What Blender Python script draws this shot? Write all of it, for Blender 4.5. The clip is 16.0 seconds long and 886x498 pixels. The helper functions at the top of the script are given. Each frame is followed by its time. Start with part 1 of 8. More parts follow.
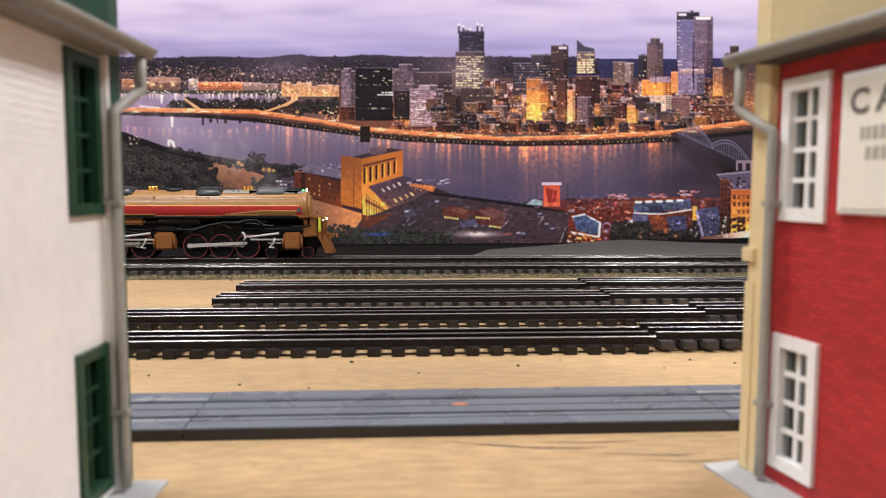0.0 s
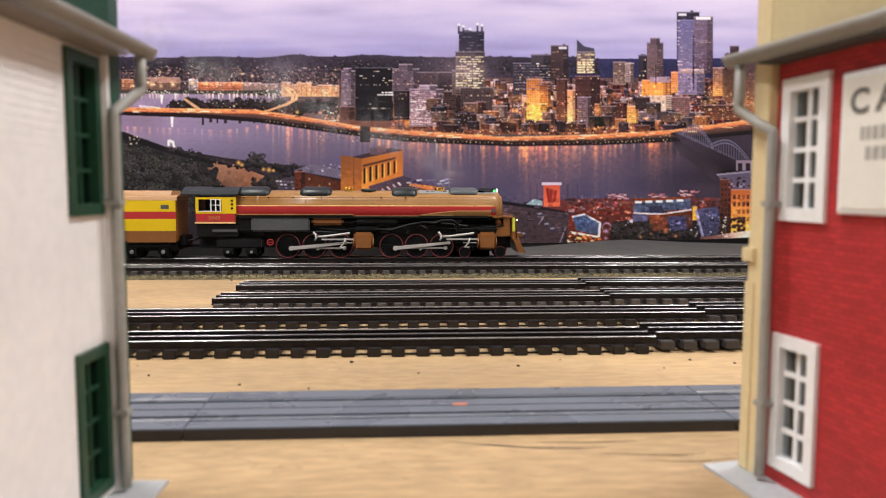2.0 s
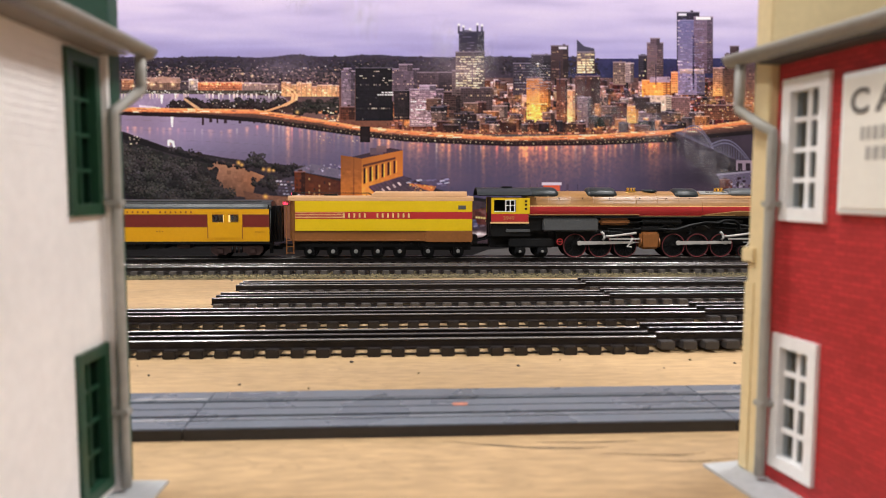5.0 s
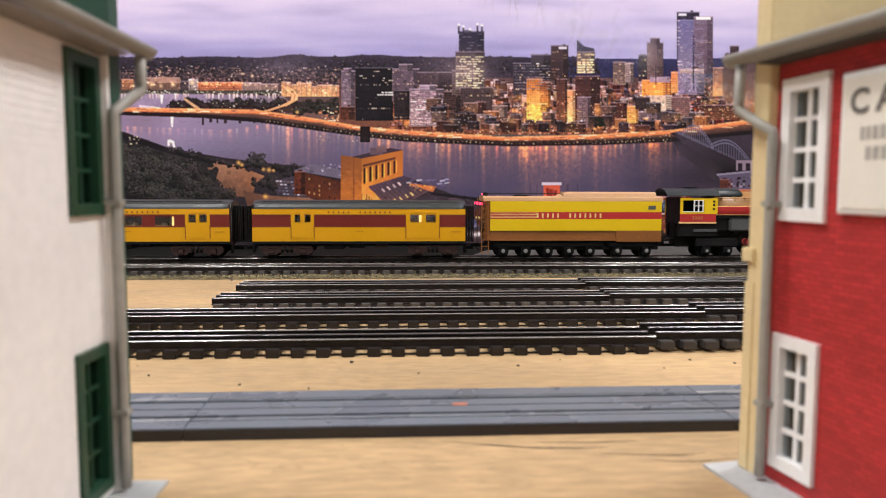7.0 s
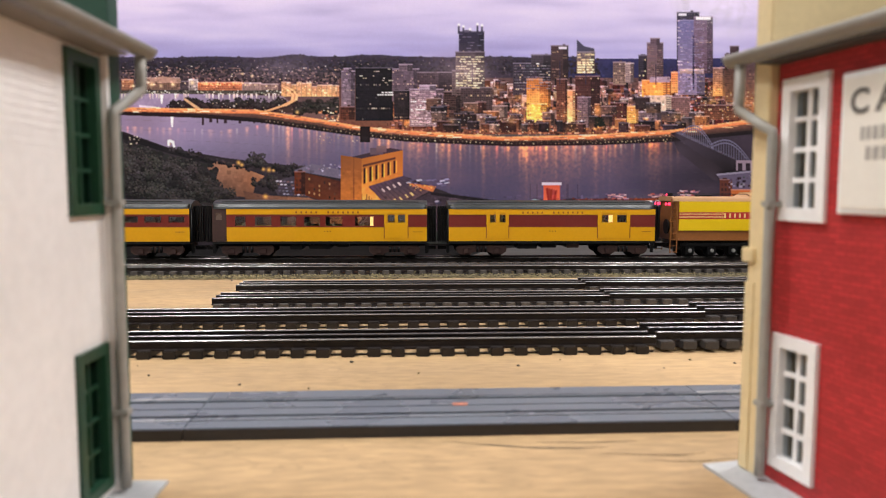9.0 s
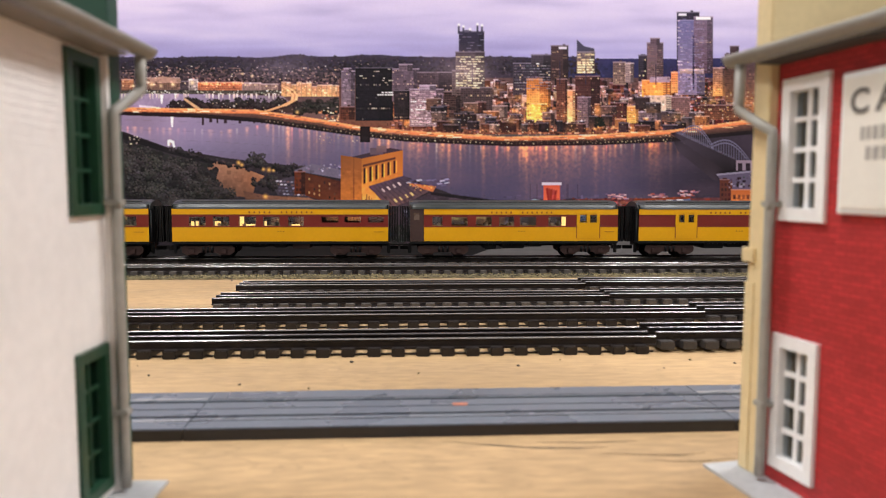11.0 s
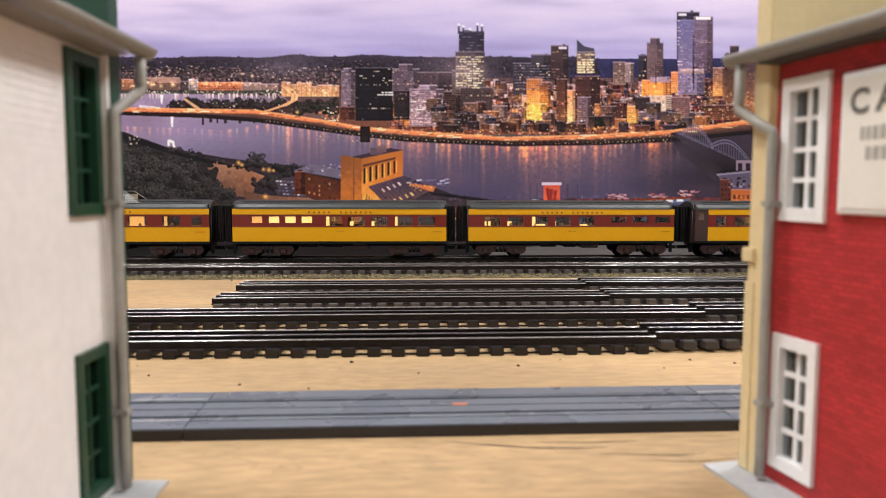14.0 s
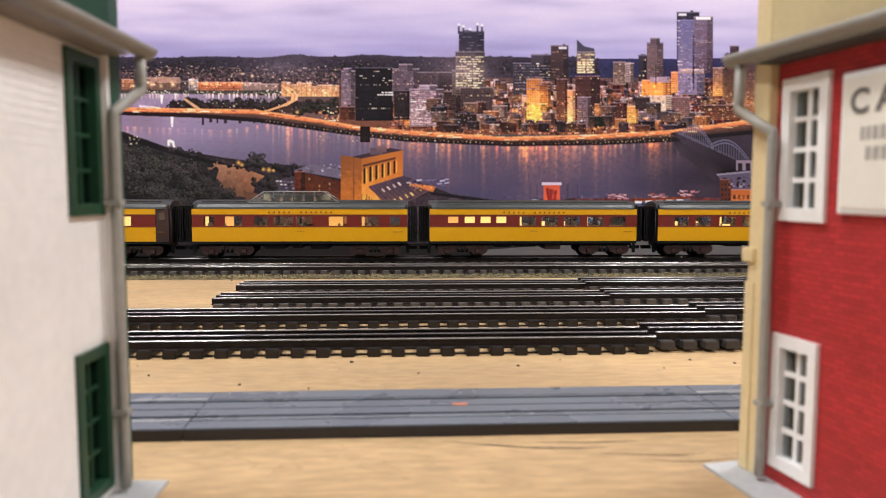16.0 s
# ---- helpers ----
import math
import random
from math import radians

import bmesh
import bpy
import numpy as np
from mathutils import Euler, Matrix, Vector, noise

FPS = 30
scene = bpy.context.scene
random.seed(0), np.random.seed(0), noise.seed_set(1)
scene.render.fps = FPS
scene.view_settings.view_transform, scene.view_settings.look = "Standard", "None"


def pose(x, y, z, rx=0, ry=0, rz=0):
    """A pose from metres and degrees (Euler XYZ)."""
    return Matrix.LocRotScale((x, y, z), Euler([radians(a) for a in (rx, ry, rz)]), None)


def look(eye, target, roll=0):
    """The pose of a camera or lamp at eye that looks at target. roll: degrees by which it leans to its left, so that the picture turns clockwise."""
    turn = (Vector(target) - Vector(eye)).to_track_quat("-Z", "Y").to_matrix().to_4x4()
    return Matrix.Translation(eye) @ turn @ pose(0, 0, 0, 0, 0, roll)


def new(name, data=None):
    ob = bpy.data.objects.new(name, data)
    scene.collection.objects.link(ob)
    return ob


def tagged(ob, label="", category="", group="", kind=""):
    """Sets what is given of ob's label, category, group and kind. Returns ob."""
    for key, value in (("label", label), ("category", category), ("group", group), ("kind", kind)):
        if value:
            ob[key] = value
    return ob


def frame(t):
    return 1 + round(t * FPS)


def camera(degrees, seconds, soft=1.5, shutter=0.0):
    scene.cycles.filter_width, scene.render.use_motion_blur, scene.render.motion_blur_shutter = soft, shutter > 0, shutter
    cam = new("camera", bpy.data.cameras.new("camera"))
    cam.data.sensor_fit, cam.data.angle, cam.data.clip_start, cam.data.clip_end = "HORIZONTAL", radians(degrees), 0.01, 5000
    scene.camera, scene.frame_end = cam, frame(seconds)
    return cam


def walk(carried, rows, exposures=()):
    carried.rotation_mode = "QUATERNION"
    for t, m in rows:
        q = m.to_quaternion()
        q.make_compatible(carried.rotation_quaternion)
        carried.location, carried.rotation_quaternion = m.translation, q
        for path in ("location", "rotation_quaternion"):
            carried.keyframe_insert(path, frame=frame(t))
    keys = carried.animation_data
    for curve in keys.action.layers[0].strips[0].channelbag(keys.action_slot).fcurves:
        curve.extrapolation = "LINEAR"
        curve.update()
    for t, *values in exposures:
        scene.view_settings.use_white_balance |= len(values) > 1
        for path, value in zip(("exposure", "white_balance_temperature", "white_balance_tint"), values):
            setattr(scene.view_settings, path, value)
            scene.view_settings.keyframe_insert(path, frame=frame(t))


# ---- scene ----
cam = camera(63.4, 16.0, soft=1.0)
EYE = Vector((0.0, 0.0, 0.1112))
AIM = Vector((math.sin(radians(3.57)) * math.cos(radians(4.79)), math.cos(radians(3.57)) * math.cos(radians(4.79)), -math.sin(radians(4.79))))
CAM_POSE = look(EYE, EYE + AIM, 0.17)
walk(cam, [(0.0, CAM_POSE), (16.0, CAM_POSE)], exposures=[(0.0, 0.0), (16.0, 0.0)])
# a phone lens with a small real aperture, focused on the train
cam.data.dof.use_dof = True
cam.data.dof.focus_distance = 0.85
cam.data.dof.aperture_fstop = 13.0

# ---- world and lamps ----
world = bpy.data.worlds.new("room_air")
scene.world = world
world.use_nodes = True
world.node_tree.nodes["Background"].inputs[0].default_value = (0.9, 0.88, 0.86, 1)
world.node_tree.nodes["Background"].inputs[1].default_value = 0.05

LAMP_POWER = 18.6
LAMP_SPOTS = [(-1.05, -0.5), (1.05, -0.5), (-0.55, 0.55), (0.82, 0.6)]
CEILING_Z = 1.5


def ceiling_lamp_light(x, y):
    data = bpy.data.lights.new("lamp_light", "AREA")
    data.shape, data.size, data.size_y = "RECTANGLE", 0.24, 0.5
    data.energy, data.color = LAMP_POWER, (0.985, 0.972, 0.978)
    ob = new("lamp_light", data)
    ob.matrix_world = pose(x, y, CEILING_Z - 0.045)


for spot in LAMP_SPOTS:
    ceiling_lamp_light(*spot)


# ---- materials ----
def mat(name, color, rough=0.5, metal=0.0, vary=0.12, grain=300.0, stain=25.0, bump=0.1, emit=0.0, spec=0.5, stretch=(1, 1, 1), dist=0.0005):
    m = bpy.data.materials.new(name)
    m.use_nodes = True
    nt = m.node_tree
    p = nt.nodes["Principled BSDF"]
    L = nt.links.new
    co = nt.nodes.new("ShaderNodeTexCoord")
    mp = nt.nodes.new("ShaderNodeMapping")
    mp.inputs["Scale"].default_value = stretch
    L(co.outputs["Object"], mp.inputs["Vector"])
    fine = nt.nodes.new("ShaderNodeTexNoise")
    fine.inputs["Scale"].default_value, fine.inputs["Detail"].default_value = grain, 4
    big = nt.nodes.new("ShaderNodeTexNoise")
    big.inputs["Scale"].default_value, big.inputs["Detail"].default_value = stain, 5
    for n in (fine, big):
        L(mp.outputs[0], n.inputs["Vector"])
    add = nt.nodes.new("ShaderNodeMath")
    add.operation = "ADD"
    L(fine.outputs["Fac"], add.inputs[0])
    L(big.outputs["Fac"], add.inputs[1])
    rng = nt.nodes.new("ShaderNodeMapRange")
    rng.inputs["From Min"].default_value, rng.inputs["From Max"].default_value = 0.7, 1.3
    rng.inputs["To Min"].default_value, rng.inputs["To Max"].default_value = 1 - vary, 1 + vary
    L(add.outputs[0], rng.inputs["Value"])
    mul = nt.nodes.new("ShaderNodeVectorMath")
    mul.operation = "SCALE"
    mul.inputs[0].default_value = color
    L(rng.outputs[0], mul.inputs["Scale"])
    L(mul.outputs[0], p.inputs["Base Color"])
    p.inputs["Metallic"].default_value = metal
    p.inputs["Specular IOR Level"].default_value = spec
    rr = nt.nodes.new("ShaderNodeMapRange")
    rr.inputs["From Min"].default_value, rr.inputs["From Max"].default_value = 0.3, 0.7
    rr.inputs["To Min"].default_value, rr.inputs["To Max"].default_value = max(0.03, rough - 0.08), min(1, rough + 0.08)
    L(big.outputs["Fac"], rr.inputs["Value"])
    L(rr.outputs[0], p.inputs["Roughness"])
    if bump:
        b = nt.nodes.new("ShaderNodeBump")
        b.inputs["Strength"].default_value, b.inputs["Distance"].default_value = bump, dist
        L(fine.outputs["Fac"], b.inputs["Height"])
        L(b.outputs[0], p.inputs["Normal"])
    if emit:
        p.inputs["Emission Color"].default_value = (*color, 1)
        p.inputs["Emission Strength"].default_value = emit
    return m


def glass_mat(name, color=(1, 1, 1), alpha=0.12, rough=0.05):
    m = bpy.data.materials.new(name)
    m.use_nodes = True
    nt = m.node_tree
    out = nt.nodes["Material Output"]
    tr = nt.nodes.new("ShaderNodeBsdfTransparent")
    tr.inputs[0].default_value = (*color, 1)
    gl = nt.nodes.new("ShaderNodeBsdfGlossy")
    gl.inputs["Roughness"].default_value = rough
    mx = nt.nodes.new("ShaderNodeMixShader")
    mx.inputs[0].default_value = alpha
    nt.links.new(tr.outputs[0], mx.inputs[1])
    nt.links.new(gl.outputs[0], mx.inputs[2])
    nt.links.new(mx.outputs[0], out.inputs["Surface"])
    return m


def plywood_mat():
    m = mat("sanded_plywood", (0.415, 0.277, 0.142), 0.6, vary=0.24, grain=240, stain=13, bump=0.12, stretch=(0.25, 1, 1))
    nt = m.node_tree
    L = nt.links.new
    p = nt.nodes["Principled BSDF"]
    co = nt.nodes.new("ShaderNodeTexCoord")
    mp = nt.nodes.new("ShaderNodeMapping")
    mp.inputs["Scale"].default_value = (2.2, 9, 1)
    L(co.outputs["Object"], mp.inputs["Vector"])
    n = nt.nodes.new("ShaderNodeTexNoise")
    n.inputs["Scale"].default_value, n.inputs["Detail"].default_value, n.inputs["Distortion"].default_value = 3.2, 6, 1.6
    L(mp.outputs[0], n.inputs["Vector"])
    w = nt.nodes.new("ShaderNodeMath")
    w.operation = "PINGPONG"
    w.inputs[1].default_value = 0.06
    L(n.outputs["Fac"], w.inputs[0])
    r = nt.nodes.new("ShaderNodeMapRange")
    r.inputs["From Min"].default_value, r.inputs["From Max"].default_value = 0.0, 0.014
    r.inputs["To Min"].default_value, r.inputs["To Max"].default_value = 0.84, 1.0
    L(w.outputs[0], r.inputs["Value"])
    sc = nt.nodes.new("ShaderNodeVectorMath")
    sc.operation = "SCALE"
    src = p.inputs["Base Color"].links[0].from_socket
    L(src, sc.inputs[0])
    L(r.outputs[0], sc.inputs["Scale"])
    L(sc.outputs[0], p.inputs["Base Color"])
    return m


PLY = plywood_mat()
TIE = mat("black_plastic_tie", (0.014, 0.0105, 0.010), 0.42, vary=0.4, bump=0.2, spec=0.4)
TIE_LIGHT = mat("grey_brown_tie", (0.036, 0.031, 0.030), 0.5, vary=0.3, bump=0.15)
# Paler copy of the black tie: light on the rear ties' ends, in the colour.
TIE_LIT = mat("lit_grey_tie", (0.070, 0.061, 0.056), 0.45, vary=0.5, bump=0.2)
RAIL = mat("dark_rail_steel", (0.016, 0.012, 0.0115), 0.35, 0.0, vary=0.25, bump=0.03, spec=0.22)
RAIL_TOP = mat("polished_rail_head", (0.34, 0.325, 0.31), 0.2, 0.65, vary=0.12, bump=0, stretch=(0.03, 1, 1))
RAIL_MID = mat("blackened_rail_head", (0.17, 0.16, 0.16), 0.22, 0.6, vary=0.15, bump=0, stretch=(0.03, 1, 1))
BALLAST = mat("olive_ballast", (0.105, 0.082, 0.036), 0.9, vary=0.7, grain=900, bump=0.6)
STONE_PALE = mat("pale_yellow_stone", (0.25, 0.21, 0.11), 0.9, vary=0.3)
STONE_DARK = mat("dark_olive_stone", (0.022, 0.018, 0.011), 0.9, vary=0.3)
ROADBED = mat("grey_roadbed", (0.060, 0.058, 0.055), 0.75, vary=0.1)
SLOT_GREY = mat("grey_slot_track_plastic", (0.122, 0.143, 0.168), 0.30, vary=0.12, grain=700, bump=0.12)
SLOT_DARK = mat("dark_slot_track_plastic", (0.025, 0.025, 0.03), 0.45, vary=0.15)
# Pale diffuse base puts the highlight of the outer slot rails into the colour.
STEEL = mat("bright_steel", (0.70, 0.69, 0.68), 0.25, 0.45, vary=0.1, bump=0.02)
# Darker copy of the slot rail for the middle piece, without that highlight.
SLOT_RAIL_UNLIT = mat("unlit_slot_rail", (0.20, 0.21, 0.23), 0.4, 0.4, vary=0.3)
ORANGE_MARK = mat("orange_paint_mark", (0.45, 0.17, 0.11), 0.6)
ROOM_WALL = mat("room_wall_paint", (0.62, 0.60, 0.57), 0.8, vary=0.04, grain=60, stain=3)
ROOM_FLOOR = mat("room_floor_carpet", (0.16, 0.15, 0.14), 0.95, vary=0.2, grain=200, stain=4)
CEIL = mat("white_ceiling_paint", (0.78, 0.77, 0.75), 0.85, vary=0.03, grain=60, stain=3)
LAMP_GLOW = mat("lamp_diffuser", (1.0, 0.95, 0.88), 0.5, emit=6.0, bump=0)
WHITE_ENAMEL = mat("white_enamel", (0.8, 0.8, 0.78), 0.35)


# ---- mesh helpers ----
def bm_box(bm, x0, x1, y0, y1, z0, z1, bevel=0.0, m=None):
    vs = [bm.verts.new(c) for c in ((x0, y0, z0), (x1, y0, z0), (x1, y1, z0), (x0, y1, z0), (x0, y0, z1), (x1, y0, z1), (x1, y1, z1), (x0, y1, z1))]
    fs = [bm.faces.new([vs[i] for i in f]) for f in ((0, 3, 2, 1), (4, 5, 6, 7), (0, 1, 5, 4), (1, 2, 6, 5), (2, 3, 7, 6), (3, 0, 4, 7))]
    if m is not None:
        for v in vs:
            v.co = m @ v.co
    if bevel:
        es = {e for f in fs for e in f.edges}
        bmesh.ops.bevel(bm, geom=list(es), offset=bevel, segments=2, affect="EDGES", clamp_overlap=True)
    return vs


def bm_cyl(bm, p0, p1, r0, r1=None, seg=16, caps=True):
    p0, p1 = Vector(p0), Vector(p1)
    r1 = r0 if r1 is None else r1
    d = p1 - p0
    q = d.to_track_quat("Z", "Y")
    rings = []
    for p, r in ((p0, r0), (p1, r1)):
        rings.append([bm.verts.new(p + q @ Vector((r * math.cos(2 * math.pi * i / seg), r * math.sin(2 * math.pi * i / seg), 0))) for i in range(seg)])
    for i in range(seg):
        f = bm.faces.new((rings[0][i], rings[0][(i + 1) % seg], rings[1][(i + 1) % seg], rings[1][i]))
        f.smooth = True
    if caps:
        bm.faces.new(rings[0][::-1])
        bm.faces.new(rings[1])


def bm_tube(bm, pts, r, seg=8):
    """A round tube along a polyline."""
    pts = [Vector(p) for p in pts]
    rings = []
    for i, p in enumerate(pts):
        d = (pts[min(i + 1, len(pts) - 1)] - pts[max(i - 1, 0)]).normalized()
        q = d.to_track_quat("Z", "Y")
        rings.append([bm.verts.new(p + q @ Vector((r * math.cos(2 * math.pi * k / seg), r * math.sin(2 * math.pi * k / seg), 0))) for k in range(seg)])
    for a, b in zip(rings, rings[1:]):
        best = min(range(seg), key=lambda s: (a[0].co - b[s].co).length)
        for k in range(seg):
            f = bm.faces.new((a[k], a[(k + 1) % seg], b[(k + 1 + best) % seg], b[(k + best) % seg]))
            f.smooth = True
    bm.faces.new(rings[0][::-1])
    bm.faces.new(rings[-1])


def bm_loft(bm, profiles, closed=True, caps=True, smooth=False):
    """Skins a row of rings of equal length."""
    rings = [[bm.verts.new(p) for p in ring] for ring in profiles]
    n = len(rings[0])
    for a, b in zip(rings, rings[1:]):
        for k in range(n if closed else n - 1):
            f = bm.faces.new((a[k], a[(k + 1) % n], b[(k + 1) % n], b[k]))
            f.smooth = smooth
    if caps:
        bm.faces.new(rings[0][::-1])
        bm.faces.new(rings[-1])


def finish(bm, name, material):
    bmesh.ops.recalc_face_normals(bm, faces=bm.faces[:])
    me = bpy.data.meshes.new(name)
    bm.to_mesh(me)
    bm.free()
    for m in material if isinstance(material, (list, tuple)) else (material,):
        me.materials.append(m)
    return me


def part(name, bm, material, parent=None, label=""):
    ob = new(name, finish(bm, name, material))
    if parent is not None:
        ob.parent = parent
    if label:
        tagged(ob, label)
    return ob


def thing(name, label, category, group="", kind="", at=None):
    ob = new(name)
    ob.empty_display_size = 0.01
    if at is not None:
        ob.matrix_basis = at
    return tagged(ob, label, category, group, kind)


def box_part(name, dims, material, parent, bevel=0.0, label=""):
    bm = bmesh.new()
    bm_box(bm, *dims, bevel=bevel)
    return part(name, bm, material, parent, label)


# ---- the room round the layout ----
def room():
    x0, x1, y0, y1, zf = -3.5, 2.9, -2.6, 1.95, -0.95
    t = 0.1
    for name, dims in (("wall_west", (x0 - t, x0, y0, y1, zf, CEILING_Z)), ("wall_east", (x1, x1 + t, y0, y1, zf, CEILING_Z)),
                       ("wall_south", (x0 - t, x1 + t, y0 - t, y0, zf, CEILING_Z)), ("wall_north", (x0 - t, x1 + t, y1, y1 + t, zf, CEILING_Z))):
        tagged(box_part(name, dims, ROOM_WALL, None), "plain off-white painted room wall", "wall", kind="structure")
    tagged(box_part("floor", (x0 - t, x1 + t, y0 - t, y1 + t, zf - t, zf), ROOM_FLOOR, None), "dark grey carpeted room floor", "floor", kind="structure")
    tagged(box_part("ceiling", (x0 - t, x1 + t, y0 - t, y1 + t, CEILING_Z, CEILING_Z + t), CEIL, None), "plain white painted ceiling", "ceiling", kind="structure")
    for x, y in LAMP_SPOTS:
        lamp = thing("ceiling_light", "white flat ceiling light with a glowing diffuser", "light", "ceiling lights", at=pose(x, y, CEILING_Z))
        box_part("frame", (-0.14, 0.14, -0.27, 0.27, -0.03, 0.0), WHITE_ENAMEL, lamp, 0.004)
        box_part("diffuser", (-0.12, 0.12, -0.25, 0.25, -0.038, -0.031), LAMP_GLOW, lamp, 0.002)


room()


# ---- the layout table ----
def table():
    top = tagged(box_part("layout_table", (-3.1, 2.45, -0.22, 1.72, -0.018, 0.0), PLY, None, 0.001), "pale sanded plywood table top of a model railway", "table")
    for x in (-3.0, -0.4, 2.35):
        for y in (-0.12, 1.62):
            box_part("leg", (x - 0.04, x + 0.04, y - 0.04, y + 0.04, -0.95, -0.018), PLY, top, 0.002)
    return top


table()

RAIL_Z = 0.0112
TIE_H = 0.0056
GAUGE = 0.0337
TIE_PITCH = 0.0154


def rail_bm(x0, x1, y, zt, zb):
    """One T-shaped rail from x0 to x1."""
    bm = bmesh.new()
    crown = [(0.0015 * math.sin(radians(t)), zt - 0.0011 * (1 - math.cos(radians(t)))) for t in (62, 46, 32, 19, 7, -7, -19, -32, -46, -62)]
    prof = [(-0.0024, zb), (0.0024, zb), (0.0024, zb + 0.0007), (0.0006, zb + 0.0012), (0.0006, zt - 0.0020), (0.0013, zt - 0.0016), *crown,
            (-0.0013, zt - 0.0016), (-0.0006, zt - 0.0020), (-0.0006, zb + 0.0012), (-0.0024, zb + 0.0007)]
    bm_loft(bm, [[(x, y + a, b) for a, b in prof] for x in (x0, x0 + 0.0006, x0 + 0.0012, x1 - 0.0012, x1 - 0.0006, x1)])
    for f in bm.faces:
        zs = [v.co.z for v in f.verts]
        f.material_index = 1 if min(zs) > zt - 0.0007 and len(f.verts) == 4 else 0
        f.smooth = f.material_index == 1
    return bm


def tie_mesh(width, length, h, material, z0=0.0):
    bm = bmesh.new()
    bm_box(bm, -width / 2, width / 2, -length / 2, length / 2, z0, z0 + h, 0.0005)
    return finish(bm, "tie", material)


TIE_MESH = tie_mesh(0.0088, 0.049, TIE_H, TIE)
TIE_MESH_BIG = tie_mesh(0.0098, 0.052, TIE_H, TIE_LIGHT)
DARK_MESH = tie_mesh(0.0086, 0.049, TIE_H, TIE)
MID_MESH = tie_mesh(0.0086, 0.049, TIE_H, TIE_LIT)


def track(name, label, x0, x1, y, z=0.0, mesh=TIE_MESH, first=None, pitch=TIE_PITCH, jitter=0.0004, ends=(0, 0, 0)):
    tr = thing(name, label, "railway track", "tracks on the layout", at=pose(0, y, z))
    for k, dy in enumerate((-GAUGE / 2, 0.0, GAUGE / 2)):
        rail = part("rail", rail_bm(x0 + ends[k], x1 + ends[k], dy, RAIL_Z, 0.0046), (RAIL, RAIL_TOP if k != 1 and (z < 0.001) else RAIL_MID), tr)
        if k == 1:
            tagged(rail, "blackened centre rail")
    rnd = random.Random(name + str(y))
    x = (x0 + pitch * 0.5) if first is None else first
    while x > x0 + pitch and first is not None:
        x -= pitch
    while x < x1 - 0.003:
        if x > x0 + 0.003:
            t = new("tie", mesh)
            t.parent = tr
            t.matrix_basis = pose(x + rnd.uniform(-jitter, jitter), rnd.uniform(-0.0006, 0.0006), 0, 0, 0, rnd.uniform(-0.7, 0.7))
        x += pitch
    if mesh is MID_MESH:
        # dark strip added along the track; it darkens the gaps between ties
        box_part("dark_gap_strip", (x0 + 0.002, x1 - 0.002, -0.0212, 0.0212, 0.0002, 0.0009), RAIL, tr)
    else:
        # dark strips added under the rails stand for shade in the tie gaps
        for dy in (-GAUGE / 2, 0.0, GAUGE / 2):
            box_part("under_rail_shade_strip", (x0 + 0.002, x1 - 0.002, dy - 0.0014, dy + 0.0014, 0.0002, 0.0010), TIE, tr)
    return tr


BLACK_TRACK = "black three-rail toy train track on dark ties"
track("train_track", BLACK_TRACK + ", lying on plywood", -0.75, 0.1765, 0.493, first=-0.1653, pitch=0.01651)
track("train_track", "raised three-rail track section with thick grey-brown ties", 0.1777, 0.95, 0.497, 0.0022, TIE_MESH_BIG, first=0.1835, pitch=0.0153)
track("train_track", BLACK_TRACK + ", lying on plywood", -0.75, 0.2526, 0.5885, first=-0.1966, pitch=0.01605)
track("train_track", "raised three-rail track section with thick grey-brown ties", 0.2538, 1.0, 0.592, 0.002, TIE_MESH_BIG, first=0.2585, pitch=0.0147)
track("train_track", BLACK_TRACK + " with a cut end", -0.171, 0.1998, 0.681, mesh=MID_MESH, first=-0.1642, pitch=0.01493)
track("train_track", "second length of black three-rail track after a joint", 0.2010, 1.0, 0.685, 0.0015, MID_MESH, first=0.2092)
track("train_track", BLACK_TRACK + " with a cut end", -0.169, 0.2001, 0.770, mesh=MID_MESH, first=-0.1603, pitch=0.0156)
track("train_track", "second length of black three-rail track after a joint", 0.2013, 1.0, 0.774, 0.0012, MID_MESH, first=0.2095)
track("train_track", BLACK_TRACK + " on ballast", -1.25, 1.5, 0.9435, 0.0006, MID_MESH, first=-0.1268, pitch=0.0158)
track("train_track", BLACK_TRACK + " carrying the passenger train", -3.0, 2.4, 1.060, 0.0, DARK_MESH, first=0.0, pitch=0.0158)


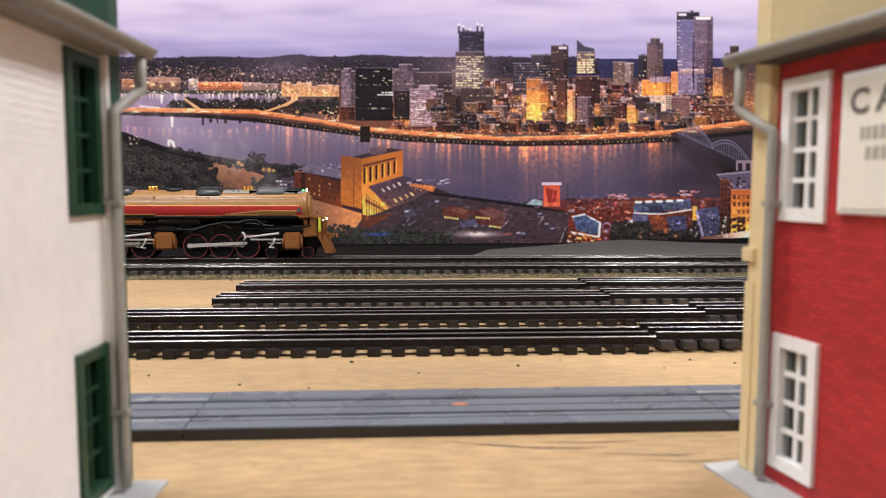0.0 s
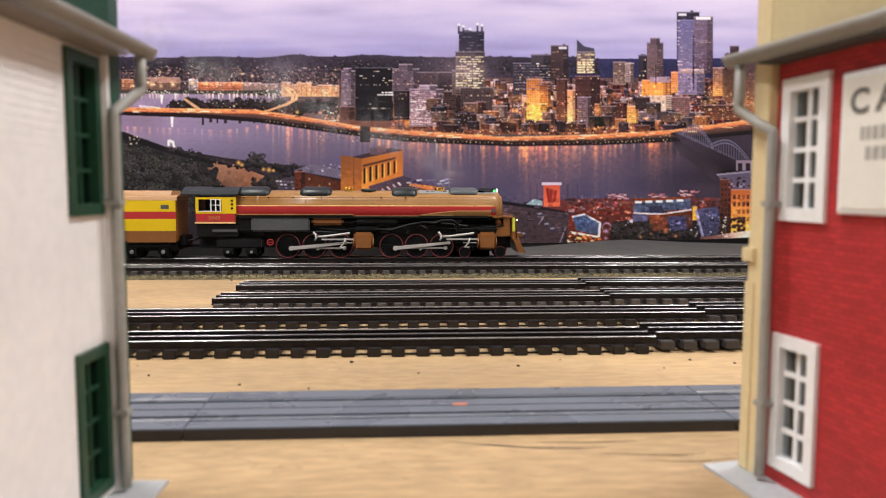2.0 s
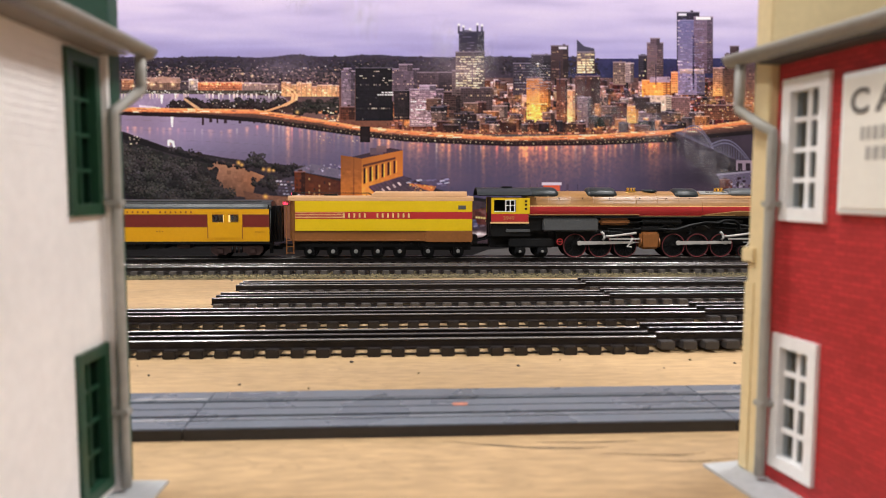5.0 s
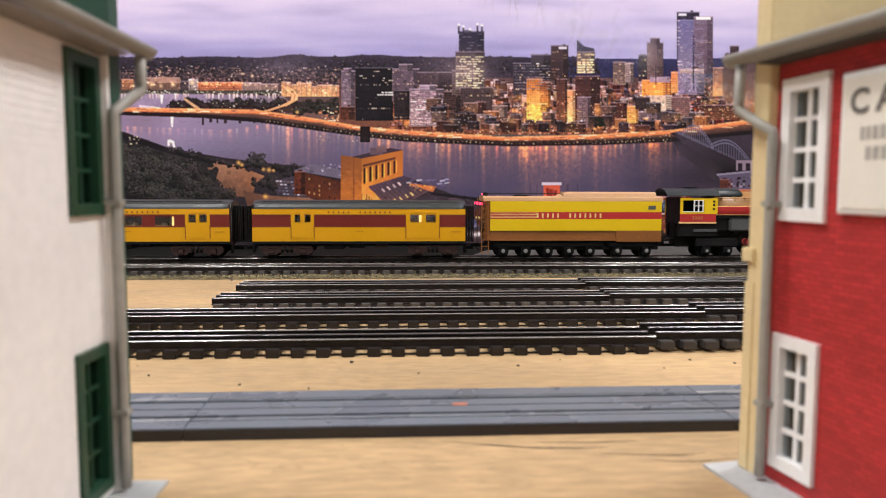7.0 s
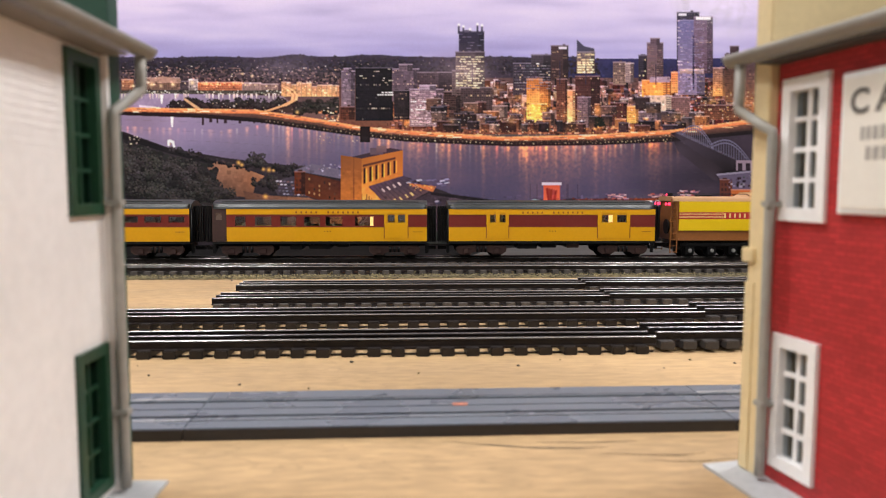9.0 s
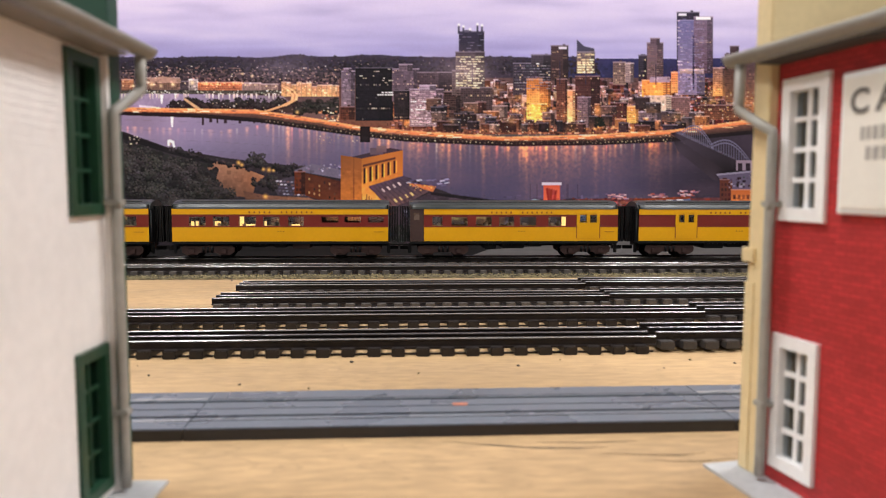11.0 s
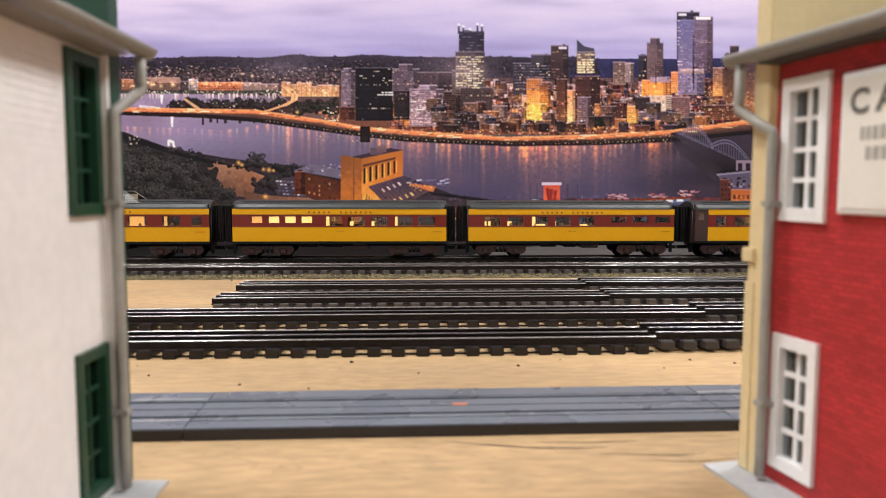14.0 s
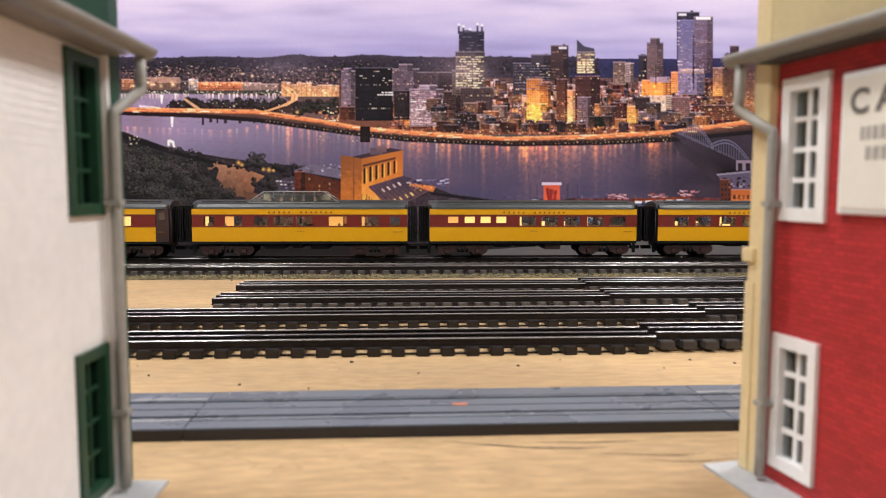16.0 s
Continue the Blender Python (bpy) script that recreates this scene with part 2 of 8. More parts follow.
# ---- ballast, roadbed and the slot-car road ----
def ballast_strip():
    """A low bank of loose olive stones under one track."""
    rnd = random.Random(4)
    bm = bmesh.new()
    nx = 420
    x0, x1 = -1.25, 1.5
    rows = ((-0.058, 0.0002), (-0.054, 0.0020), (-0.046, 0.0018), (-0.034, 0.0013), (0.0, 0.0012), (0.0285, 0.0012))
    grid = [[bm.verts.new((x0 + (x1 - x0) * i / nx, 0.9435 + a + rnd.uniform(-0.0016, 0.0016), max(0.0001, b + rnd.uniform(-0.0008, 0.0008)))) for a, b in rows] for i in range(nx + 1)]
    for a, b in zip(grid, grid[1:]):
        for k in range(len(rows) - 1):
            bm.faces.new((a[k], a[k + 1], b[k + 1], b[k]))
    bank = part("ballast", bm, BALLAST)
    tagged(bank, "loose olive and tan ballast under the track", "ballast", kind="stuff")
    bm = bmesh.new()
    for _ in range(5200):
        x, y, s = rnd.uniform(-0.45, 0.65), 0.9435 - rnd.uniform(0.024, 0.061), rnd.uniform(0.0006, 0.0016)
        z = 0.0014 if y > 0.8875 else 0.0003
        c = Vector((x, y, z + s * 0.3))
        vs = [bm.verts.new(c + Vector((rnd.uniform(0.6, 1.2) * s * a, rnd.uniform(0.6, 1.2) * s * b, rnd.uniform(0.5, 1.1) * s * d))) for a, b, d in ((1, 0, 0), (-1, 0, 0), (0, 1, 0), (0, -1, 0), (0, 0, 1))]
        tone = rnd.choice((0, 0, 1, 2, 2))
        for f in ((0, 2, 4), (2, 1, 4), (1, 3, 4), (3, 0, 4)):
            bm.faces.new([vs[i] for i in f]).material_index = tone
    tagged(part("ballast_stones", bm, (BALLAST, STONE_PALE, STONE_DARK)), "scattered tan ballast stones beside the track", "ballast", kind="stuff")


ballast_strip()


def slot_road():
    """Two lanes of toy slot-car road: a long middle piece between two shorter ones."""
    y0, y1, zt = 0.3158, 0.3735, 0.0052
    edges = [(-0.62, -0.0955), (-0.0949, 0.1553), (0.1559, 0.55)]
    lines = (0.0110, 0.0168, 0.0285, 0.0402, 0.0446)
    for i, (xa, xb) in enumerate(edges):
        road = thing("slot_car_road", "grey plastic slot-car road piece with two steel rails" if i != 1 else "long grey plastic slot-car road piece with an orange mark", "toy road", "slot-car road pieces")
        bm = bmesh.new()
        cuts = [y0] + [v for l in lines for v in (y0 + l - (0.0013 if l in (0.0168, 0.0402) else 0.0005), y0 + l + (0.0013 if l in (0.0168, 0.0402) else 0.0005))] + [y1]
        for k in range(0, len(cuts), 2):
            bm_box(bm, xa, xb, cuts[k] , cuts[k + 1], 0.0012, zt)
        part("road_surface", bm, SLOT_GREY, road)
        box_part("base", (xa, xb, y0 - 0.0004, y1 - 0.0006, 0.0, 0.0036), SLOT_DARK, road)
        box_part("side_skirt", (xa, xb, y0 - 0.0012, y0 - 0.0005, 0.0, zt - 0.0003), SLOT_DARK, road)
        for l, on in zip(lines, (True, False, False, False, True)):
            if on:
                w = 0.0007
                box_part("rail", (xa + 0.0004, xb - 0.0004, y0 + l - w, y0 + l + w, 0.0030, zt + 0.0003), STEEL if i != 1 else SLOT_RAIL_UNLIT, road)
    box_part("paint_mark", (0.0265, 0.0340, 0.3432, 0.3476, zt + 0.0001, zt + 0.0003), ORANGE_MARK, road)


slot_road()

# ---- the two toy buildings ----
RED = mat("red_brick_paper", (0.44, 0.026, 0.028), 0.6, vary=0.10, grain=500, stain=40, bump=0.2)


def add_bricks(m):
    """Small printed bricks in the wall's own y-z plane, with slightly recessed joints."""
    nt = m.node_tree
    L = nt.links.new
    p = nt.nodes["Principled BSDF"]
    co = nt.nodes.new("ShaderNodeTexCoord")
    sep, com = nt.nodes.new("ShaderNodeSeparateXYZ"), nt.nodes.new("ShaderNodeCombineXYZ")
    L(co.outputs["Object"], sep.inputs[0])
    L(sep.outputs["Y"], com.inputs["X"])
    L(sep.outputs["Z"], com.inputs["Y"])
    br = nt.nodes.new("ShaderNodeTexBrick")
    br.inputs["Scale"].default_value = 1.0
    br.inputs["Brick Width"].default_value, br.inputs["Row Height"].default_value, br.inputs["Mortar Size"].default_value = 0.0052, 0.0019, 0.00022
    br.inputs["Color1"].default_value, br.inputs["Color2"].default_value, br.inputs["Mortar"].default_value = (1.16, 1.2, 1.2, 1), (0.82, 0.82, 0.82, 1), (0.66, 0.62, 0.62, 1)
    L(com.outputs[0], br.inputs["Vector"])
    mul = nt.nodes.new("ShaderNodeVectorMath")
    mul.operation = "MULTIPLY"
    L(p.inputs["Base Color"].links[0].from_socket, mul.inputs[0])
    L(br.outputs["Color"], mul.inputs[1])
    L(mul.outputs[0], p.inputs["Base Color"])


add_bricks(RED)
CREAM = mat("cream_plastic_trim", (0.72, 0.58, 0.33), 0.5, vary=0.06)
WHITE_PLASTIC = mat("white_plastic", (0.86, 0.85, 0.85), 0.45, vary=0.05)
CLAP_WHITE = mat("white_clapboard_plastic", (0.84, 0.82, 0.81), 0.5, vary=0.05, grain=200, stain=30)
GREEN = mat("dark_green_plastic", (0.012, 0.055, 0.028), 0.4, vary=0.15)
GREEN_WALL = mat("green_plastic_wall", (0.022, 0.075, 0.048), 0.5, vary=0.1)
GUTTER = mat("grey_gutter_plastic", (0.33, 0.32, 0.29), 0.45, vary=0.1)
PAD = mat("light_grey_card", (0.42, 0.43, 0.44), 0.7, vary=0.1)
# Even dark tone standing for shade: unlit rooms and the red building's soffit.
UNLIT_DARK = mat("unlit_dark", (0.05, 0.045, 0.04), 0.8)
PAPER = mat("sign_paper", (0.80, 0.77, 0.70), 0.6, vary=0.03)
INK = mat("faded_grey_ink", (0.15, 0.14, 0.13), 0.6)
# White building's soffit board, darkened to brown-grey by painted eave shade.
EAVE_SHADE = mat("eave_shade_brown_grey", (0.20, 0.175, 0.155), 0.7, vary=0.1)
PALE_INK = mat("washed_out_ink", (0.40, 0.38, 0.35), 0.6)
PANE = glass_mat("window_glass", (0.75, 0.78, 0.78), 0.08)


def holed_boxes(bm, y0, y1, z0, z1, x0, x1, holes):
    """A slab in the y-z plane with rectangular holes (ya, yb, za, zb)."""
    ys = sorted({y0, y1, *[h[0] for h in holes], *[h[1] for h in holes]})
    zs = sorted({z0, z1, *[h[2] for h in holes], *[h[3] for h in holes]})
    for a, b in zip(zs, zs[1:]):
        for c, d in zip(ys, ys[1:]):
            if not any(h[0] < (c + d) / 2 < h[1] and h[2] < (a + b) / 2 < h[3] for h in holes):
                bm_box(bm, x0, x1, c, d, a, b)
    bmesh.ops.remove_doubles(bm, verts=bm.verts[:], dist=1e-6)


def window_unit(parent, s, ya, yb, za, zb, material, border, bar, cols, rows, proud):
    """A framed window in a wall that faces -s in x; frame, glazing bars and panes."""
    win = part("window", bmesh.new(), material, parent)
    bm = bmesh.new()
    holed_boxes(bm, ya, yb, za, zb, -proud, 0.0038, [(ya + border, yb - border, za + border * 1.1, zb - border * 1.1)])
    for v in bm.verts:
        v.co.x *= s
    part("window_frame", bm, material, win)
    ia, ib, ja, jb = ya + border, yb - border, za + border * 1.1, zb - border * 1.1
    pw, ph = (ib - ia - bar * (cols - 1)) / cols, (jb - ja - bar * (rows - 1)) / rows
    for c in range(1, cols):
        y = ia + c * pw + (c - 1) * bar
        part("glazing_bar", box_bm(s, 0.0008, 0.0026, y, y + bar, ja, jb), material, win)
    for r in range(1, rows):
        z = ja + r * ph + (r - 1) * bar
        part("glazing_bar", box_bm(s, 0.0009, 0.0025, ia, ib, z, z + bar), material, win)
    for c in range(cols):
        for r in range(rows):
            y, z = ia + c * (pw + bar), ja + r * (ph + bar)
            p = part("pane", box_bm(s, 0.0017, 0.0020, y, y + pw, z, z + ph), PANE, win)
            p.visible_shadow = False


def box_bm(s, x0, x1, y0, y1, z0, z1, bevel=0.0):
    bm = bmesh.new()
    bm_box(bm, min(s * x0, s * x1), max(s * x0, s * x1), y0, y1, z0, z1, bevel)
    return bm


def toy_building(label, at, s, wall_mat, front_mat, win_mat, windows, border, bar, boards, gut):
    """A two-storey toy building. The long wall lies in its y-z plane and faces -s in x; its street front stands at y = 0 and rises over the roof."""
    b = thing("toy_building", label, "building", "toy buildings beside the tracks", at=at)
    depth, width, h = 0.215, 0.12, 0.157
    holes = [(ya + 0.0012, yb - 0.0012, za + 0.0012, zb - 0.0012) for ya, yb, za, zb in windows]
    bm = bmesh.new()
    holed_boxes(bm, -depth, -0.0002, 0.0012, h, 0.0, 0.003, holes)
    for v in bm.verts:
        v.co.x *= s
    part("wall", bm, wall_mat, b)
    if boards:
        rnd = random.Random(8)
        bm = bmesh.new()
        z = 0.0014
        while z < h - 0.003:
            cuts = [(ya - 0.0002, yb + 0.0002) for ya, yb, za, zb in windows if z + boards > za and z < zb]
            cuts.sort()
            y = -depth
            spans = []
            for a, c in cuts:
                if a > y:
                    spans.append((y, a))
                y = max(y, c)
            spans.append((y, -0.0004))
            for a, c in spans:
                e = rnd.uniform(0, 0.00008)
                vs = [bm.verts.new((s * x, yy, zz)) for yy in (a, c) for x, zz in ((-0.0002 - e * 0.5, z), (-0.0001, z + boards * 0.98), (0.0, z))]
                bm.faces.new((vs[0], vs[1], vs[4], vs[3]))
                bm.faces.new((vs[0], vs[3], vs[5], vs[2]))
            z += boards
        tagged(part("siding", bm, wall_mat, b), "lapped clapboard siding", kind="stuff")
    for name, dims in (("wall", (width - 0.003, width, -depth, -0.0002, 0.0012, h)), ("wall", (0.003, width - 0.003, -depth, -depth + 0.003, 0.0012, h))):
        part(name, box_bm(s, *dims), wall_mat, b)
    # dark panels added inside, so the windows look into unlit rooms
    part("inner_floor", box_bm(s, 0.003, width - 0.003, -depth + 0.003, -0.0002, 0.0012, 0.003), UNLIT_DARK, b)
    part("inner_ceiling", box_bm(s, 0.003, width - 0.003, -depth + 0.003, -0.0002, h * 0.5, h * 0.5 + 0.002), UNLIT_DARK, b)
    part("inner_wall", box_bm(s, 0.05, 0.052, -depth + 0.003, -0.0002, 0.003, h), UNLIT_DARK, b)
    # street front, standing proud of the wall and over the roof
    front = part("front_wall", box_bm(s, -0.0036 if s > 0 else -0.0028, width + 0.004, 0.0, 0.009, 0.0012, 0.235, 0.0004), front_mat, b)
    if s > 0:
        part("belt_moulding", box_bm(s, -0.0052, width + 0.0052, 0.0040, 0.0110, 0.0834, 0.0890, 0.0004), front_mat, front)
        part("plinth_panel", box_bm(s, -0.0042, width + 0.0042, 0.0040, 0.0098, 0.0014, 0.0757, 0.0004), front_mat, front)
    else:
        part("corner_board", box_bm(s, -0.0030, -0.0001, -0.0024, -0.0003, 0.0012, h, 0.0002), wall_mat, b, "white corner board")
    part("cornice", box_bm(s, -0.0062, width + 0.0062, -0.001, 0.0115, 0.232, 0.241, 0.0006), front_mat, front)
    # low roof with an overhanging eave
    bm = bmesh.new()
    prof = ((-0.0105, h + 0.0009), (-0.0105, h + 0.0028), (width / 2, h + 0.03), (width + 0.0105, h + 0.0028), (width + 0.0105, h + 0.0006), (width / 2, h + 0.026))
    bm_loft(bm, [[(s * x, y, z) for x, z in prof] for y in (-depth - 0.004, -0.0005)])
    # soffit darker than the wall: shade under the eave put into the colour
    part("soffit", box_bm(s, -0.0102, 0.0031, -depth - 0.002, -0.0006, h + 0.0001, h + 0.0007), UNLIT_DARK if s > 0 else EAVE_SHADE, b)
    part("roof", bm, GUTTER, b, "grey roof with an overhanging eave")
    bm = bmesh.new()
    n = 10
    ring = [(gut[0] + 0.0042 * math.cos(math.pi * (1 + k / n)), 0.0038 * math.sin(math.pi * (1 + k / n))) for k in range(n + 1)] + [(gut[0] + 0.0034 * math.cos(math.pi * (2 - k / n)), 0.0005 + 0.0030 * math.sin(math.pi * (2 - k / n))) for k in range(n + 1)]
    bm_loft(bm, [[(s * x, y, gut[1] + 0.0025 + z) for x, z in ring] for y in (-depth - 0.004, gut[2])], smooth=True)
    part("gutter", bm, GUTTER, b, "half-round grey gutter")
    bm = bmesh.new()
    gx, gy, gz = gut[0], gut[2] - 0.006, gut[1]
    px, py = gut[3]
    bm_tube(bm, [(s * gx, gy, gz), (s * gx, gy, gz - gut[4] + 0.0115), (s * gx, gy, gz - gut[4] + 0.0095), (s * (gx * 0.5 + px * 0.5), gy * 0.5 + py * 0.5, gz - gut[4] + 0.0045), (s * px, py, gz - gut[4]), (s * px, py, gz - gut[4] - 0.002), (s * px, py, 0.012), (s * px, py, 0.003)], 0.0019, 10)
    spout = part("downspout", bm, GUTTER, b, "grey downspout")
    for z in (0.03, 0.105):
        part("bracket", box_bm(s, px - 0.0022, -0.0001, py - 0.0022, py + 0.0022, z, z + 0.002), GUTTER, spout)
    for ya, yb, za, zb in windows:
        window_unit(b, s, ya, yb, za, zb, win_mat, border, bar, 2, 4, 0.0016)
    part("base_card", box_bm(s, -0.0165, width + 0.01, -depth - 0.01, 0.0145 if s > 0 else 0.0075, 0.0001, 0.0012), PAD, b, "light grey card base")
    return b


AT_RED = pose(0.1409, 0.262, 0, 0, 0, 9.035)
AT_WHITE = pose(-0.1037, 0.262, 0, 0, 0, -2.578)
row_red = [(-0.0272 - k * 0.062, -0.0043 - k * 0.062, za, zb) for k in range(3) for za, zb in ((0.0072, 0.058), (0.1, 0.151)) if k != 1 or za < 0.05]
row_white = [(-0.0264 - k * 0.075, -0.0042 - k * 0.075, za, zb) for k in range(2) for za, zb in ((0.0045, 0.0568), (0.1020, 0.1556))]
red = toy_building("red brick toy warehouse with cream front and white windows", AT_RED, 1, RED, CREAM, WHITE_PLASTIC, row_red, 0.0043, 0.0018, 0, (-0.0090, 0.1597, 0.0165, (-0.0050, -0.0046), 0.0275))
toy_building("white clapboard toy building with dark green windows and trim", AT_WHITE, -1, CLAP_WHITE, GREEN_WALL, GREEN, row_white, 0.0035, 0.0012, 0.0026, (-0.0090, 0.1602, 0.0185, (-0.0050, -0.0026), 0.0225))


def paper_sign():
    sign = part("sign_board", box_bm(1, -0.0022, -0.0001, -0.1015, -0.0337, 0.1034, 0.1488, 0.0005), WHITE_PLASTIC, red, "white board sign with a bevelled edge")
    part("sign_sheet", box_bm(1, -0.0027, -0.0022, -0.0997, -0.0355, 0.1054, 0.1468), PAPER, sign)
    for ch, y in (("C", -0.0385), ("A", -0.0490)):
        cu = bpy.data.curves.new("letter", "FONT")
        cu.body, cu.size, cu.extrude, cu.offset = ch, 0.0108, 0.00008, 0.0003
        tmp = bpy.data.objects.new("letter", cu)
        me = bpy.data.meshes.new_from_object(tmp)
        bpy.data.objects.remove(tmp)
        me.materials.clear()
        me.materials.append(INK)
        ob = new("letter", me)
        ob.parent = sign
        ob.matrix_basis = Matrix.Translation((-0.0029, y, 0.1355)) @ Euler((radians(90), 0, radians(-90))).to_matrix().to_4x4()
    for z, ya, yb in ((0.1268, -0.096, -0.0432), (0.1205, -0.094, -0.0455)):
        y = yb
        rnd = random.Random(int(z * 10000))
        while y > ya:
            w = rnd.uniform(0.0014, 0.0024)
            part("text_bar", box_bm(1, -0.0029, -0.0027, y - w, y, z, z + 0.0042), PALE_INK, sign)
            y -= w + 0.0009


paper_sign()


def loose_bits():
    """Grit and scuffs on the bare plywood."""
    rnd = random.Random(31)
    spots = ((-0.163, 0.452), (-0.148, 0.428), (-0.03, 0.455), (0.075, 0.44), (0.012, 0.425), (0.19, 0.45), (0.165, 0.43), (-0.09, 0.405), (0.105, 0.455), (-0.158, 0.84), (0.17, 0.298), (-0.05, 0.395), (0.215, 0.44), (-0.2, 0.87))
    for x, y in spots:
        bm = bmesh.new()
        s = rnd.uniform(0.0006, 0.0013)
        bmesh.ops.create_icosphere(bm, subdivisions=1, radius=s)
        for v in bm.verts:
            v.co = Vector((v.co.x * rnd.uniform(0.7, 1.4), v.co.y * rnd.uniform(0.7, 1.4), max(-s * 0.4, v.co.z * 0.6) + s * 0.4))
        ob = part("grit", bm, rnd.choice((TIE_LIGHT, BALLAST)))
        ob.matrix_basis = pose(x, y, 0.0001)
        tagged(ob, "tiny dark crumb of grit on bare plywood", "grit", "grit on the plywood")
    for pts, w in ((((0.019, 0.3085), (0.036, 0.3035), (0.055, 0.2985), (0.075, 0.2965), (0.090, 0.2968)), 0.0011), (((0.060, 0.3045), (0.085, 0.3030), (0.105, 0.3040)), 0.0007), (((0.085, 0.290), (0.100, 0.288), (0.118, 0.286), (0.130, 0.2885)), 0.0007), (((0.105, 0.281), (0.122, 0.279), (0.145, 0.2815)), 0.0006)):
        bm = bmesh.new()
        n = 24
        dense = [Vector((np.interp(k / n * (len(pts) - 1), range(len(pts)), [p[0] for p in pts]), np.interp(k / n * (len(pts) - 1), range(len(pts)), [p[1] for p in pts]), 0)) for k in range(n + 1)]
        rows = []
        for k, p in enumerate(dense):
            h = w * 1.7 * rnd.uniform(0.3, 1.0) * math.sin(math.pi * (k + 0.5) / (n + 1)) * 0.5
            rows.append([(p.x, p.y - h, 0.0001), (p.x, p.y + h, 0.0001), (p.x, p.y + h, 0.00018), (p.x, p.y - h, 0.00018)])
        bm_loft(bm, rows)
        tagged(part("scuff", bm, SCUFF), "dark scuff in the plywood surface", "scuff", "scuffs on the plywood")


SCUFF = mat("scuffed_plywood", (0.10, 0.07, 0.045), 0.8, vary=0.3, grain=900)
loose_bits()


# ---- the printed mural behind the tracks ----
MURAL_AT = pose(0, 1.40, 0, 0, 0, math.degrees(math.atan(0.06)))


def print_material():
    m = bpy.data.materials.new("mural_print")
    m.use_nodes = True
    nt = m.node_tree
    p = nt.nodes["Principled BSDF"]
    at = nt.nodes.new("ShaderNodeAttribute")
    at.attribute_name = "ink"
    co = nt.nodes.new("ShaderNodeTexCoord")
    n = nt.nodes.new("ShaderNodeTexNoise")
    n.inputs["Scale"].default_value, n.inputs["Detail"].default_value = 420, 3
    nt.links.new(co.outputs["Object"], n.inputs["Vector"])
    r = nt.nodes.new("ShaderNodeMapRange")
    r.inputs["From Min"].default_value, r.inputs["From Max"].default_value = 0.3, 0.7
    r.inputs["To Min"].default_value, r.inputs["To Max"].default_value = 0.975, 1.025
    nt.links.new(n.outputs["Fac"], r.inputs["Value"])
    s = nt.nodes.new("ShaderNodeVectorMath")
    s.operation = "SCALE"
    nt.links.new(at.outputs["Color"], s.inputs[0])
    nt.links.new(r.outputs[0], s.inputs["Scale"])
    nt.links.new(s.outputs[0], p.inputs["Base Color"])
    p.inputs["Roughness"].default_value = 0.7
    p.inputs["Specular IOR Level"].default_value = 0.2
    return m


INKS = print_material()
MURAL_BACK = mat("mural_backing_board", (0.55, 0.53, 0.5), 0.8)
BLACK_FELT = mat("black_felt", (0.010, 0.0093, 0.0093), 0.95, spec=0.04)


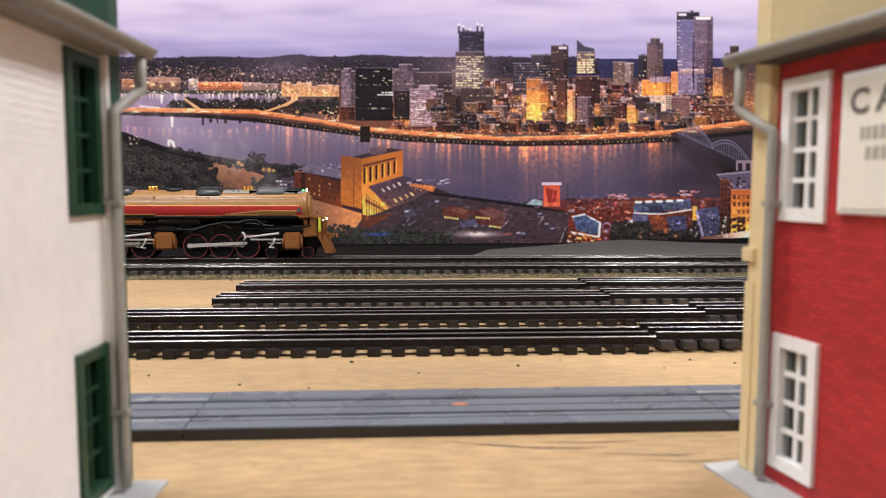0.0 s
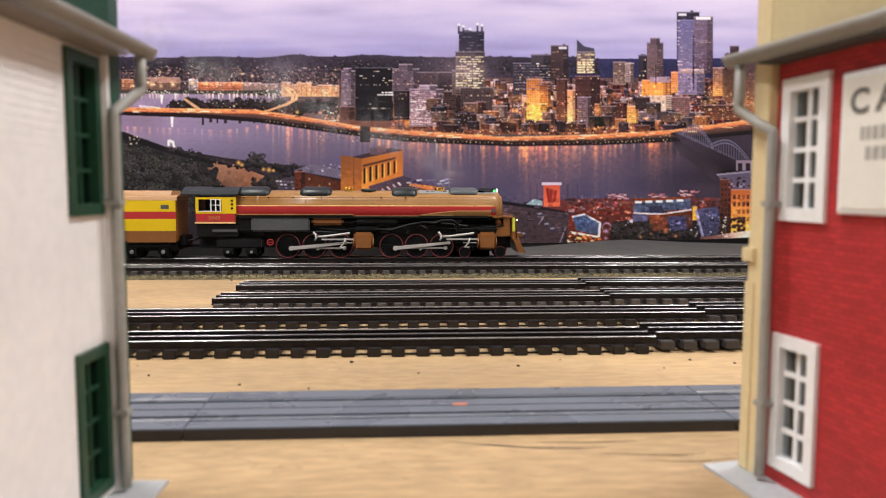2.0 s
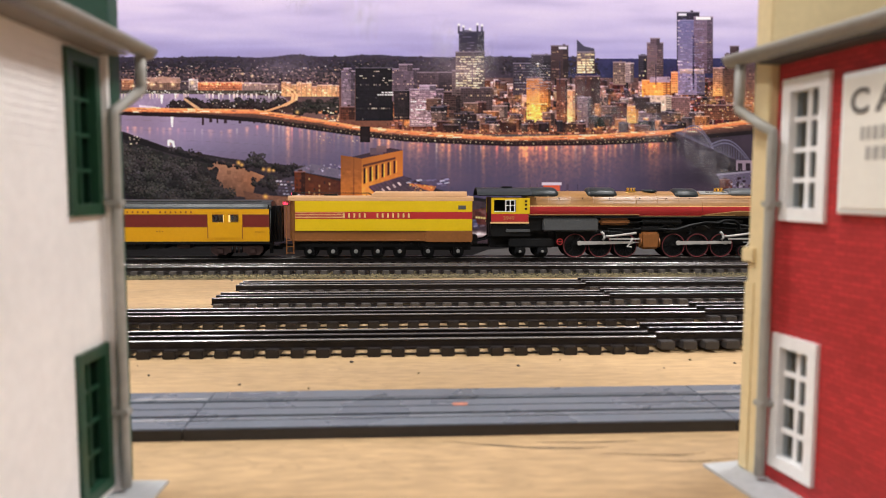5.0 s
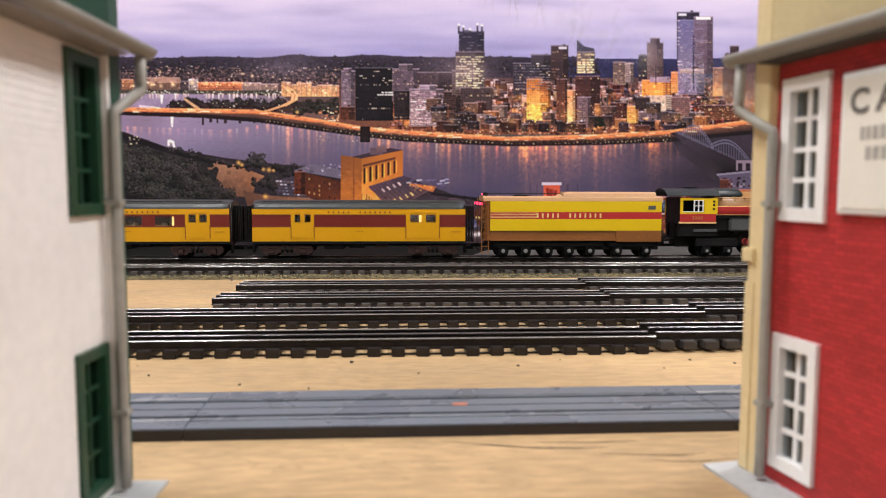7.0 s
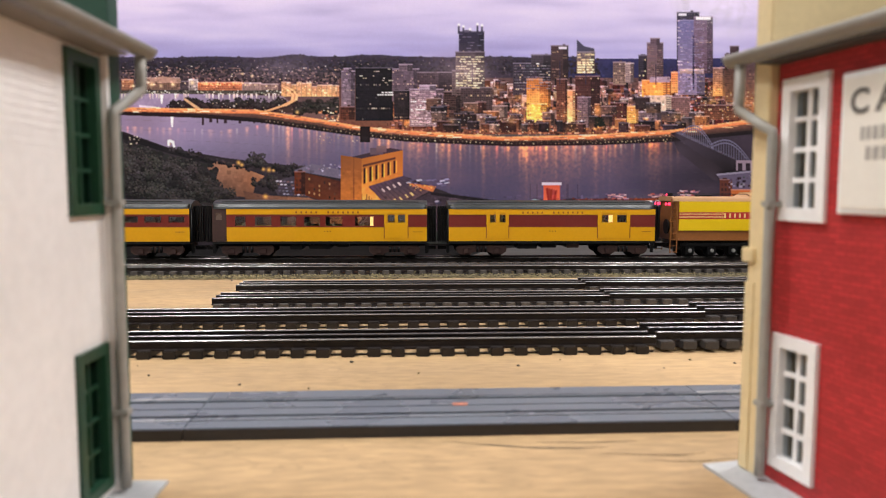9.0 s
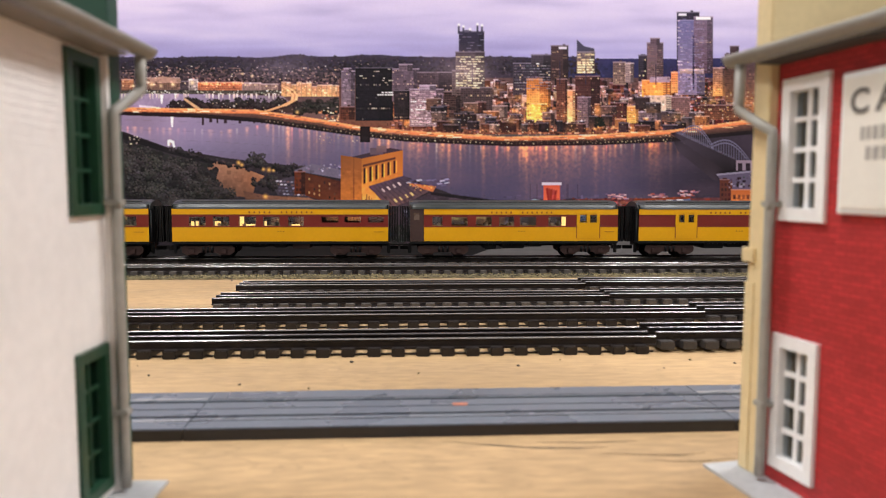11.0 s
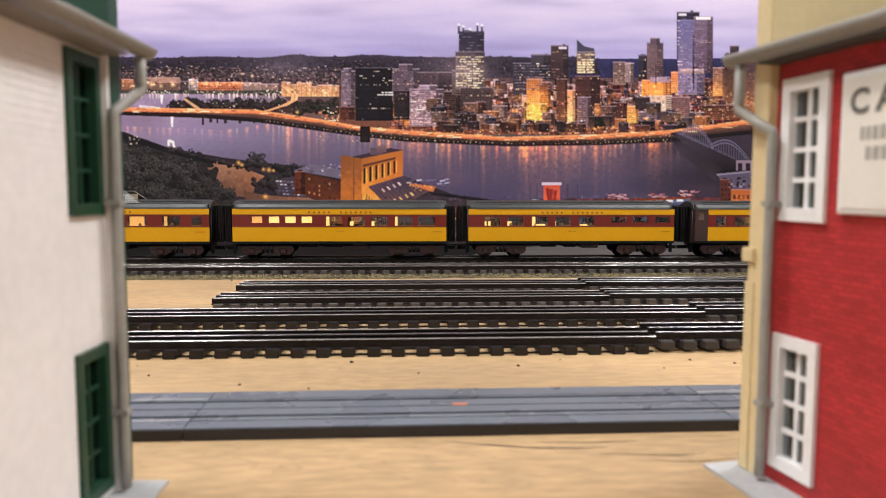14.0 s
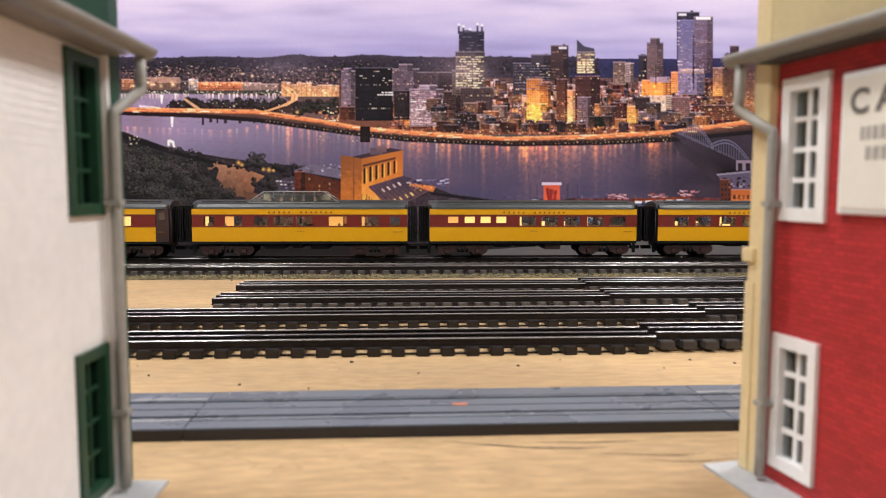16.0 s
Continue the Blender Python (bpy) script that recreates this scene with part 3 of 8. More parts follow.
class Print:
    """A printed picture, laid down ink over ink on a fine raster. Print units: u to the right, v down."""
    U0, V0, W, H = -180, -190, 1940, 650

    def __init__(self):
        self.img = np.full((self.H, self.W, 3), 90.0)

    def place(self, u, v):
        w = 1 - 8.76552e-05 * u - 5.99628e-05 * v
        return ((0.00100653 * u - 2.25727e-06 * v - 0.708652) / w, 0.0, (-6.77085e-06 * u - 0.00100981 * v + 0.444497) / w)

    def window(self, u0, u1, v0, v1):
        x0, x1 = max(0, int(math.floor(u0 - self.U0))), min(self.W, int(math.ceil(u1 - self.U0)))
        y0, y1 = max(0, int(math.floor(v0 - self.V0))), min(self.H, int(math.ceil(v1 - self.V0)))
        return x0, x1, y0, y1

    def poly(self, pts, ink):
        us, vs = [p[0] for p in pts], [p[1] for p in pts]
        x0, x1, y0, y1 = self.window(min(us), max(us), min(vs), max(vs))
        if x1 <= x0 or y1 <= y0:
            return
        X, Y = np.meshgrid(np.arange(x0, x1) + 0.5 + self.U0, np.arange(y0, y1) + 0.5 + self.V0)
        cover = np.zeros(X.shape)
        for du, dv in ((-0.25, -0.12), (0.12, -0.25), (0.25, 0.12), (-0.12, 0.25)):
            inside = np.zeros(X.shape, bool)
            for (a, b), (c, d) in zip(pts, list(pts[1:]) + [pts[0]]):
                if b != d:
                    inside ^= ((b > Y + dv) != (d > Y + dv)) & (X + du < (c - a) * (Y + dv - b) / (d - b) + a)
            cover += 0.25 * inside
        if isinstance(ink[0], (tuple, list)) and any(i != ink[0] for i in ink):
            num, den = np.zeros(X.shape + (3,)), np.zeros(X.shape)
            for (a, b), c in zip(pts, ink):
                w = 1.0 / ((X - a) ** 2 + (Y - b) ** 2 + 0.3)
                num += w[..., None] * np.array(c)
                den += w
            col = num / den[..., None]
        else:
            col = np.array(ink[0] if isinstance(ink[0], (tuple, list)) else ink, float)
        part_ = self.img[y0:y1, x0:x1]
        part_ += cover[..., None] * (col - part_)

    def rect(self, u0, u1, v0, v1, ink, low=None):
        x0, x1, y0, y1 = self.window(u0, u1, v0, v1)
        if x1 <= x0 or y1 <= y0:
            return
        gx, gy = np.arange(x0, x1) + self.U0, np.arange(y0, y1) + self.V0
        ax = np.minimum(u1, gx + 1) - np.maximum(u0, gx)
        ay = np.minimum(v1, gy + 1) - np.maximum(v0, gy)
        a = np.clip(ay, 0, 1)[:, None, None] * np.clip(ax, 0, 1)[None, :, None]
        col = np.array(ink, float)[None, None, :]
        if low is not None:
            f = np.clip((gy + 0.5 - v0) / max(1e-6, v1 - v0), 0, 1)[:, None, None]
            col = col * (1 - f) + np.array(low, float) * f
        part_ = self.img[y0:y1, x0:x1]
        part_ += a * (col - part_)

    def band(self, us, tops, bots, ink, low):
        for i in range(len(us) - 1):
            self.poly(((us[i], tops[i]), (us[i + 1], tops[i + 1]), (us[i + 1], bots[i + 1]), (us[i], bots[i])), (ink, ink, low, low))

    def blob(self, u, v, r, ink, flat=1.0, n=7, rnd=random):
        a0 = rnd.uniform(0, 6)
        self.poly([(u + r * rnd.uniform(0.7, 1.1) * math.cos(a0 + 6.283 * k / n), v + flat * r * rnd.uniform(0.7, 1.1) * math.sin(a0 + 6.283 * k / n)) for k in range(n)], ink)

    def glow(self, u, v, r, ink, back=None, flat=1.0, n=10, strength=1.0):
        """A soft round light."""
        x0, x1, y0, y1 = self.window(u - r, u + r, v - r * flat, v + r * flat)
        if x1 <= x0 or y1 <= y0:
            return
        X, Y = np.meshgrid(np.arange(x0, x1) + 0.5 + self.U0, np.arange(y0, y1) + 0.5 + self.V0)
        a = np.clip(1 - np.sqrt(((X - u) / r) ** 2 + ((Y - v) / (r * flat)) ** 2), 0, 1) ** 1.5 * strength
        part_ = self.img[y0:y1, x0:x1]
        part_ += a[..., None] * (np.array(ink, float) - part_)

    def mottle(self, rnd, u0, u1, v0, v1, n, size, amp):
        """Small uneven patches, as of roofs, cars and signs too small to name."""
        for _ in range(n):
            u, v = rnd.uniform(u0, u1), rnd.uniform(v0, v1)
            w, h = rnd.uniform(0.8, size), rnd.uniform(0.8, size * 0.7)
            x0, x1, y0, y1 = self.window(u, u + w, v, v + h)
            if x1 > x0 and y1 > y0:
                self.img[y0:y1, x0:x1] *= math.exp(rnd.gauss(0, amp))

    def rows(self, rnd, u0, u1, v0, v1, dv, ink, chance, thick=1.3):
        """Storeys whose lights run on in broken lines."""
        v = v0
        while v < v1:
            u = u0
            while u < u1:
                w = rnd.uniform(2, 9)
                if rnd.random() < chance:
                    self.rect(u, min(u1, u + w), v, v + thick, jit(ink, rnd, 24))
                u += w + rnd.uniform(0.5, 2)
            v += dv

    def blurred(self, img, r):
        """Three passes of a running mean."""
        for axis in (0, 1):
            for _ in range(3):
                pad = [(0, 0)] * img.ndim
                pad[axis] = (r + 1, r)
                c = np.cumsum(np.pad(img, pad, mode="edge"), axis=axis)
                n = 2 * r + 1
                hi, lo = [slice(None)] * img.ndim, [slice(None)] * img.ndim
                hi[axis], lo[axis] = slice(n, None), slice(None, -n)
                img = (c[tuple(hi)] - c[tuple(lo)]) / n
        return img

    def water(self):
        us = np.arange(self.W) + self.U0
        vs = (np.arange(self.H) + self.V0)[:, None]
        bank, quay = np.interp(us, *zip(*SHORE)), np.interp(us, *zip(*NEAR_BANK))
        return ((vs > bank[None, :]) & (vs < quay[None, :] - 2)).astype(float)

    def develop(self):
        """Halation of the lights and a little photographic softness and grain."""
        c = np.clip(self.img, 0, 255) / 255.0
        lin = np.where(c <= 0.04045, c / 12.92, ((c + 0.055) / 1.055) ** 2.4)
        rng = np.random.default_rng(5)
        soft = lin * 0.76
        for axis in (0, 1):
            soft = soft + 0.06 * (np.roll(lin, 1, axis) + np.roll(lin, -1, axis))
        bright = np.clip(lin - 0.28, 0, 1) * np.array((1.0, 0.72, 0.42))
        land = np.clip((np.arange(self.H) + self.V0 - 100) / 10.0, 0, 1)[:, None, None]
        soft = soft + land * (0.22 * self.blurred(bright, 2) + 0.20 * self.blurred(bright, 7))
        soft = np.clip(soft + land * 0.30 * (soft - self.blurred(soft, 2)), 0.002, 1.2)
        deep = (np.clip(soft.mean(axis=2), 0.004, 1) / 0.20) ** 0.30
        soft = soft * (1 + land * (1 - 0.75 * self.water()[..., None]) * (np.clip(deep, 0.4, 1.35) - 1)[..., None])
        grain = self.blurred(rng.normal(0, 1, lin.shape[:2]), 1)
        coarse = self.blurred(rng.normal(0, 1, lin.shape[:2]), 4)
        wet = self.water()
        k = 1 + (land[..., 0] - 0.88 * wet) * np.clip(0.30 * grain + 0.45 * coarse, -0.4, 0.5) + 0.03 * grain
        self.lin = np.clip(soft * k[..., None], 0, 1.0) * 0.86

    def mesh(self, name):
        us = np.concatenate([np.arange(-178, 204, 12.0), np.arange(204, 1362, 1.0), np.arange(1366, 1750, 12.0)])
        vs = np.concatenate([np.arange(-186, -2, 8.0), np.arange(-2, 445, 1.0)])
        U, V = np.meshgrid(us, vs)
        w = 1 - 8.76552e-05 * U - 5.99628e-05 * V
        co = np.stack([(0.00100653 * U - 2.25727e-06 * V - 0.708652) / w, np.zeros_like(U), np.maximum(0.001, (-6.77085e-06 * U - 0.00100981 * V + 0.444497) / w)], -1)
        ny, nx = U.shape
        i = (np.arange(ny - 1)[:, None] * nx + np.arange(nx - 1)[None, :]).ravel()
        quads = np.stack([i, i + nx, i + nx + 1, i + 1], -1).astype(np.int32)
        me = bpy.data.meshes.new(name)
        me.vertices.add(ny * nx)
        me.vertices.foreach_set("co", co.astype(np.float32).ravel())
        me.loops.add(quads.size)
        me.loops.foreach_set("vertex_index", quads.ravel())
        me.polygons.add(len(quads))
        me.polygons.foreach_set("loop_start", np.arange(0, quads.size, 4, dtype=np.int32))
        me.polygons.foreach_set("loop_total", np.full(len(quads), 4, np.int32))
        me.update(calc_edges=True)
        x, y = np.clip(U - self.U0 - 0.5, 0, self.W - 1.01), np.clip(V - self.V0 - 0.5, 0, self.H - 1.01)
        xi, yi = x.astype(int), y.astype(int)
        fx, fy = (x - xi)[..., None], (y - yi)[..., None]
        g = self.lin
        c = (g[yi, xi] * (1 - fx) + g[yi, xi + 1] * fx) * (1 - fy) + (g[yi + 1, xi] * (1 - fx) + g[yi + 1, xi + 1] * fx) * fy
        at = me.attributes.new("ink", "FLOAT_COLOR", "POINT")
        at.data.foreach_set("color", np.concatenate([c, np.ones(c.shape[:2] + (1,))], -1).astype(np.float32).ravel())
        me.materials.append(INKS)
        return me


def mixed(a, b, f):
    return tuple(x + (y - x) * f for x, y in zip(a, b))


def jit(c, rnd, d):
    k = rnd.uniform(-d, d)
    return tuple(min(255, max(0, x + k + rnd.uniform(-d, d) * 0.3)) for x in c)


def lerp_line(pts, u):
    for (a, b), (c, d) in zip(pts, pts[1:]):
        if u <= c:
            return b + (d - b) * (u - a) / (c - a)
    return pts[-1][1]


def tower(pr, rnd, u0, u1, v0, v1, ink, low=None, lit=0.12, du=3.2, dv=4.0, glow=(255, 216, 168), dark=0.66, shade=None):
    """One printed building front with its rows of windows."""
    low = low or ink
    pr.rect(u0, u1, v0, v1, ink, low)
    if shade is None and u1 - u0 > 8:
        shade = rnd.choice((0.0, 0.22, 0.3, 0.38))
    if shade:
        pr.rect(u1 - (u1 - u0) * shade, u1, v0 + 1, v1, mixed(ink, (20, 16, 24), 0.45), mixed(low, (20, 16, 24), 0.45))
    v = v0 + dv * 0.7
    while v < v1 - dv * 0.5:
        base = mixed(ink, low, (v - v0) / max(1, v1 - v0))
        base = jit(base, rnd, 9)
        row = rnd.random() < 0.07 and lit > 0
        bunch = rnd.uniform(0.0, 1.6)
        u = u0 + du * 0.45
        while u < u1 - du * 0.6:
            if rnd.random() < (0.6 if row else lit * 0.42 * bunch):
                c = jit(mixed(base, glow, rnd.uniform(0.1, 1.0) ** 2.2), rnd, 12)
            else:
                c = jit(mixed(base, (24, 20, 30), (1 - dark) * rnd.uniform(0.5, 1.5)), rnd, 6)
            pr.rect(u, u + du * 0.62, v, v + dv * 0.58, c)
            u += du
        v += dv
    if u1 - u0 > 14 and lit:
        a = rnd.uniform(u0 + 2, u1 - 9)
        pr.rect(a, a + rnd.uniform(4, 8), v0 - rnd.uniform(1.5, 3.5), v0, mixed(ink, (40, 34, 44), 0.4))
    pr.rect(u0 - 0.4, u1 + 0.4, v0 - 0.8, v0 + 1.0, mixed(ink, (215, 200, 225), 0.35))


def clump(pr, rnd, u0, u1, top, bot, n, size, ink, spread=14):
    """Printed foliage: many small leafy dabs."""
    for _ in range(n):
        u = rnd.uniform(u0, u1)
        t, b = (top(u) if callable(top) else top), (bot(u) if callable(bot) else bot)
        f = rnd.random()
        pr.blob(u, t + (b - t) * f, rnd.uniform(0.4, 1.0) * size, jit(mixed(ink, (20, 18, 22), 0.5 * f * rnd.random()), rnd, spread), 0.8, 6, rnd)


def crowns(pr, rnd, spots, size, ink):
    """Printed tree crowns, far ones first: dabs that are paler towards the top of each crown."""
    for u, v in sorted(spots, key=lambda q: q[1]):
        r = size * rnd.uniform(0.6, 1.25)
        tone = jit(ink, rnd, 14)
        for _ in range(int(9 + r * 3.2)):
            a, d = rnd.uniform(0, 6.283), math.sqrt(rnd.random())
            x, y = r * d * math.cos(a), 0.85 * r * d * math.sin(a)
            lift = -y / r + 0.25 * x / r
            c = mixed(tone, (122, 108, 108), 0.34 * lift) if lift > 0 else mixed(tone, (18, 15, 17), min(0.8, -1.1 * lift))
            pr.blob(u + x, v + y, rnd.uniform(0.9, 2.3), jit(c, rnd, 10), 0.8, 6, rnd)


def lights(pr, rnd, u0, u1, v0, v1, n, inks, size=(0.5, 1.4)):
    for _ in range(n):
        u, v, s = rnd.uniform(u0, u1), rnd.uniform(v0, v1), rnd.uniform(*size)
        pr.rect(u, u + s * rnd.uniform(0.8, 1.8), v, v + s, jit(rnd.choice(inks), rnd, 20))


def paint_sky(pr):
    us, vs = np.arange(pr.U0, pr.U0 + pr.W, 10), np.arange(pr.V0, 118, 3)

    def ink(u, v):
        f = min(1.0, max(0.0, (v + 60) / 160))
        c = mixed((240, 224, 250), (172, 164, 220), f ** 1.3)
        side = min(1.0, max(0.0, (620 - u) / 420))
        c = mixed(c, (240, 222, 246), 0.45 * side * (1 - f))
        c = mixed(c, (240, 226, 250), 0.5 * min(1.0, max(0.0, (u - 980) / 300)) * (1 - 0.7 * f))
        n = noise.fractal((u * 0.0036, v * 0.030, 3.1), 1.0, 2.0, 5) + 0.4 * noise.noise((u * 0.010, v * 0.08, 9.0))
        c = mixed(c, (146, 138, 190), min(0.5, max(0.0, n * 0.50)))
        return mixed(c, (250, 238, 252), min(0.45, max(0.0, -n * 0.4)))
    g = np.array([[ink(u, v) for u in us] for v in vs])
    yy = np.interp(np.arange(pr.V0, 112), vs, np.arange(len(vs)))
    xx = np.interp(np.arange(pr.U0, pr.U0 + pr.W), us, np.arange(len(us)))
    yi, xi = np.minimum(yy.astype(int), len(vs) - 2), np.minimum(xx.astype(int), len(us) - 2)
    fy, fx = (yy - yi)[:, None, None], (xx - xi)[None, :, None]
    a, b = g[yi][:, xi], g[yi][:, xi + 1]
    c, d = g[yi + 1][:, xi], g[yi + 1][:, xi + 1]
    pr.img[:len(yy)] = (a * (1 - fx) + b * fx) * (1 - fy) + (c * (1 - fx) + d * fx) * fy


def paint_hills(pr, rnd):
    us = [(-180 + 8 * k) for k in range(243)]

    def ridge(u):
        bump = 9 * math.exp(-((u - 520) / 26) ** 2) * 0.5 + 4 * math.exp(-((u - 660) / 60) ** 2)
        return 101 + 3.0 * noise.noise((u * 0.012, 0, 0)) + 1.3 * noise.noise((u * 0.06, 5, 0)) - bump + (3 if u > 1040 else 0)
    for a, b in zip(us, us[1:]):
        far = 1.0 if a > 1000 else 0.0
        pr.poly(((a, ridge(a)), (b, ridge(b)), (b, 190), (a, 190)), (mixed((58, 50, 72), (52, 52, 98), far),) * 2 + (mixed((96, 72, 78), (70, 60, 90), far),) * 2)
    clump(pr, rnd, 215, 1060, lambda u: ridge(u) + 1, 130, 1300, 5, (60, 50, 64), 9)
    lights(pr, rnd, 215, 900, 106, 132, 300, [(120, 100, 112), (160, 136, 140), (110, 90, 104), (220, 196, 180)], (0.5, 1.1))


def paint_far_bank(pr, rnd):
    """Low districts, the stadium, the wooded point and the upper river on the far side."""
    pr.rect(-180, 640, 128, 215, (84, 68, 80), (126, 96, 92))
    # dim roofs and streets on the slope
    for _ in range(760):
        u, v = rnd.uniform(200, 640), 118 + 30 * rnd.random() ** 0.8
        pr.rect(u, u + rnd.uniform(2, 8), v, v + rnd.uniform(1, 3), jit(rnd.choice([(70, 58, 72), (92, 74, 80), (112, 88, 90), (60, 50, 60), (132, 100, 98), (150, 118, 112)]), rnd, 10))
    clump(pr, rnd, 215, 640, 122, 146, 420, 3.2, (60, 50, 58), 8)
    lights(pr, rnd, 215, 640, 116, 148, 170, [(206, 170, 158), (236, 196, 160), (180, 150, 150), (250, 230, 220)], (0.6, 1.5))
    # flat-roofed halls along the water
    halls = ((215, 236, 141, 160, (186, 124, 90)), (258, 318, 138, 159, (150, 112, 94)), (318, 334, 144, 160, (96, 80, 90)), (334, 350, 141, 160, (186, 170, 168)), (350, 428, 146, 160, (222, 128, 84)), (428, 462, 147, 164, (176, 144, 138)), (462, 492, 149, 165, (160, 128, 122)))
    for a, b, v0, v1, ink in halls:
        tower(pr, rnd, a, b, v0, v1, ink, mixed(ink, (90, 70, 72), 0.35), 0.3, 3.4, 3.6, (255, 224, 176), 0.7, 0.0)
    pr.poly(((256, 142), (288, 135), (320, 141), (320, 147), (256, 147)), (172, 136, 122))
    for u, v, r in ((268, 150, 7), (306, 150, 7), (285, 152, 6), (446, 135, 5), (483, 136, 3.5), (283, 128, 5), (340, 147, 6), (429, 131, 4), (236, 152, 6)):
        pr.glow(u, v, r, (255, 222, 170), None, 1.0, 10, 0.9)
    lights(pr, rnd, 350, 430, 146, 150, 60, [(250, 160, 110), (255, 190, 130)], (0.8, 2.0))
    pr.rect(214, 500, 160, 166, (74, 70, 66), (96, 92, 88))
    lights(pr, rnd, 214, 500, 160, 168, 110, [(226, 226, 206), (170, 160, 140), (50, 46, 44), (250, 240, 230)], (0.8, 2.4))
    # lit blocks at the foot of the ramp
    for u in range(498, 604, 9):
        v0 = 147 + 7 * noise.noise((u * 0.09, 1, 3)) + (4 if u > 545 else 0)
        tower(pr, rnd, u, u + 8.4, v0, 171, jit((206, 156, 122), rnd, 18), jit((226, 168, 116), rnd, 14), 0.35, 2.4, 3, (255, 236, 200), 0.72, 0.0)
    # upper river, with the shore lamps lying in it
    pr.poly(((-180, 167), (300, 166), (500, 170), (512, 180), (430, 190), (300, 192), (-180, 194)), ((146, 130, 162), (160, 142, 170), (140, 120, 138), (132, 112, 126), (140, 122, 150), (142, 126, 160), (140, 124, 162)))
    for u in [rnd.uniform(214, 500) for _ in range(44)]:
        pr.poly(((u - 1.4, 166), (u + 1.4, 166), (u + 0.6, 166 + rnd.uniform(5, 14)), (u - 0.6, 174)), jit((206, 188, 186), rnd, 22))
    pr.poly(((283, 168), (289, 168), (287, 184), (285, 184)), (236, 226, 230))
    pr.poly(((246, 186), (276, 189), (276, 192), (246, 190)), (190, 180, 196))
    # wooded point
    pr.rect(300, 610, 182, 200, (62, 52, 54), (78, 60, 56))
    crowns(pr, rnd, [(u, 183 + 3 * math.sin(u * 0.07) + rnd.uniform(-5, 7)) for u in [rnd.uniform(298, 500) for _ in range(90)]], 7, (46, 42, 46))
    crowns(pr, rnd, [(u, 188 + rnd.uniform(-9, 12)) for u in [rnd.uniform(522, 606) for _ in range(60)]], 7, (50, 46, 44))
    lights(pr, rnd, 300, 610, 180, 200, 46, [(220, 190, 160), (160, 130, 110), (240, 220, 200)], (0.7, 1.8))
    lights(pr, rnd, 560, 640, 196, 214, 90, [(232, 160, 110), (190, 120, 84), (250, 220, 180), (80, 60, 56)], (1, 3))
    # curving ramp
    ramp = ((500, 152, 4), (512, 158, 5), (522, 168, 6), (520, 178, 6), (500, 188, 7), (470, 197, 7))
    for (a, b, w), (c, d, e) in zip(ramp, ramp[1:]):
        pr.poly(((a - w, b), (a + w, b - 1), (c + e, d), (c - e, d + 1)), jit((232, 172, 126), rnd, 8))
        pr.poly(((a - 0.8, b), (a + 0.8, b), (c + 0.8, d), (c - 0.8, d)), (176, 118, 88))
    pr.poly(((324, 176), (328, 174), (352, 190), (358, 196), (352, 197)), (196, 158, 120))
    pr.glow(526, 199, 6, (255, 200, 120))
    pr.glow(414, 188, 4, (255, 244, 236))


SHORE = ((-180, 206), (215, 203), (360, 208), (460, 216), (600, 236), (720, 250), (900, 258), (1060, 256), (1190, 250), (1340, 236), (1760, 220))
NEAR_BANK = ((-180, 226), (215, 232), (300, 262), (400, 280), (520, 294), (620, 300), (715, 312), (800, 344), (930, 362), (1120, 360), (1280, 356), (1760, 330))


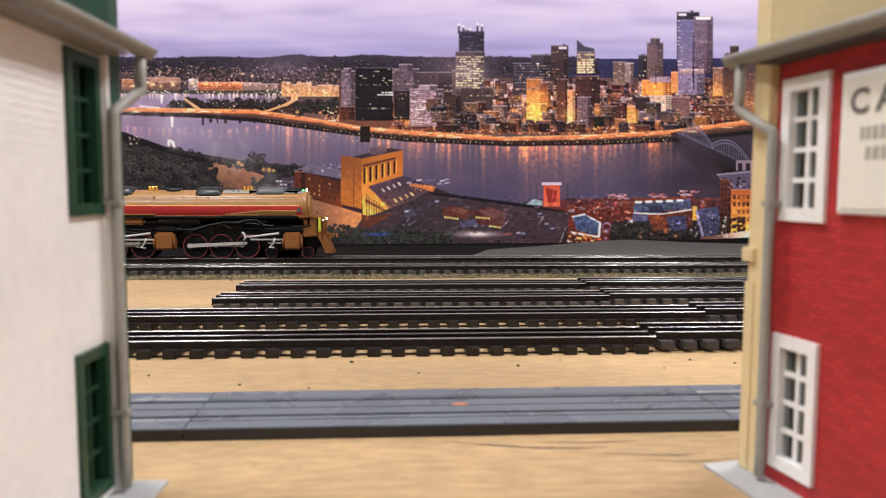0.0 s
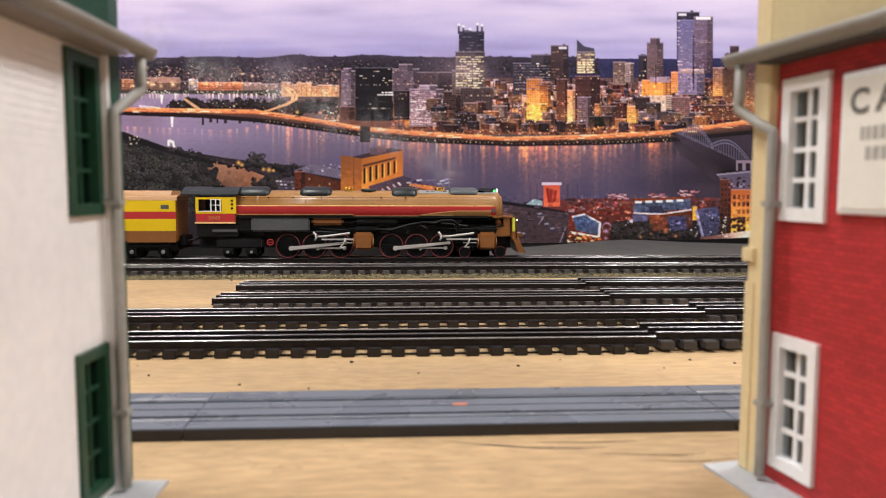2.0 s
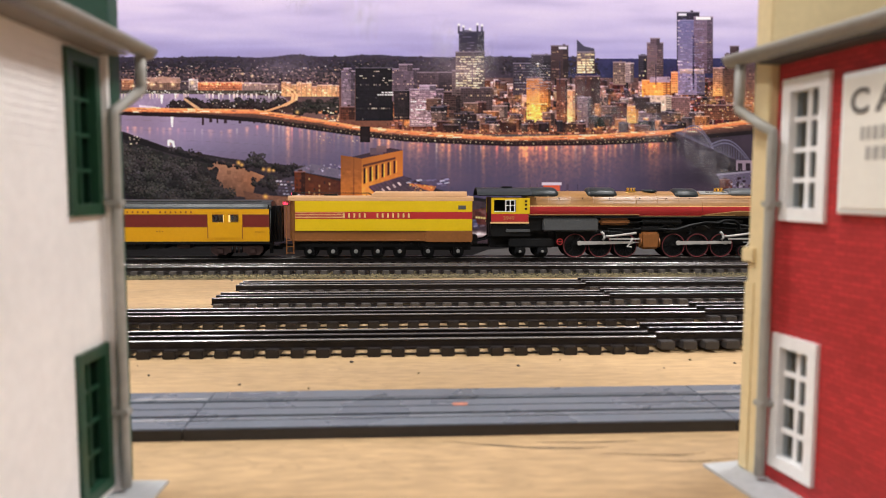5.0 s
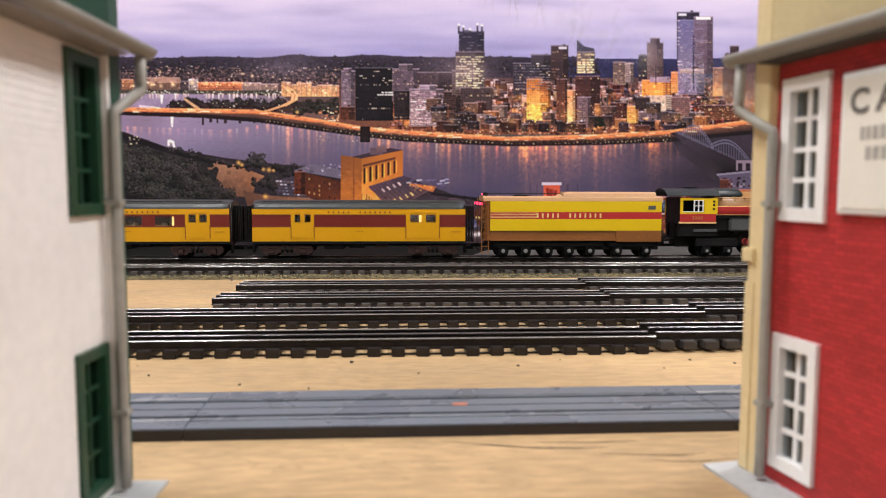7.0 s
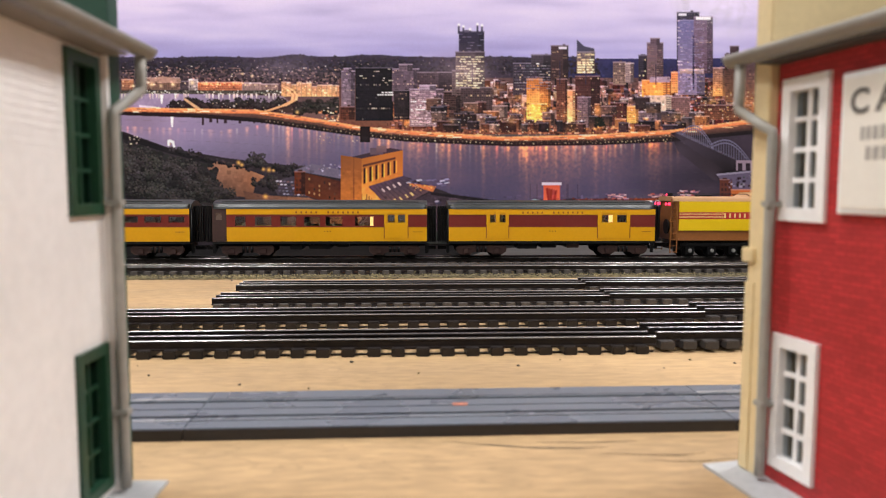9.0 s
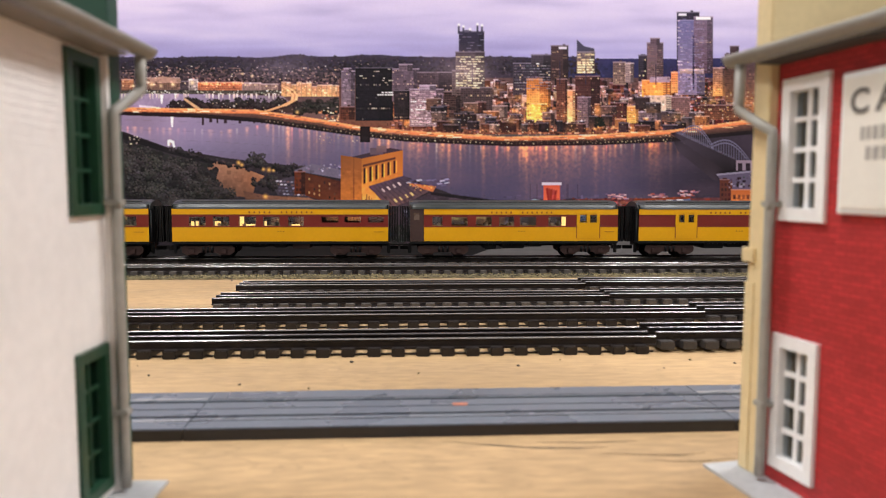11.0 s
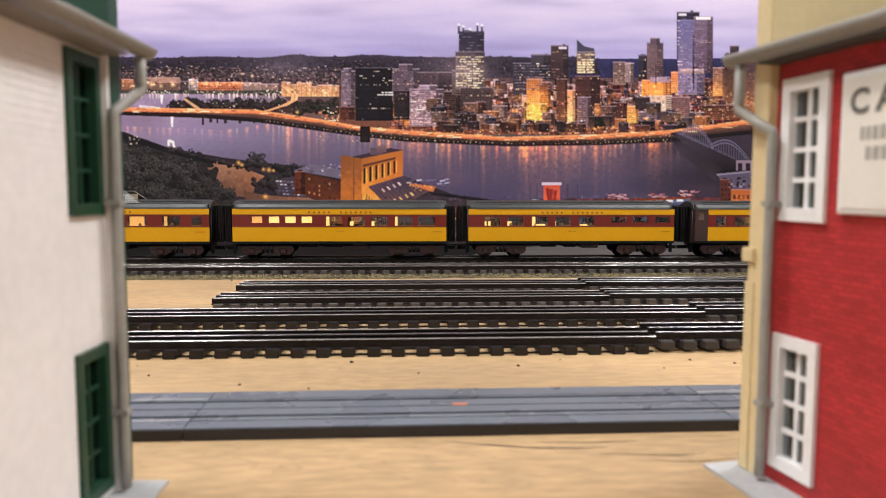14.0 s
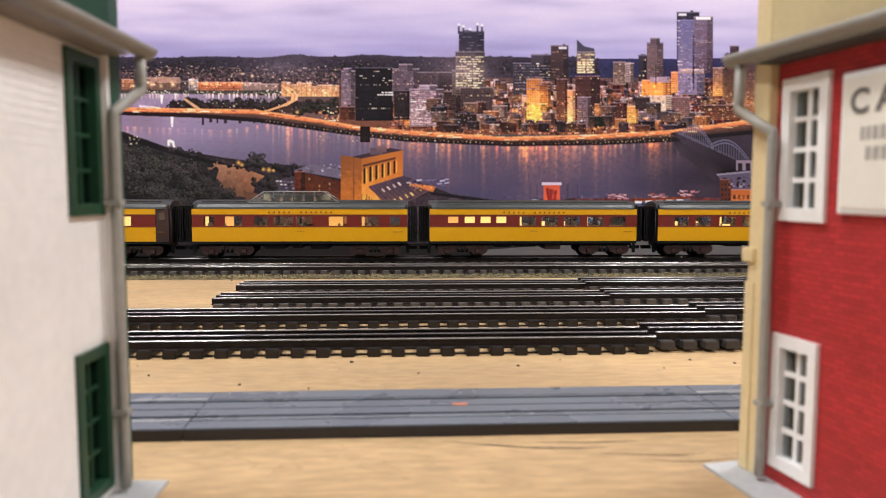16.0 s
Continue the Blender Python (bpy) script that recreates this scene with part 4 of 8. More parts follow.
def paint_river(pr, rnd):
    us = [-180 + 20 * k for k in range(98)]
    for a, b in zip(us, us[1:]):
        ta, tb = lerp_line(SHORE, a) - 8, lerp_line(SHORE, b) - 8
        steps = 12
        for k in range(steps):
            va, vb = ta + (400 - ta) * k / steps, tb + (400 - tb) * k / steps
            vc, vd = ta + (400 - ta) * (k + 1) / steps, tb + (400 - tb) * (k + 1) / steps

            def ink(u, v):
                c = mixed((158, 142, 174), (98, 84, 108), min(1, max(0, (u - 300) / 560)))
                c = mixed(c, (84, 76, 108), min(1, max(0, (v - 240) / 110)))
                c = mixed(c, (52, 42, 54), min(0.85, max(0, (u - 1080) / 200)))
                return mixed(c, (128, 100, 118), max(0, 0.5 * noise.noise((u * 0.01, v * 0.03, 2))))
            q = ((a, va), (b, vb), (b, vd), (a, vc))
            pr.poly(q, [ink(*p) for p in q])
    # the lamps of the shore drawn out over the water
    rng = np.random.default_rng(12)
    U = np.arange(pr.W) + pr.U0
    Vv = (np.arange(pr.H) + pr.V0)[:, None]
    shore = np.interp(U, *zip(*SHORE))
    ripple = 1 + 0.35 * pr.blurred(rng.normal(0, 1, (pr.H, pr.W)), 1) * np.array(3.0)
    u = 200.0
    while u < 1200:
        left = u < 470
        u += rng.uniform(9, 20) if left else rng.uniform(4, 15)
        top = float(np.interp(u, *zip(*SHORE))) + (20 * min(1.0, (480 - u) / 90) if left else 1)
        kind = rng.random()
        hue = np.array((212.0, 104.0, 22.0)) if kind < 0.62 else np.array((160.0, 140.0, 104.0)) if kind < 0.86 else np.array((200.0, 60.0, 26.0))
        amp = (0.38 + 1.15 * rng.random() ** 2) * (0.85 if left else 1.0)
        wide, reach = rng.uniform(1.6, 3.2) * (1.25 if kind < 0.62 else 0.8), rng.uniform(9, 17) if left else rng.uniform(10, 34) * (1.0 if kind < 0.62 else 0.5)
        x0, x1 = int(u - 9 - pr.U0), int(u + 10 - pr.U0)
        y0 = int(top - pr.V0)
        col = np.exp(-((U[x0:x1] - u) / wide) ** 2)
        v = Vv[y0:y0 + 120, 0] - top
        fall = np.exp(-np.maximum(v, 0) / reach) * np.clip((v + 1) / 3, 0, 1) * (1 if not left else np.exp(-(np.maximum(v - 8, 0) / 9)))
        light = amp * fall[:, None] * col[None, :] * np.clip(ripple[y0:y0 + 120, x0:x1], 0.4, 1.6)
        area = pr.img[y0:y0 + 120, x0:x1]
        area += light[..., None] * hue * (1 - area / 270)
    for u, wide, amp in ((742, 22, 0.30), (800, 26, 0.22), (950, 34, 0.55), (1006, 20, 0.5), (1050, 20, 0.35), (1090, 26, 0.3), (1160, 18, 0.4), (880, 26, 0.25), (690, 26, 0.2)):
        top = float(np.interp(u, *zip(*SHORE)))
        glow = amp * np.exp(-((U - u) / wide) ** 2)[None, :] * np.exp(-np.maximum(Vv - top, 0) / 44) * (Vv > top)
        pr.img += glow[..., None] * np.array((130.0, 62.0, 18.0)) * np.clip(ripple, 0.4, 1.6)[..., None]
    for u, v, h in ((304, 203, 22),):
        pr.poly(((u - 3, v), (u + 3, v), (u + 2, v + h), (u - 1, v + h)), (255, 246, 244))
    # dark piers and the long orange riverside road
    for u in list(range(357, 470, 13)):
        pr.rect(u, u + rnd.uniform(3, 6), 203, 203 + rnd.uniform(12, 20) - abs(u - 357) * 0.03, (66, 48, 58))
    road = ((-180, 196), (215, 192), (450, 196), (560, 212), (640, 226), (760, 236), (900, 244), (1060, 240), (1190, 232), (1340, 212), (1760, 196))
    us = [-180 + 10 * k for k in range(195)]
    pr.band(us, [lerp_line(road, u) + 5 for u in us], [lerp_line(SHORE, u) + 1 for u in us], (120, 84, 70), (52, 40, 46))
    pr.band(us, [lerp_line(SHORE, u) - 6 for u in us], [lerp_line(SHORE, u) + 1 for u in us], (46, 36, 40), (40, 32, 38))
    for k in range(92):
        u = 470 + k * 7.9 + rnd.uniform(-1.5, 1.5)
        pr.glow(u, lerp_line(SHORE, u) - rnd.uniform(2.5, 4.5), rnd.uniform(1.4, 2.6), jit((250, 226, 176), rnd, 18))
    clump(pr, rnd, 470, 1190, lambda u: lerp_line(SHORE, u) - 8, lambda u: lerp_line(SHORE, u) - 5, 500, 2.2, (62, 56, 46), 14)
    lights(pr, rnd, 560, 1190, 228, 254, 260, [(255, 226, 180), (240, 180, 120), (180, 150, 110)], (0.5, 1.5))
    pr.band(us, [lerp_line(road, u) - 2 for u in us], [lerp_line(road, u) + 5.5 for u in us], (242, 160, 104), (206, 118, 72))
    for _ in range(190):
        u = rnd.uniform(215, 1340)
        v = lerp_line(road, u) + rnd.uniform(-3, 6)
        pr.rect(u, u + rnd.uniform(3, 18), v, v + rnd.uniform(0.5, 1.6), jit(rnd.choice([(255, 220, 184), (196, 124, 90), (140, 96, 82), (240, 172, 126)]), rnd, 16))
    for k in range(130):
        u = 470 + k * 5.6
        pr.rect(u, u + 1.4, lerp_line(SHORE, u) - 7, lerp_line(SHORE, u) - 0.5, (50, 40, 44))


def paint_city(pr, rnd):
    """The downtown: a mass of small blocks, then the towers that stand out of it."""
    pr.rect(600, 1760, 138, 238, (104, 76, 78), (138, 84, 64))
    for k in range(820):
        f = (k / 820)
        v1 = 160 + 72 * f + rnd.uniform(-4, 4)
        u = rnd.uniform(690, 1345)
        w, h = rnd.uniform(4, 17), rnd.uniform(7, 27)
        warm = rnd.random()
        ink = rnd.choice([(84, 46, 46), (112, 60, 54), (56, 38, 46), (134, 92, 94), (78, 38, 36), (96, 76, 90), (150, 116, 112), (44, 30, 38), (184, 152, 152), (96, 44, 38)])
        low = (222, 138, 78) if warm < 0.16 else mixed(ink, (180, 110, 76), 0.35)
        tower(pr, rnd, u, u + w, v1 - h, v1, jit(ink, rnd, 26), low, rnd.uniform(0.02, 0.10), rnd.uniform(2.2, 3.4), rnd.uniform(2.6, 4), dark=0.8)
    for _ in range(70):
        pr.glow(rnd.uniform(700, 1345), rnd.uniform(165, 228), rnd.uniform(6, 20), rnd.choice([(255, 168, 84), (250, 140, 66), (255, 204, 130)]), None, 0.8, 10, rnd.uniform(0.3, 0.8))
    lights(pr, rnd, 690, 1345, 150, 236, 260, [(255, 206, 140), (255, 170, 90), (255, 244, 226), (250, 150, 70)], (0.5, 1.5))
    for _ in range(260):
        u, v = rnd.uniform(800, 1340), rnd.uniform(168, 232)
        w, h = rnd.uniform(2, 9), rnd.uniform(2, 8)
        pr.rect(u, u + w, v, v + h, jit(rnd.choice([(70, 48, 52), (104, 70, 66), (58, 44, 52), (150, 104, 92), (120, 60, 48), (186, 132, 104), (168, 150, 160)]), rnd, 18))
    pr.mottle(rnd, 690, 1345, 140, 236, 2600, 6.0, 0.20)
    T = lambda *a, **k: tower(pr, rnd, *a, **k)
    # from the far bank towards the river
    T(604, 628, 126, 190, (128, 108, 126), (150, 124, 136), lit=0.05, du=2.6, dv=2.6)
    T(608, 622, 121, 128, (120, 100, 118), lit=0)
    T(602, 628, 189, 212, (104, 54, 44), (120, 66, 46), lit=0.03)
    T(629, 696, 120, 214, (40, 32, 44), (44, 36, 46), lit=0.10, du=3.4, dv=3.8, glow=(230, 214, 190))
    T(694, 742, 122, 180, (110, 90, 108), (126, 100, 112), lit=0.08, du=2.6, dv=3)
    T(706, 730, 114, 126, (124, 102, 116), lit=0.05)
    T(738, 800, 128, 170, (86, 66, 76), lit=0.1)
    T(697, 725, 160, 212, (66, 50, 58), (60, 48, 52), lit=0.02, dv=3)
    T(725, 785, 158, 224, (150, 122, 138), (164, 134, 140), lit=0.14, du=2.8, dv=3.2, dark=0.72, glow=(250, 236, 230))
    T(742, 772, 151, 160, (168, 146, 164), lit=0)
    T(785, 820, 162, 222, (94, 66, 66), (104, 72, 66), lit=0.05, du=4, dv=4, dark=0.5)
    T(800, 830, 125, 170, (104, 84, 90), (120, 96, 96), lit=0.1, shade=0.4)
    # the dark glass tower with its spires
    T(812, 857, 56, 100, (52, 46, 68), (62, 52, 70), lit=0.02, du=3, dv=3.2)
    T(806, 858, 92, 158, (84, 68, 78), (132, 116, 110), lit=0.75, du=3, dv=3.2, glow=(255, 236, 196))
    for u, v in ((812, 44), (820, 47), (832, 52), (845, 43), (853, 45)):
        pr.poly(((u - 1.8, 60), (u - 1.4, v + 2), (u, v - 2), (u + 1.4, v + 2), (u + 1.8, 60)), (56, 50, 72))
        pr.glow(u, v, 4.2, (255, 252, 252), None, 1.0, 10, 1.5)
    T(815, 872, 155, 205, (92, 72, 78), (98, 74, 72), lit=0.1, du=4, dv=3.6)
    T(816, 846, 190, 226, (112, 62, 50), (120, 74, 58), lit=0.08, shade=0.5)
    T(908, 975, 112, 168, (74, 66, 84), (92, 74, 84), lit=0.4, du=3.4, dv=4.2)
    T(940, 975, 97, 118, (84, 72, 86), lit=0.25)
    T(975, 1006, 81, 140, (78, 56, 62), (88, 62, 64), lit=0.08, du=3.2, dv=3.6)
    pr.rect(989, 1003, 83, 87, (236, 226, 240))
    pr.poly(((1021, 70), (1034, 82), (1052, 86), (1052, 96), (1021, 96)), (70, 66, 88))
    T(1021, 1053, 92, 130, (112, 94, 102), (170, 142, 122), lit=0.8, du=3, dv=3.4)
    T(932, 960, 140, 215, (196, 120, 66), (255, 196, 96), lit=0.12, du=4, dv=4, dark=0.8)
    T(955, 975, 145, 190, (150, 82, 56), (240, 156, 70), lit=0.1)
    T(940, 968, 184, 220, (238, 160, 66), (255, 214, 110), lit=0.2, dark=0.9)
    T(985, 1004, 140, 215, (112, 66, 60), (150, 88, 64), lit=0.05)
    T(1004, 1018, 160, 224, (226, 150, 104), (255, 212, 160), lit=0.2, dark=0.9)
    T(1018, 1062, 135, 200, (94, 54, 54), (104, 60, 56), lit=0.03, dark=0.8)
    T(1022, 1046, 172, 226, (134, 104, 116), (150, 116, 116), lit=0.05)
    T(1085, 1108, 110, 150, (124, 98, 100), (150, 120, 108), lit=0.45)
    T(1107, 1122, 112, 146, (168, 142, 142), lit=0.02)
    T(1130, 1146, 98, 144, (66, 56, 72), lit=0.06)
    T(1145, 1174, 76, 140, (116, 90, 104), (128, 98, 100), lit=0.05, dark=0.82)
    T(1151, 1168, 68, 80, (108, 84, 98), lit=0)
    T(1136, 1190, 142, 172, (236, 138, 70), (250, 160, 80), lit=0.03, du=7, dark=0.92)
    pr.rect(1150, 1186, 136, 146, (158, 136, 156))
    T(1188, 1206, 128, 165, (226, 140, 92), (246, 166, 96), lit=0.02)
    # the tall twin-faced tower
    T(1198, 1238, 22, 125, (48, 40, 62), (60, 50, 68), lit=0.1, du=2.6, dv=3, glow=(220, 200, 220))
    T(1200, 1248, 36, 168, (116, 108, 160), (146, 124, 150), lit=0.03, du=2.6, dv=2.4, dark=0.86)
    T(1228, 1262, 30, 130, (140, 116, 142), (110, 80, 96), lit=0.04, du=3, dv=3, shade=0.3)
    pr.rect(1201, 1215, 24, 28, (244, 236, 250))
    pr.rect(1232, 1258, 30, 35, (252, 246, 252))
    pr.rect(1203, 1246, 122, 131, (196, 170, 160), (150, 120, 124))
    pr.rect(1226, 1229, 62, 160, (70, 58, 92))
    T(1140, 1190, 170, 205, (198, 172, 160), (214, 190, 170), lit=0.02, dark=0.95)
    T(1188, 1222, 172, 220, (140, 100, 102), (150, 108, 100), lit=0.06, dv=3.4)
    T(1130, 1172, 198, 224, (132, 108, 116), lit=0.05)
    T(1080, 1110, 182, 222, (96, 50, 48), (120, 70, 58), lit=0.05)
    T(1110, 1130, 188, 218, (232, 150, 84), (250, 180, 96), lit=0.1)
    T(1262, 1286, 120, 170, (150, 110, 104), (232, 158, 90), lit=0.15)
    T(1283, 1312, 96, 180, (84, 58, 60), (150, 100, 72), lit=0.08)
    T(1292, 1308, 82, 98, (78, 56, 62), lit=0)
    T(1306, 1345, 108, 200, (96, 72, 80), (186, 118, 80), lit=0.1)
    T(1240, 1330, 186, 212, (104, 62, 56), (150, 92, 64), lit=0.1)
    lights(pr, rnd, 1240, 1345, 160, 214, 120, [(255, 214, 150), (255, 186, 100), (250, 240, 220)])
    lights(pr, rnd, 870, 1130, 190, 236, 110, [(255, 214, 150), (255, 186, 100), (250, 240, 220)], (0.6, 1.6))
    # storeys alight in rows
    pr.rows(rnd, 630, 696, 122, 150, 4, (206, 190, 170), 0.10)
    pr.rows(rnd, 668, 696, 163, 168, 4, (246, 238, 240), 0.8, 2.2)
    pr.rows(rnd, 727, 783, 162, 222, 3.4, (206, 176, 182), 0.55, 1.2)
    pr.rows(rnd, 727, 783, 179, 194, 7, (255, 244, 240), 0.8, 1.8)
    pr.rows(rnd, 807, 857, 100, 156, 4.2, (250, 232, 190), 0.55, 1.8)
    pr.rows(rnd, 812, 857, 60, 98, 5, (120, 112, 140), 0.35, 1.2)
    pr.rows(rnd, 910, 974, 116, 160, 5, (126, 118, 132), 0.8, 1.4)
    pr.rows(rnd, 942, 974, 112, 116, 5, (250, 240, 244), 0.6, 2)
    pr.rows(rnd, 1022, 1052, 96, 128, 4.4, (255, 226, 180), 0.75, 2.2)
    pr.rows(rnd, 977, 1004, 92, 138, 5, (150, 118, 100), 0.22, 1.4)
    pr.rows(rnd, 1204, 1246, 40, 166, 2.8, (150, 138, 178), 0.5, 1.0)
    pr.rows(rnd, 1230, 1261, 40, 128, 3.2, (128, 104, 128), 0.5, 1.0)
    pr.rows(rnd, 1199, 1208, 30, 120, 6, (214, 200, 214), 0.35, 1.6)
    pr.rows(rnd, 1147, 1172, 82, 138, 3.4, (146, 112, 112), 0.6, 1.2)
    pr.rows(rnd, 786, 819, 165, 220, 4, (60, 40, 42), 0.8, 1.4)
    for u, h in ((1226, 110), (835, 60), (990, 70), (1036, 60), (1160, 60)):
        pr.rect(u, u + 1.6, 150 - h * 0.6, 150, (62, 52, 76))
    # the small blocks along the waterfront
    low_row = [(rnd.uniform(752, 1250), rnd.uniform(198, 222)) for _ in range(46)] + [(rnd.choice((rnd.uniform(752, 925), rnd.uniform(1025, 1240))), rnd.uniform(170, 200)) for _ in range(16)]
    for u, v in sorted(low_row, key=lambda q: q[1]):
        w, base = rnd.uniform(9, 30), rnd.choice([(92, 50, 44), (66, 44, 46), (128, 92, 84), (54, 42, 52), (160, 128, 118), (112, 62, 48), (196, 124, 78), (80, 66, 76)])
        tower(pr, rnd, u, u + w, v, min(v + rnd.uniform(14, 26), 234), jit(base, rnd, 14), jit(mixed(base, (230, 150, 90), rnd.choice((0.0, 0.1, 0.45))), rnd, 8), rnd.choice((0.02, 0.06, 0.2)), 2.2, 2.8, dark=0.5, glow=(250, 196, 140))
    lights(pr, rnd, 752, 1240, 178, 232, 90, [(255, 232, 196), (255, 196, 120), (250, 240, 236)], (0.6, 1.5))
    for u, v, r, k in ((945, 195, 34, 0.45), (955, 170, 20, 0.5), (1010, 205, 22, 0.5), (1165, 158, 26, 0.35), (1120, 205, 16, 0.6), (1268, 165, 22, 0.5), (880, 160, 20, 0.3), (1320, 190, 22, 0.45), (840, 128, 34, 0.28), (905, 214, 16, 0.5), (1058, 196, 14, 0.45), (1200, 206, 16, 0.4), (800, 214, 14, 0.4)):
        pr.glow(u, v, r, (255, 186, 104) if u != 840 else (240, 214, 190), None, 0.9, 10, k)
    pr.mottle(rnd, 604, 1345, 120, 236, 1600, 5.0, 0.10)
    pr.mottle(rnd, 740, 1345, 180, 236, 900, 4.5, 0.16)
    clump(pr, rnd, 1235, 1340, 226, 242, 300, 4, (50, 42, 40), 9)
    clump(pr, rnd, 1054, 1070, 208, 224, 60, 3.4, (40, 46, 34), 9)


def paint_near_bank(pr, rnd):
    """The near side: wooded slope, road, works with the sloping roof, parking, quay, bridge."""
    us = [-180 + 10 * k for k in range(195)]
    pr.band(us, [lerp_line(NEAR_BANK, u) for u in us], [480] * len(us), (64, 54, 62), (58, 48, 56))
    # promenade wall, plaza and car park
    pr.poly(((215, 236), (300, 264), (440, 302), (440, 308), (300, 272), (215, 246)), (40, 34, 40))
    pr.poly(((366, 296), (384, 286), (404, 287), (468, 312), (452, 326), (446, 350), (400, 346)), ((136, 98, 80), (166, 120, 96), (174, 126, 98), (182, 128, 94), (160, 106, 76), (122, 80, 64), (118, 80, 66)))
    pr.poly(((430, 338), (470, 346), (545, 350), (640, 378), (645, 400), (560, 436), (500, 420), (440, 372)), ((120, 80, 64), (132, 90, 74), (156, 110, 84), (206, 140, 90), (226, 160, 98), (166, 106, 80), (130, 84, 66), (116, 76, 62)))
    pr.poly(((478, 322), (520, 312), (545, 322), (548, 350), (492, 346)), (84, 72, 86))
    for r in range(5):
        for k in range(9):
            u, v = 488 + k * 6.4 + r * 1.5, 320 + r * 5.6 + k * 0.4
            pr.poly(((u, v), (u + 4.4, v - 0.8), (u + 5.0, v + 1.6), (u + 0.6, v + 2.4)), jit(rnd.choice([(140, 134, 156), (104, 94, 116), (64, 56, 68), (196, 188, 200), (130, 92, 92)]), rnd, 14))
    crowns(pr, rnd, [(u, 262 + (u - 300) * 0.25 + rnd.uniform(-2, 4)) for u in [rnd.uniform(300, 440) for _ in range(26)]], 5, (58, 50, 54))
    crowns(pr, rnd, [(rnd.uniform(440, 464), rnd.uniform(272, 294)) for _ in range(16)], 7, (56, 50, 52))
    crowns(pr, rnd, [(rnd.uniform(486, 536), rnd.uniform(294, 308)) for _ in range(20)], 6.5, (52, 46, 48))
    crowns(pr, rnd, [(rnd.uniform(446, 486), rnd.uniform(314, 334)) for _ in range(14)], 7, (58, 50, 50))
    for u, v, r in ((422, 288, 7), (428, 292, 6), (466, 300, 6), (476, 301, 8), (484, 302, 5), (470, 348, 8), (300, 255, 3)):
        pr.glow(u, v, r, (255, 190, 90))
    # the wooded slope: broad dim crowns with paler tops
    clump(pr, rnd, 60, 384, lambda u: lerp_line(NEAR_BANK, u) + 16, 350, 1500, 7, (54, 50, 51), 9)
    spots = [(u, 250 + (u - 215) * 0.30 + 8 + 88 * rnd.random()) for u in [rnd.uniform(190, 372) for _ in range(120)]]
    crowns(pr, rnd, spots, 15, (68, 63, 62))
    crowns(pr, rnd, [(u, 318 + (u - 360) * 0.45 + rnd.uniform(0, 34)) for u in [rnd.uniform(345, 424) for _ in range(44)]], 11, (62, 56, 55))
    lights(pr, rnd, 228, 256, 240, 254, 10, [(255, 226, 190), (190, 170, 160)], (1, 2.6))
    pr.poly(((296, 258), (296, 248), (301, 247), (308, 250), (310, 261), (306, 261), (304, 253), (300, 252), (300, 259)), (250, 246, 250))
    # brick block left of the works
    pr.poly(((520, 302), (552, 290), (612, 302), (612, 318)), (120, 108, 130))
    tower(pr, rnd, 521, 540, 304, 344, (124, 58, 36), (116, 52, 34), 0.02, 6, 8)
    pr.poly(((540, 306), (606, 322), (606, 368), (540, 346)), ((104, 54, 38), (96, 50, 40), (150, 74, 40), (116, 56, 34)))
    for k in range(6):
        for r in range(4):
            if rnd.random() < 0.6:
                pr.rect(546 + k * 9, 548.4 + k * 9, 315 + r * 8 + k * 2.2, 319 + r * 8 + k * 2.2, jit(rnd.choice([(190, 150, 100), (60, 40, 36), (120, 84, 64)]), rnd, 12))
    lights(pr, rnd, 528, 606, 290, 302, 26, [(190, 180, 206), (140, 120, 140)], (1, 3))
    # the tall ochre works
    pr.poly(((603, 275), (640, 280), (640, 370), (603, 362)), ((150, 88, 50), (158, 94, 48), (206, 128, 52), (188, 114, 50)))
    pr.poly(((640, 280), (713, 266), (713, 312), (640, 336)), ((178, 108, 50), (190, 114, 54), (206, 126, 56), (220, 146, 60)))
    pr.poly(((622, 278), (690, 262), (713, 266), (640, 281)), (70, 56, 66))
    pr.rect(655, 678, 262, 274, (104, 84, 96))
    pr.rect(666, 684, 258, 270, (136, 108, 112), (110, 84, 92))
    pr.rect(625, 627, 279, 368, (140, 82, 44))
    for k in range(6):
        u = 643 + k * 10.6
        v = 298 - k * 2.6
        pr.poly(((u, v), (u + 4.2, v - 1), (u + 4.2, v + 26 - k), (u, v + 28 - k)), (62, 40, 36))
        pr.poly(((u + 4.4, v), (u + 6.4, v - 0.6), (u + 6.4, v + 25 - k), (u + 4.4, v + 27 - k)), (252, 178, 74))
    pr.poly(((642, 292), (700, 278), (700, 282), (642, 296)), (96, 60, 44))
    # sloping roof with skylights
    pr.poly(((640, 336), (650, 330), (700, 374), (650, 382), (642, 380)), ((236, 150, 66), (220, 140, 66), (196, 120, 62), (255, 190, 92), (255, 180, 80)))
    pr.poly(((652, 330), (714, 311), (762, 337), (696, 374)), ((96, 78, 96), (86, 72, 92), (112, 84, 88), (126, 88, 86)))
    for k in range(4):
        for r in range(2):
            u, v = 674 + k * 9.6 + r * 22, 336 - k * 3.8 + r * 19 - (0 if r == 0 else 1)
            pr.poly(((u, v - 1), (u + 3, v - 2.4), (u + 8, v + 3), (u + 5, v + 4.6)), (206, 180, 180) if r == 0 else (246, 186, 120))
    for k in range(9):
        pr.poly(((648 + k * 4.4, 344 + k * 3.4), (649.4 + k * 4.4, 344 + k * 3.4), (649.4 + k * 4.4, 382 - k * 0.6), (648 + k * 4.4, 382 - k * 0.6)), (96, 62, 48))
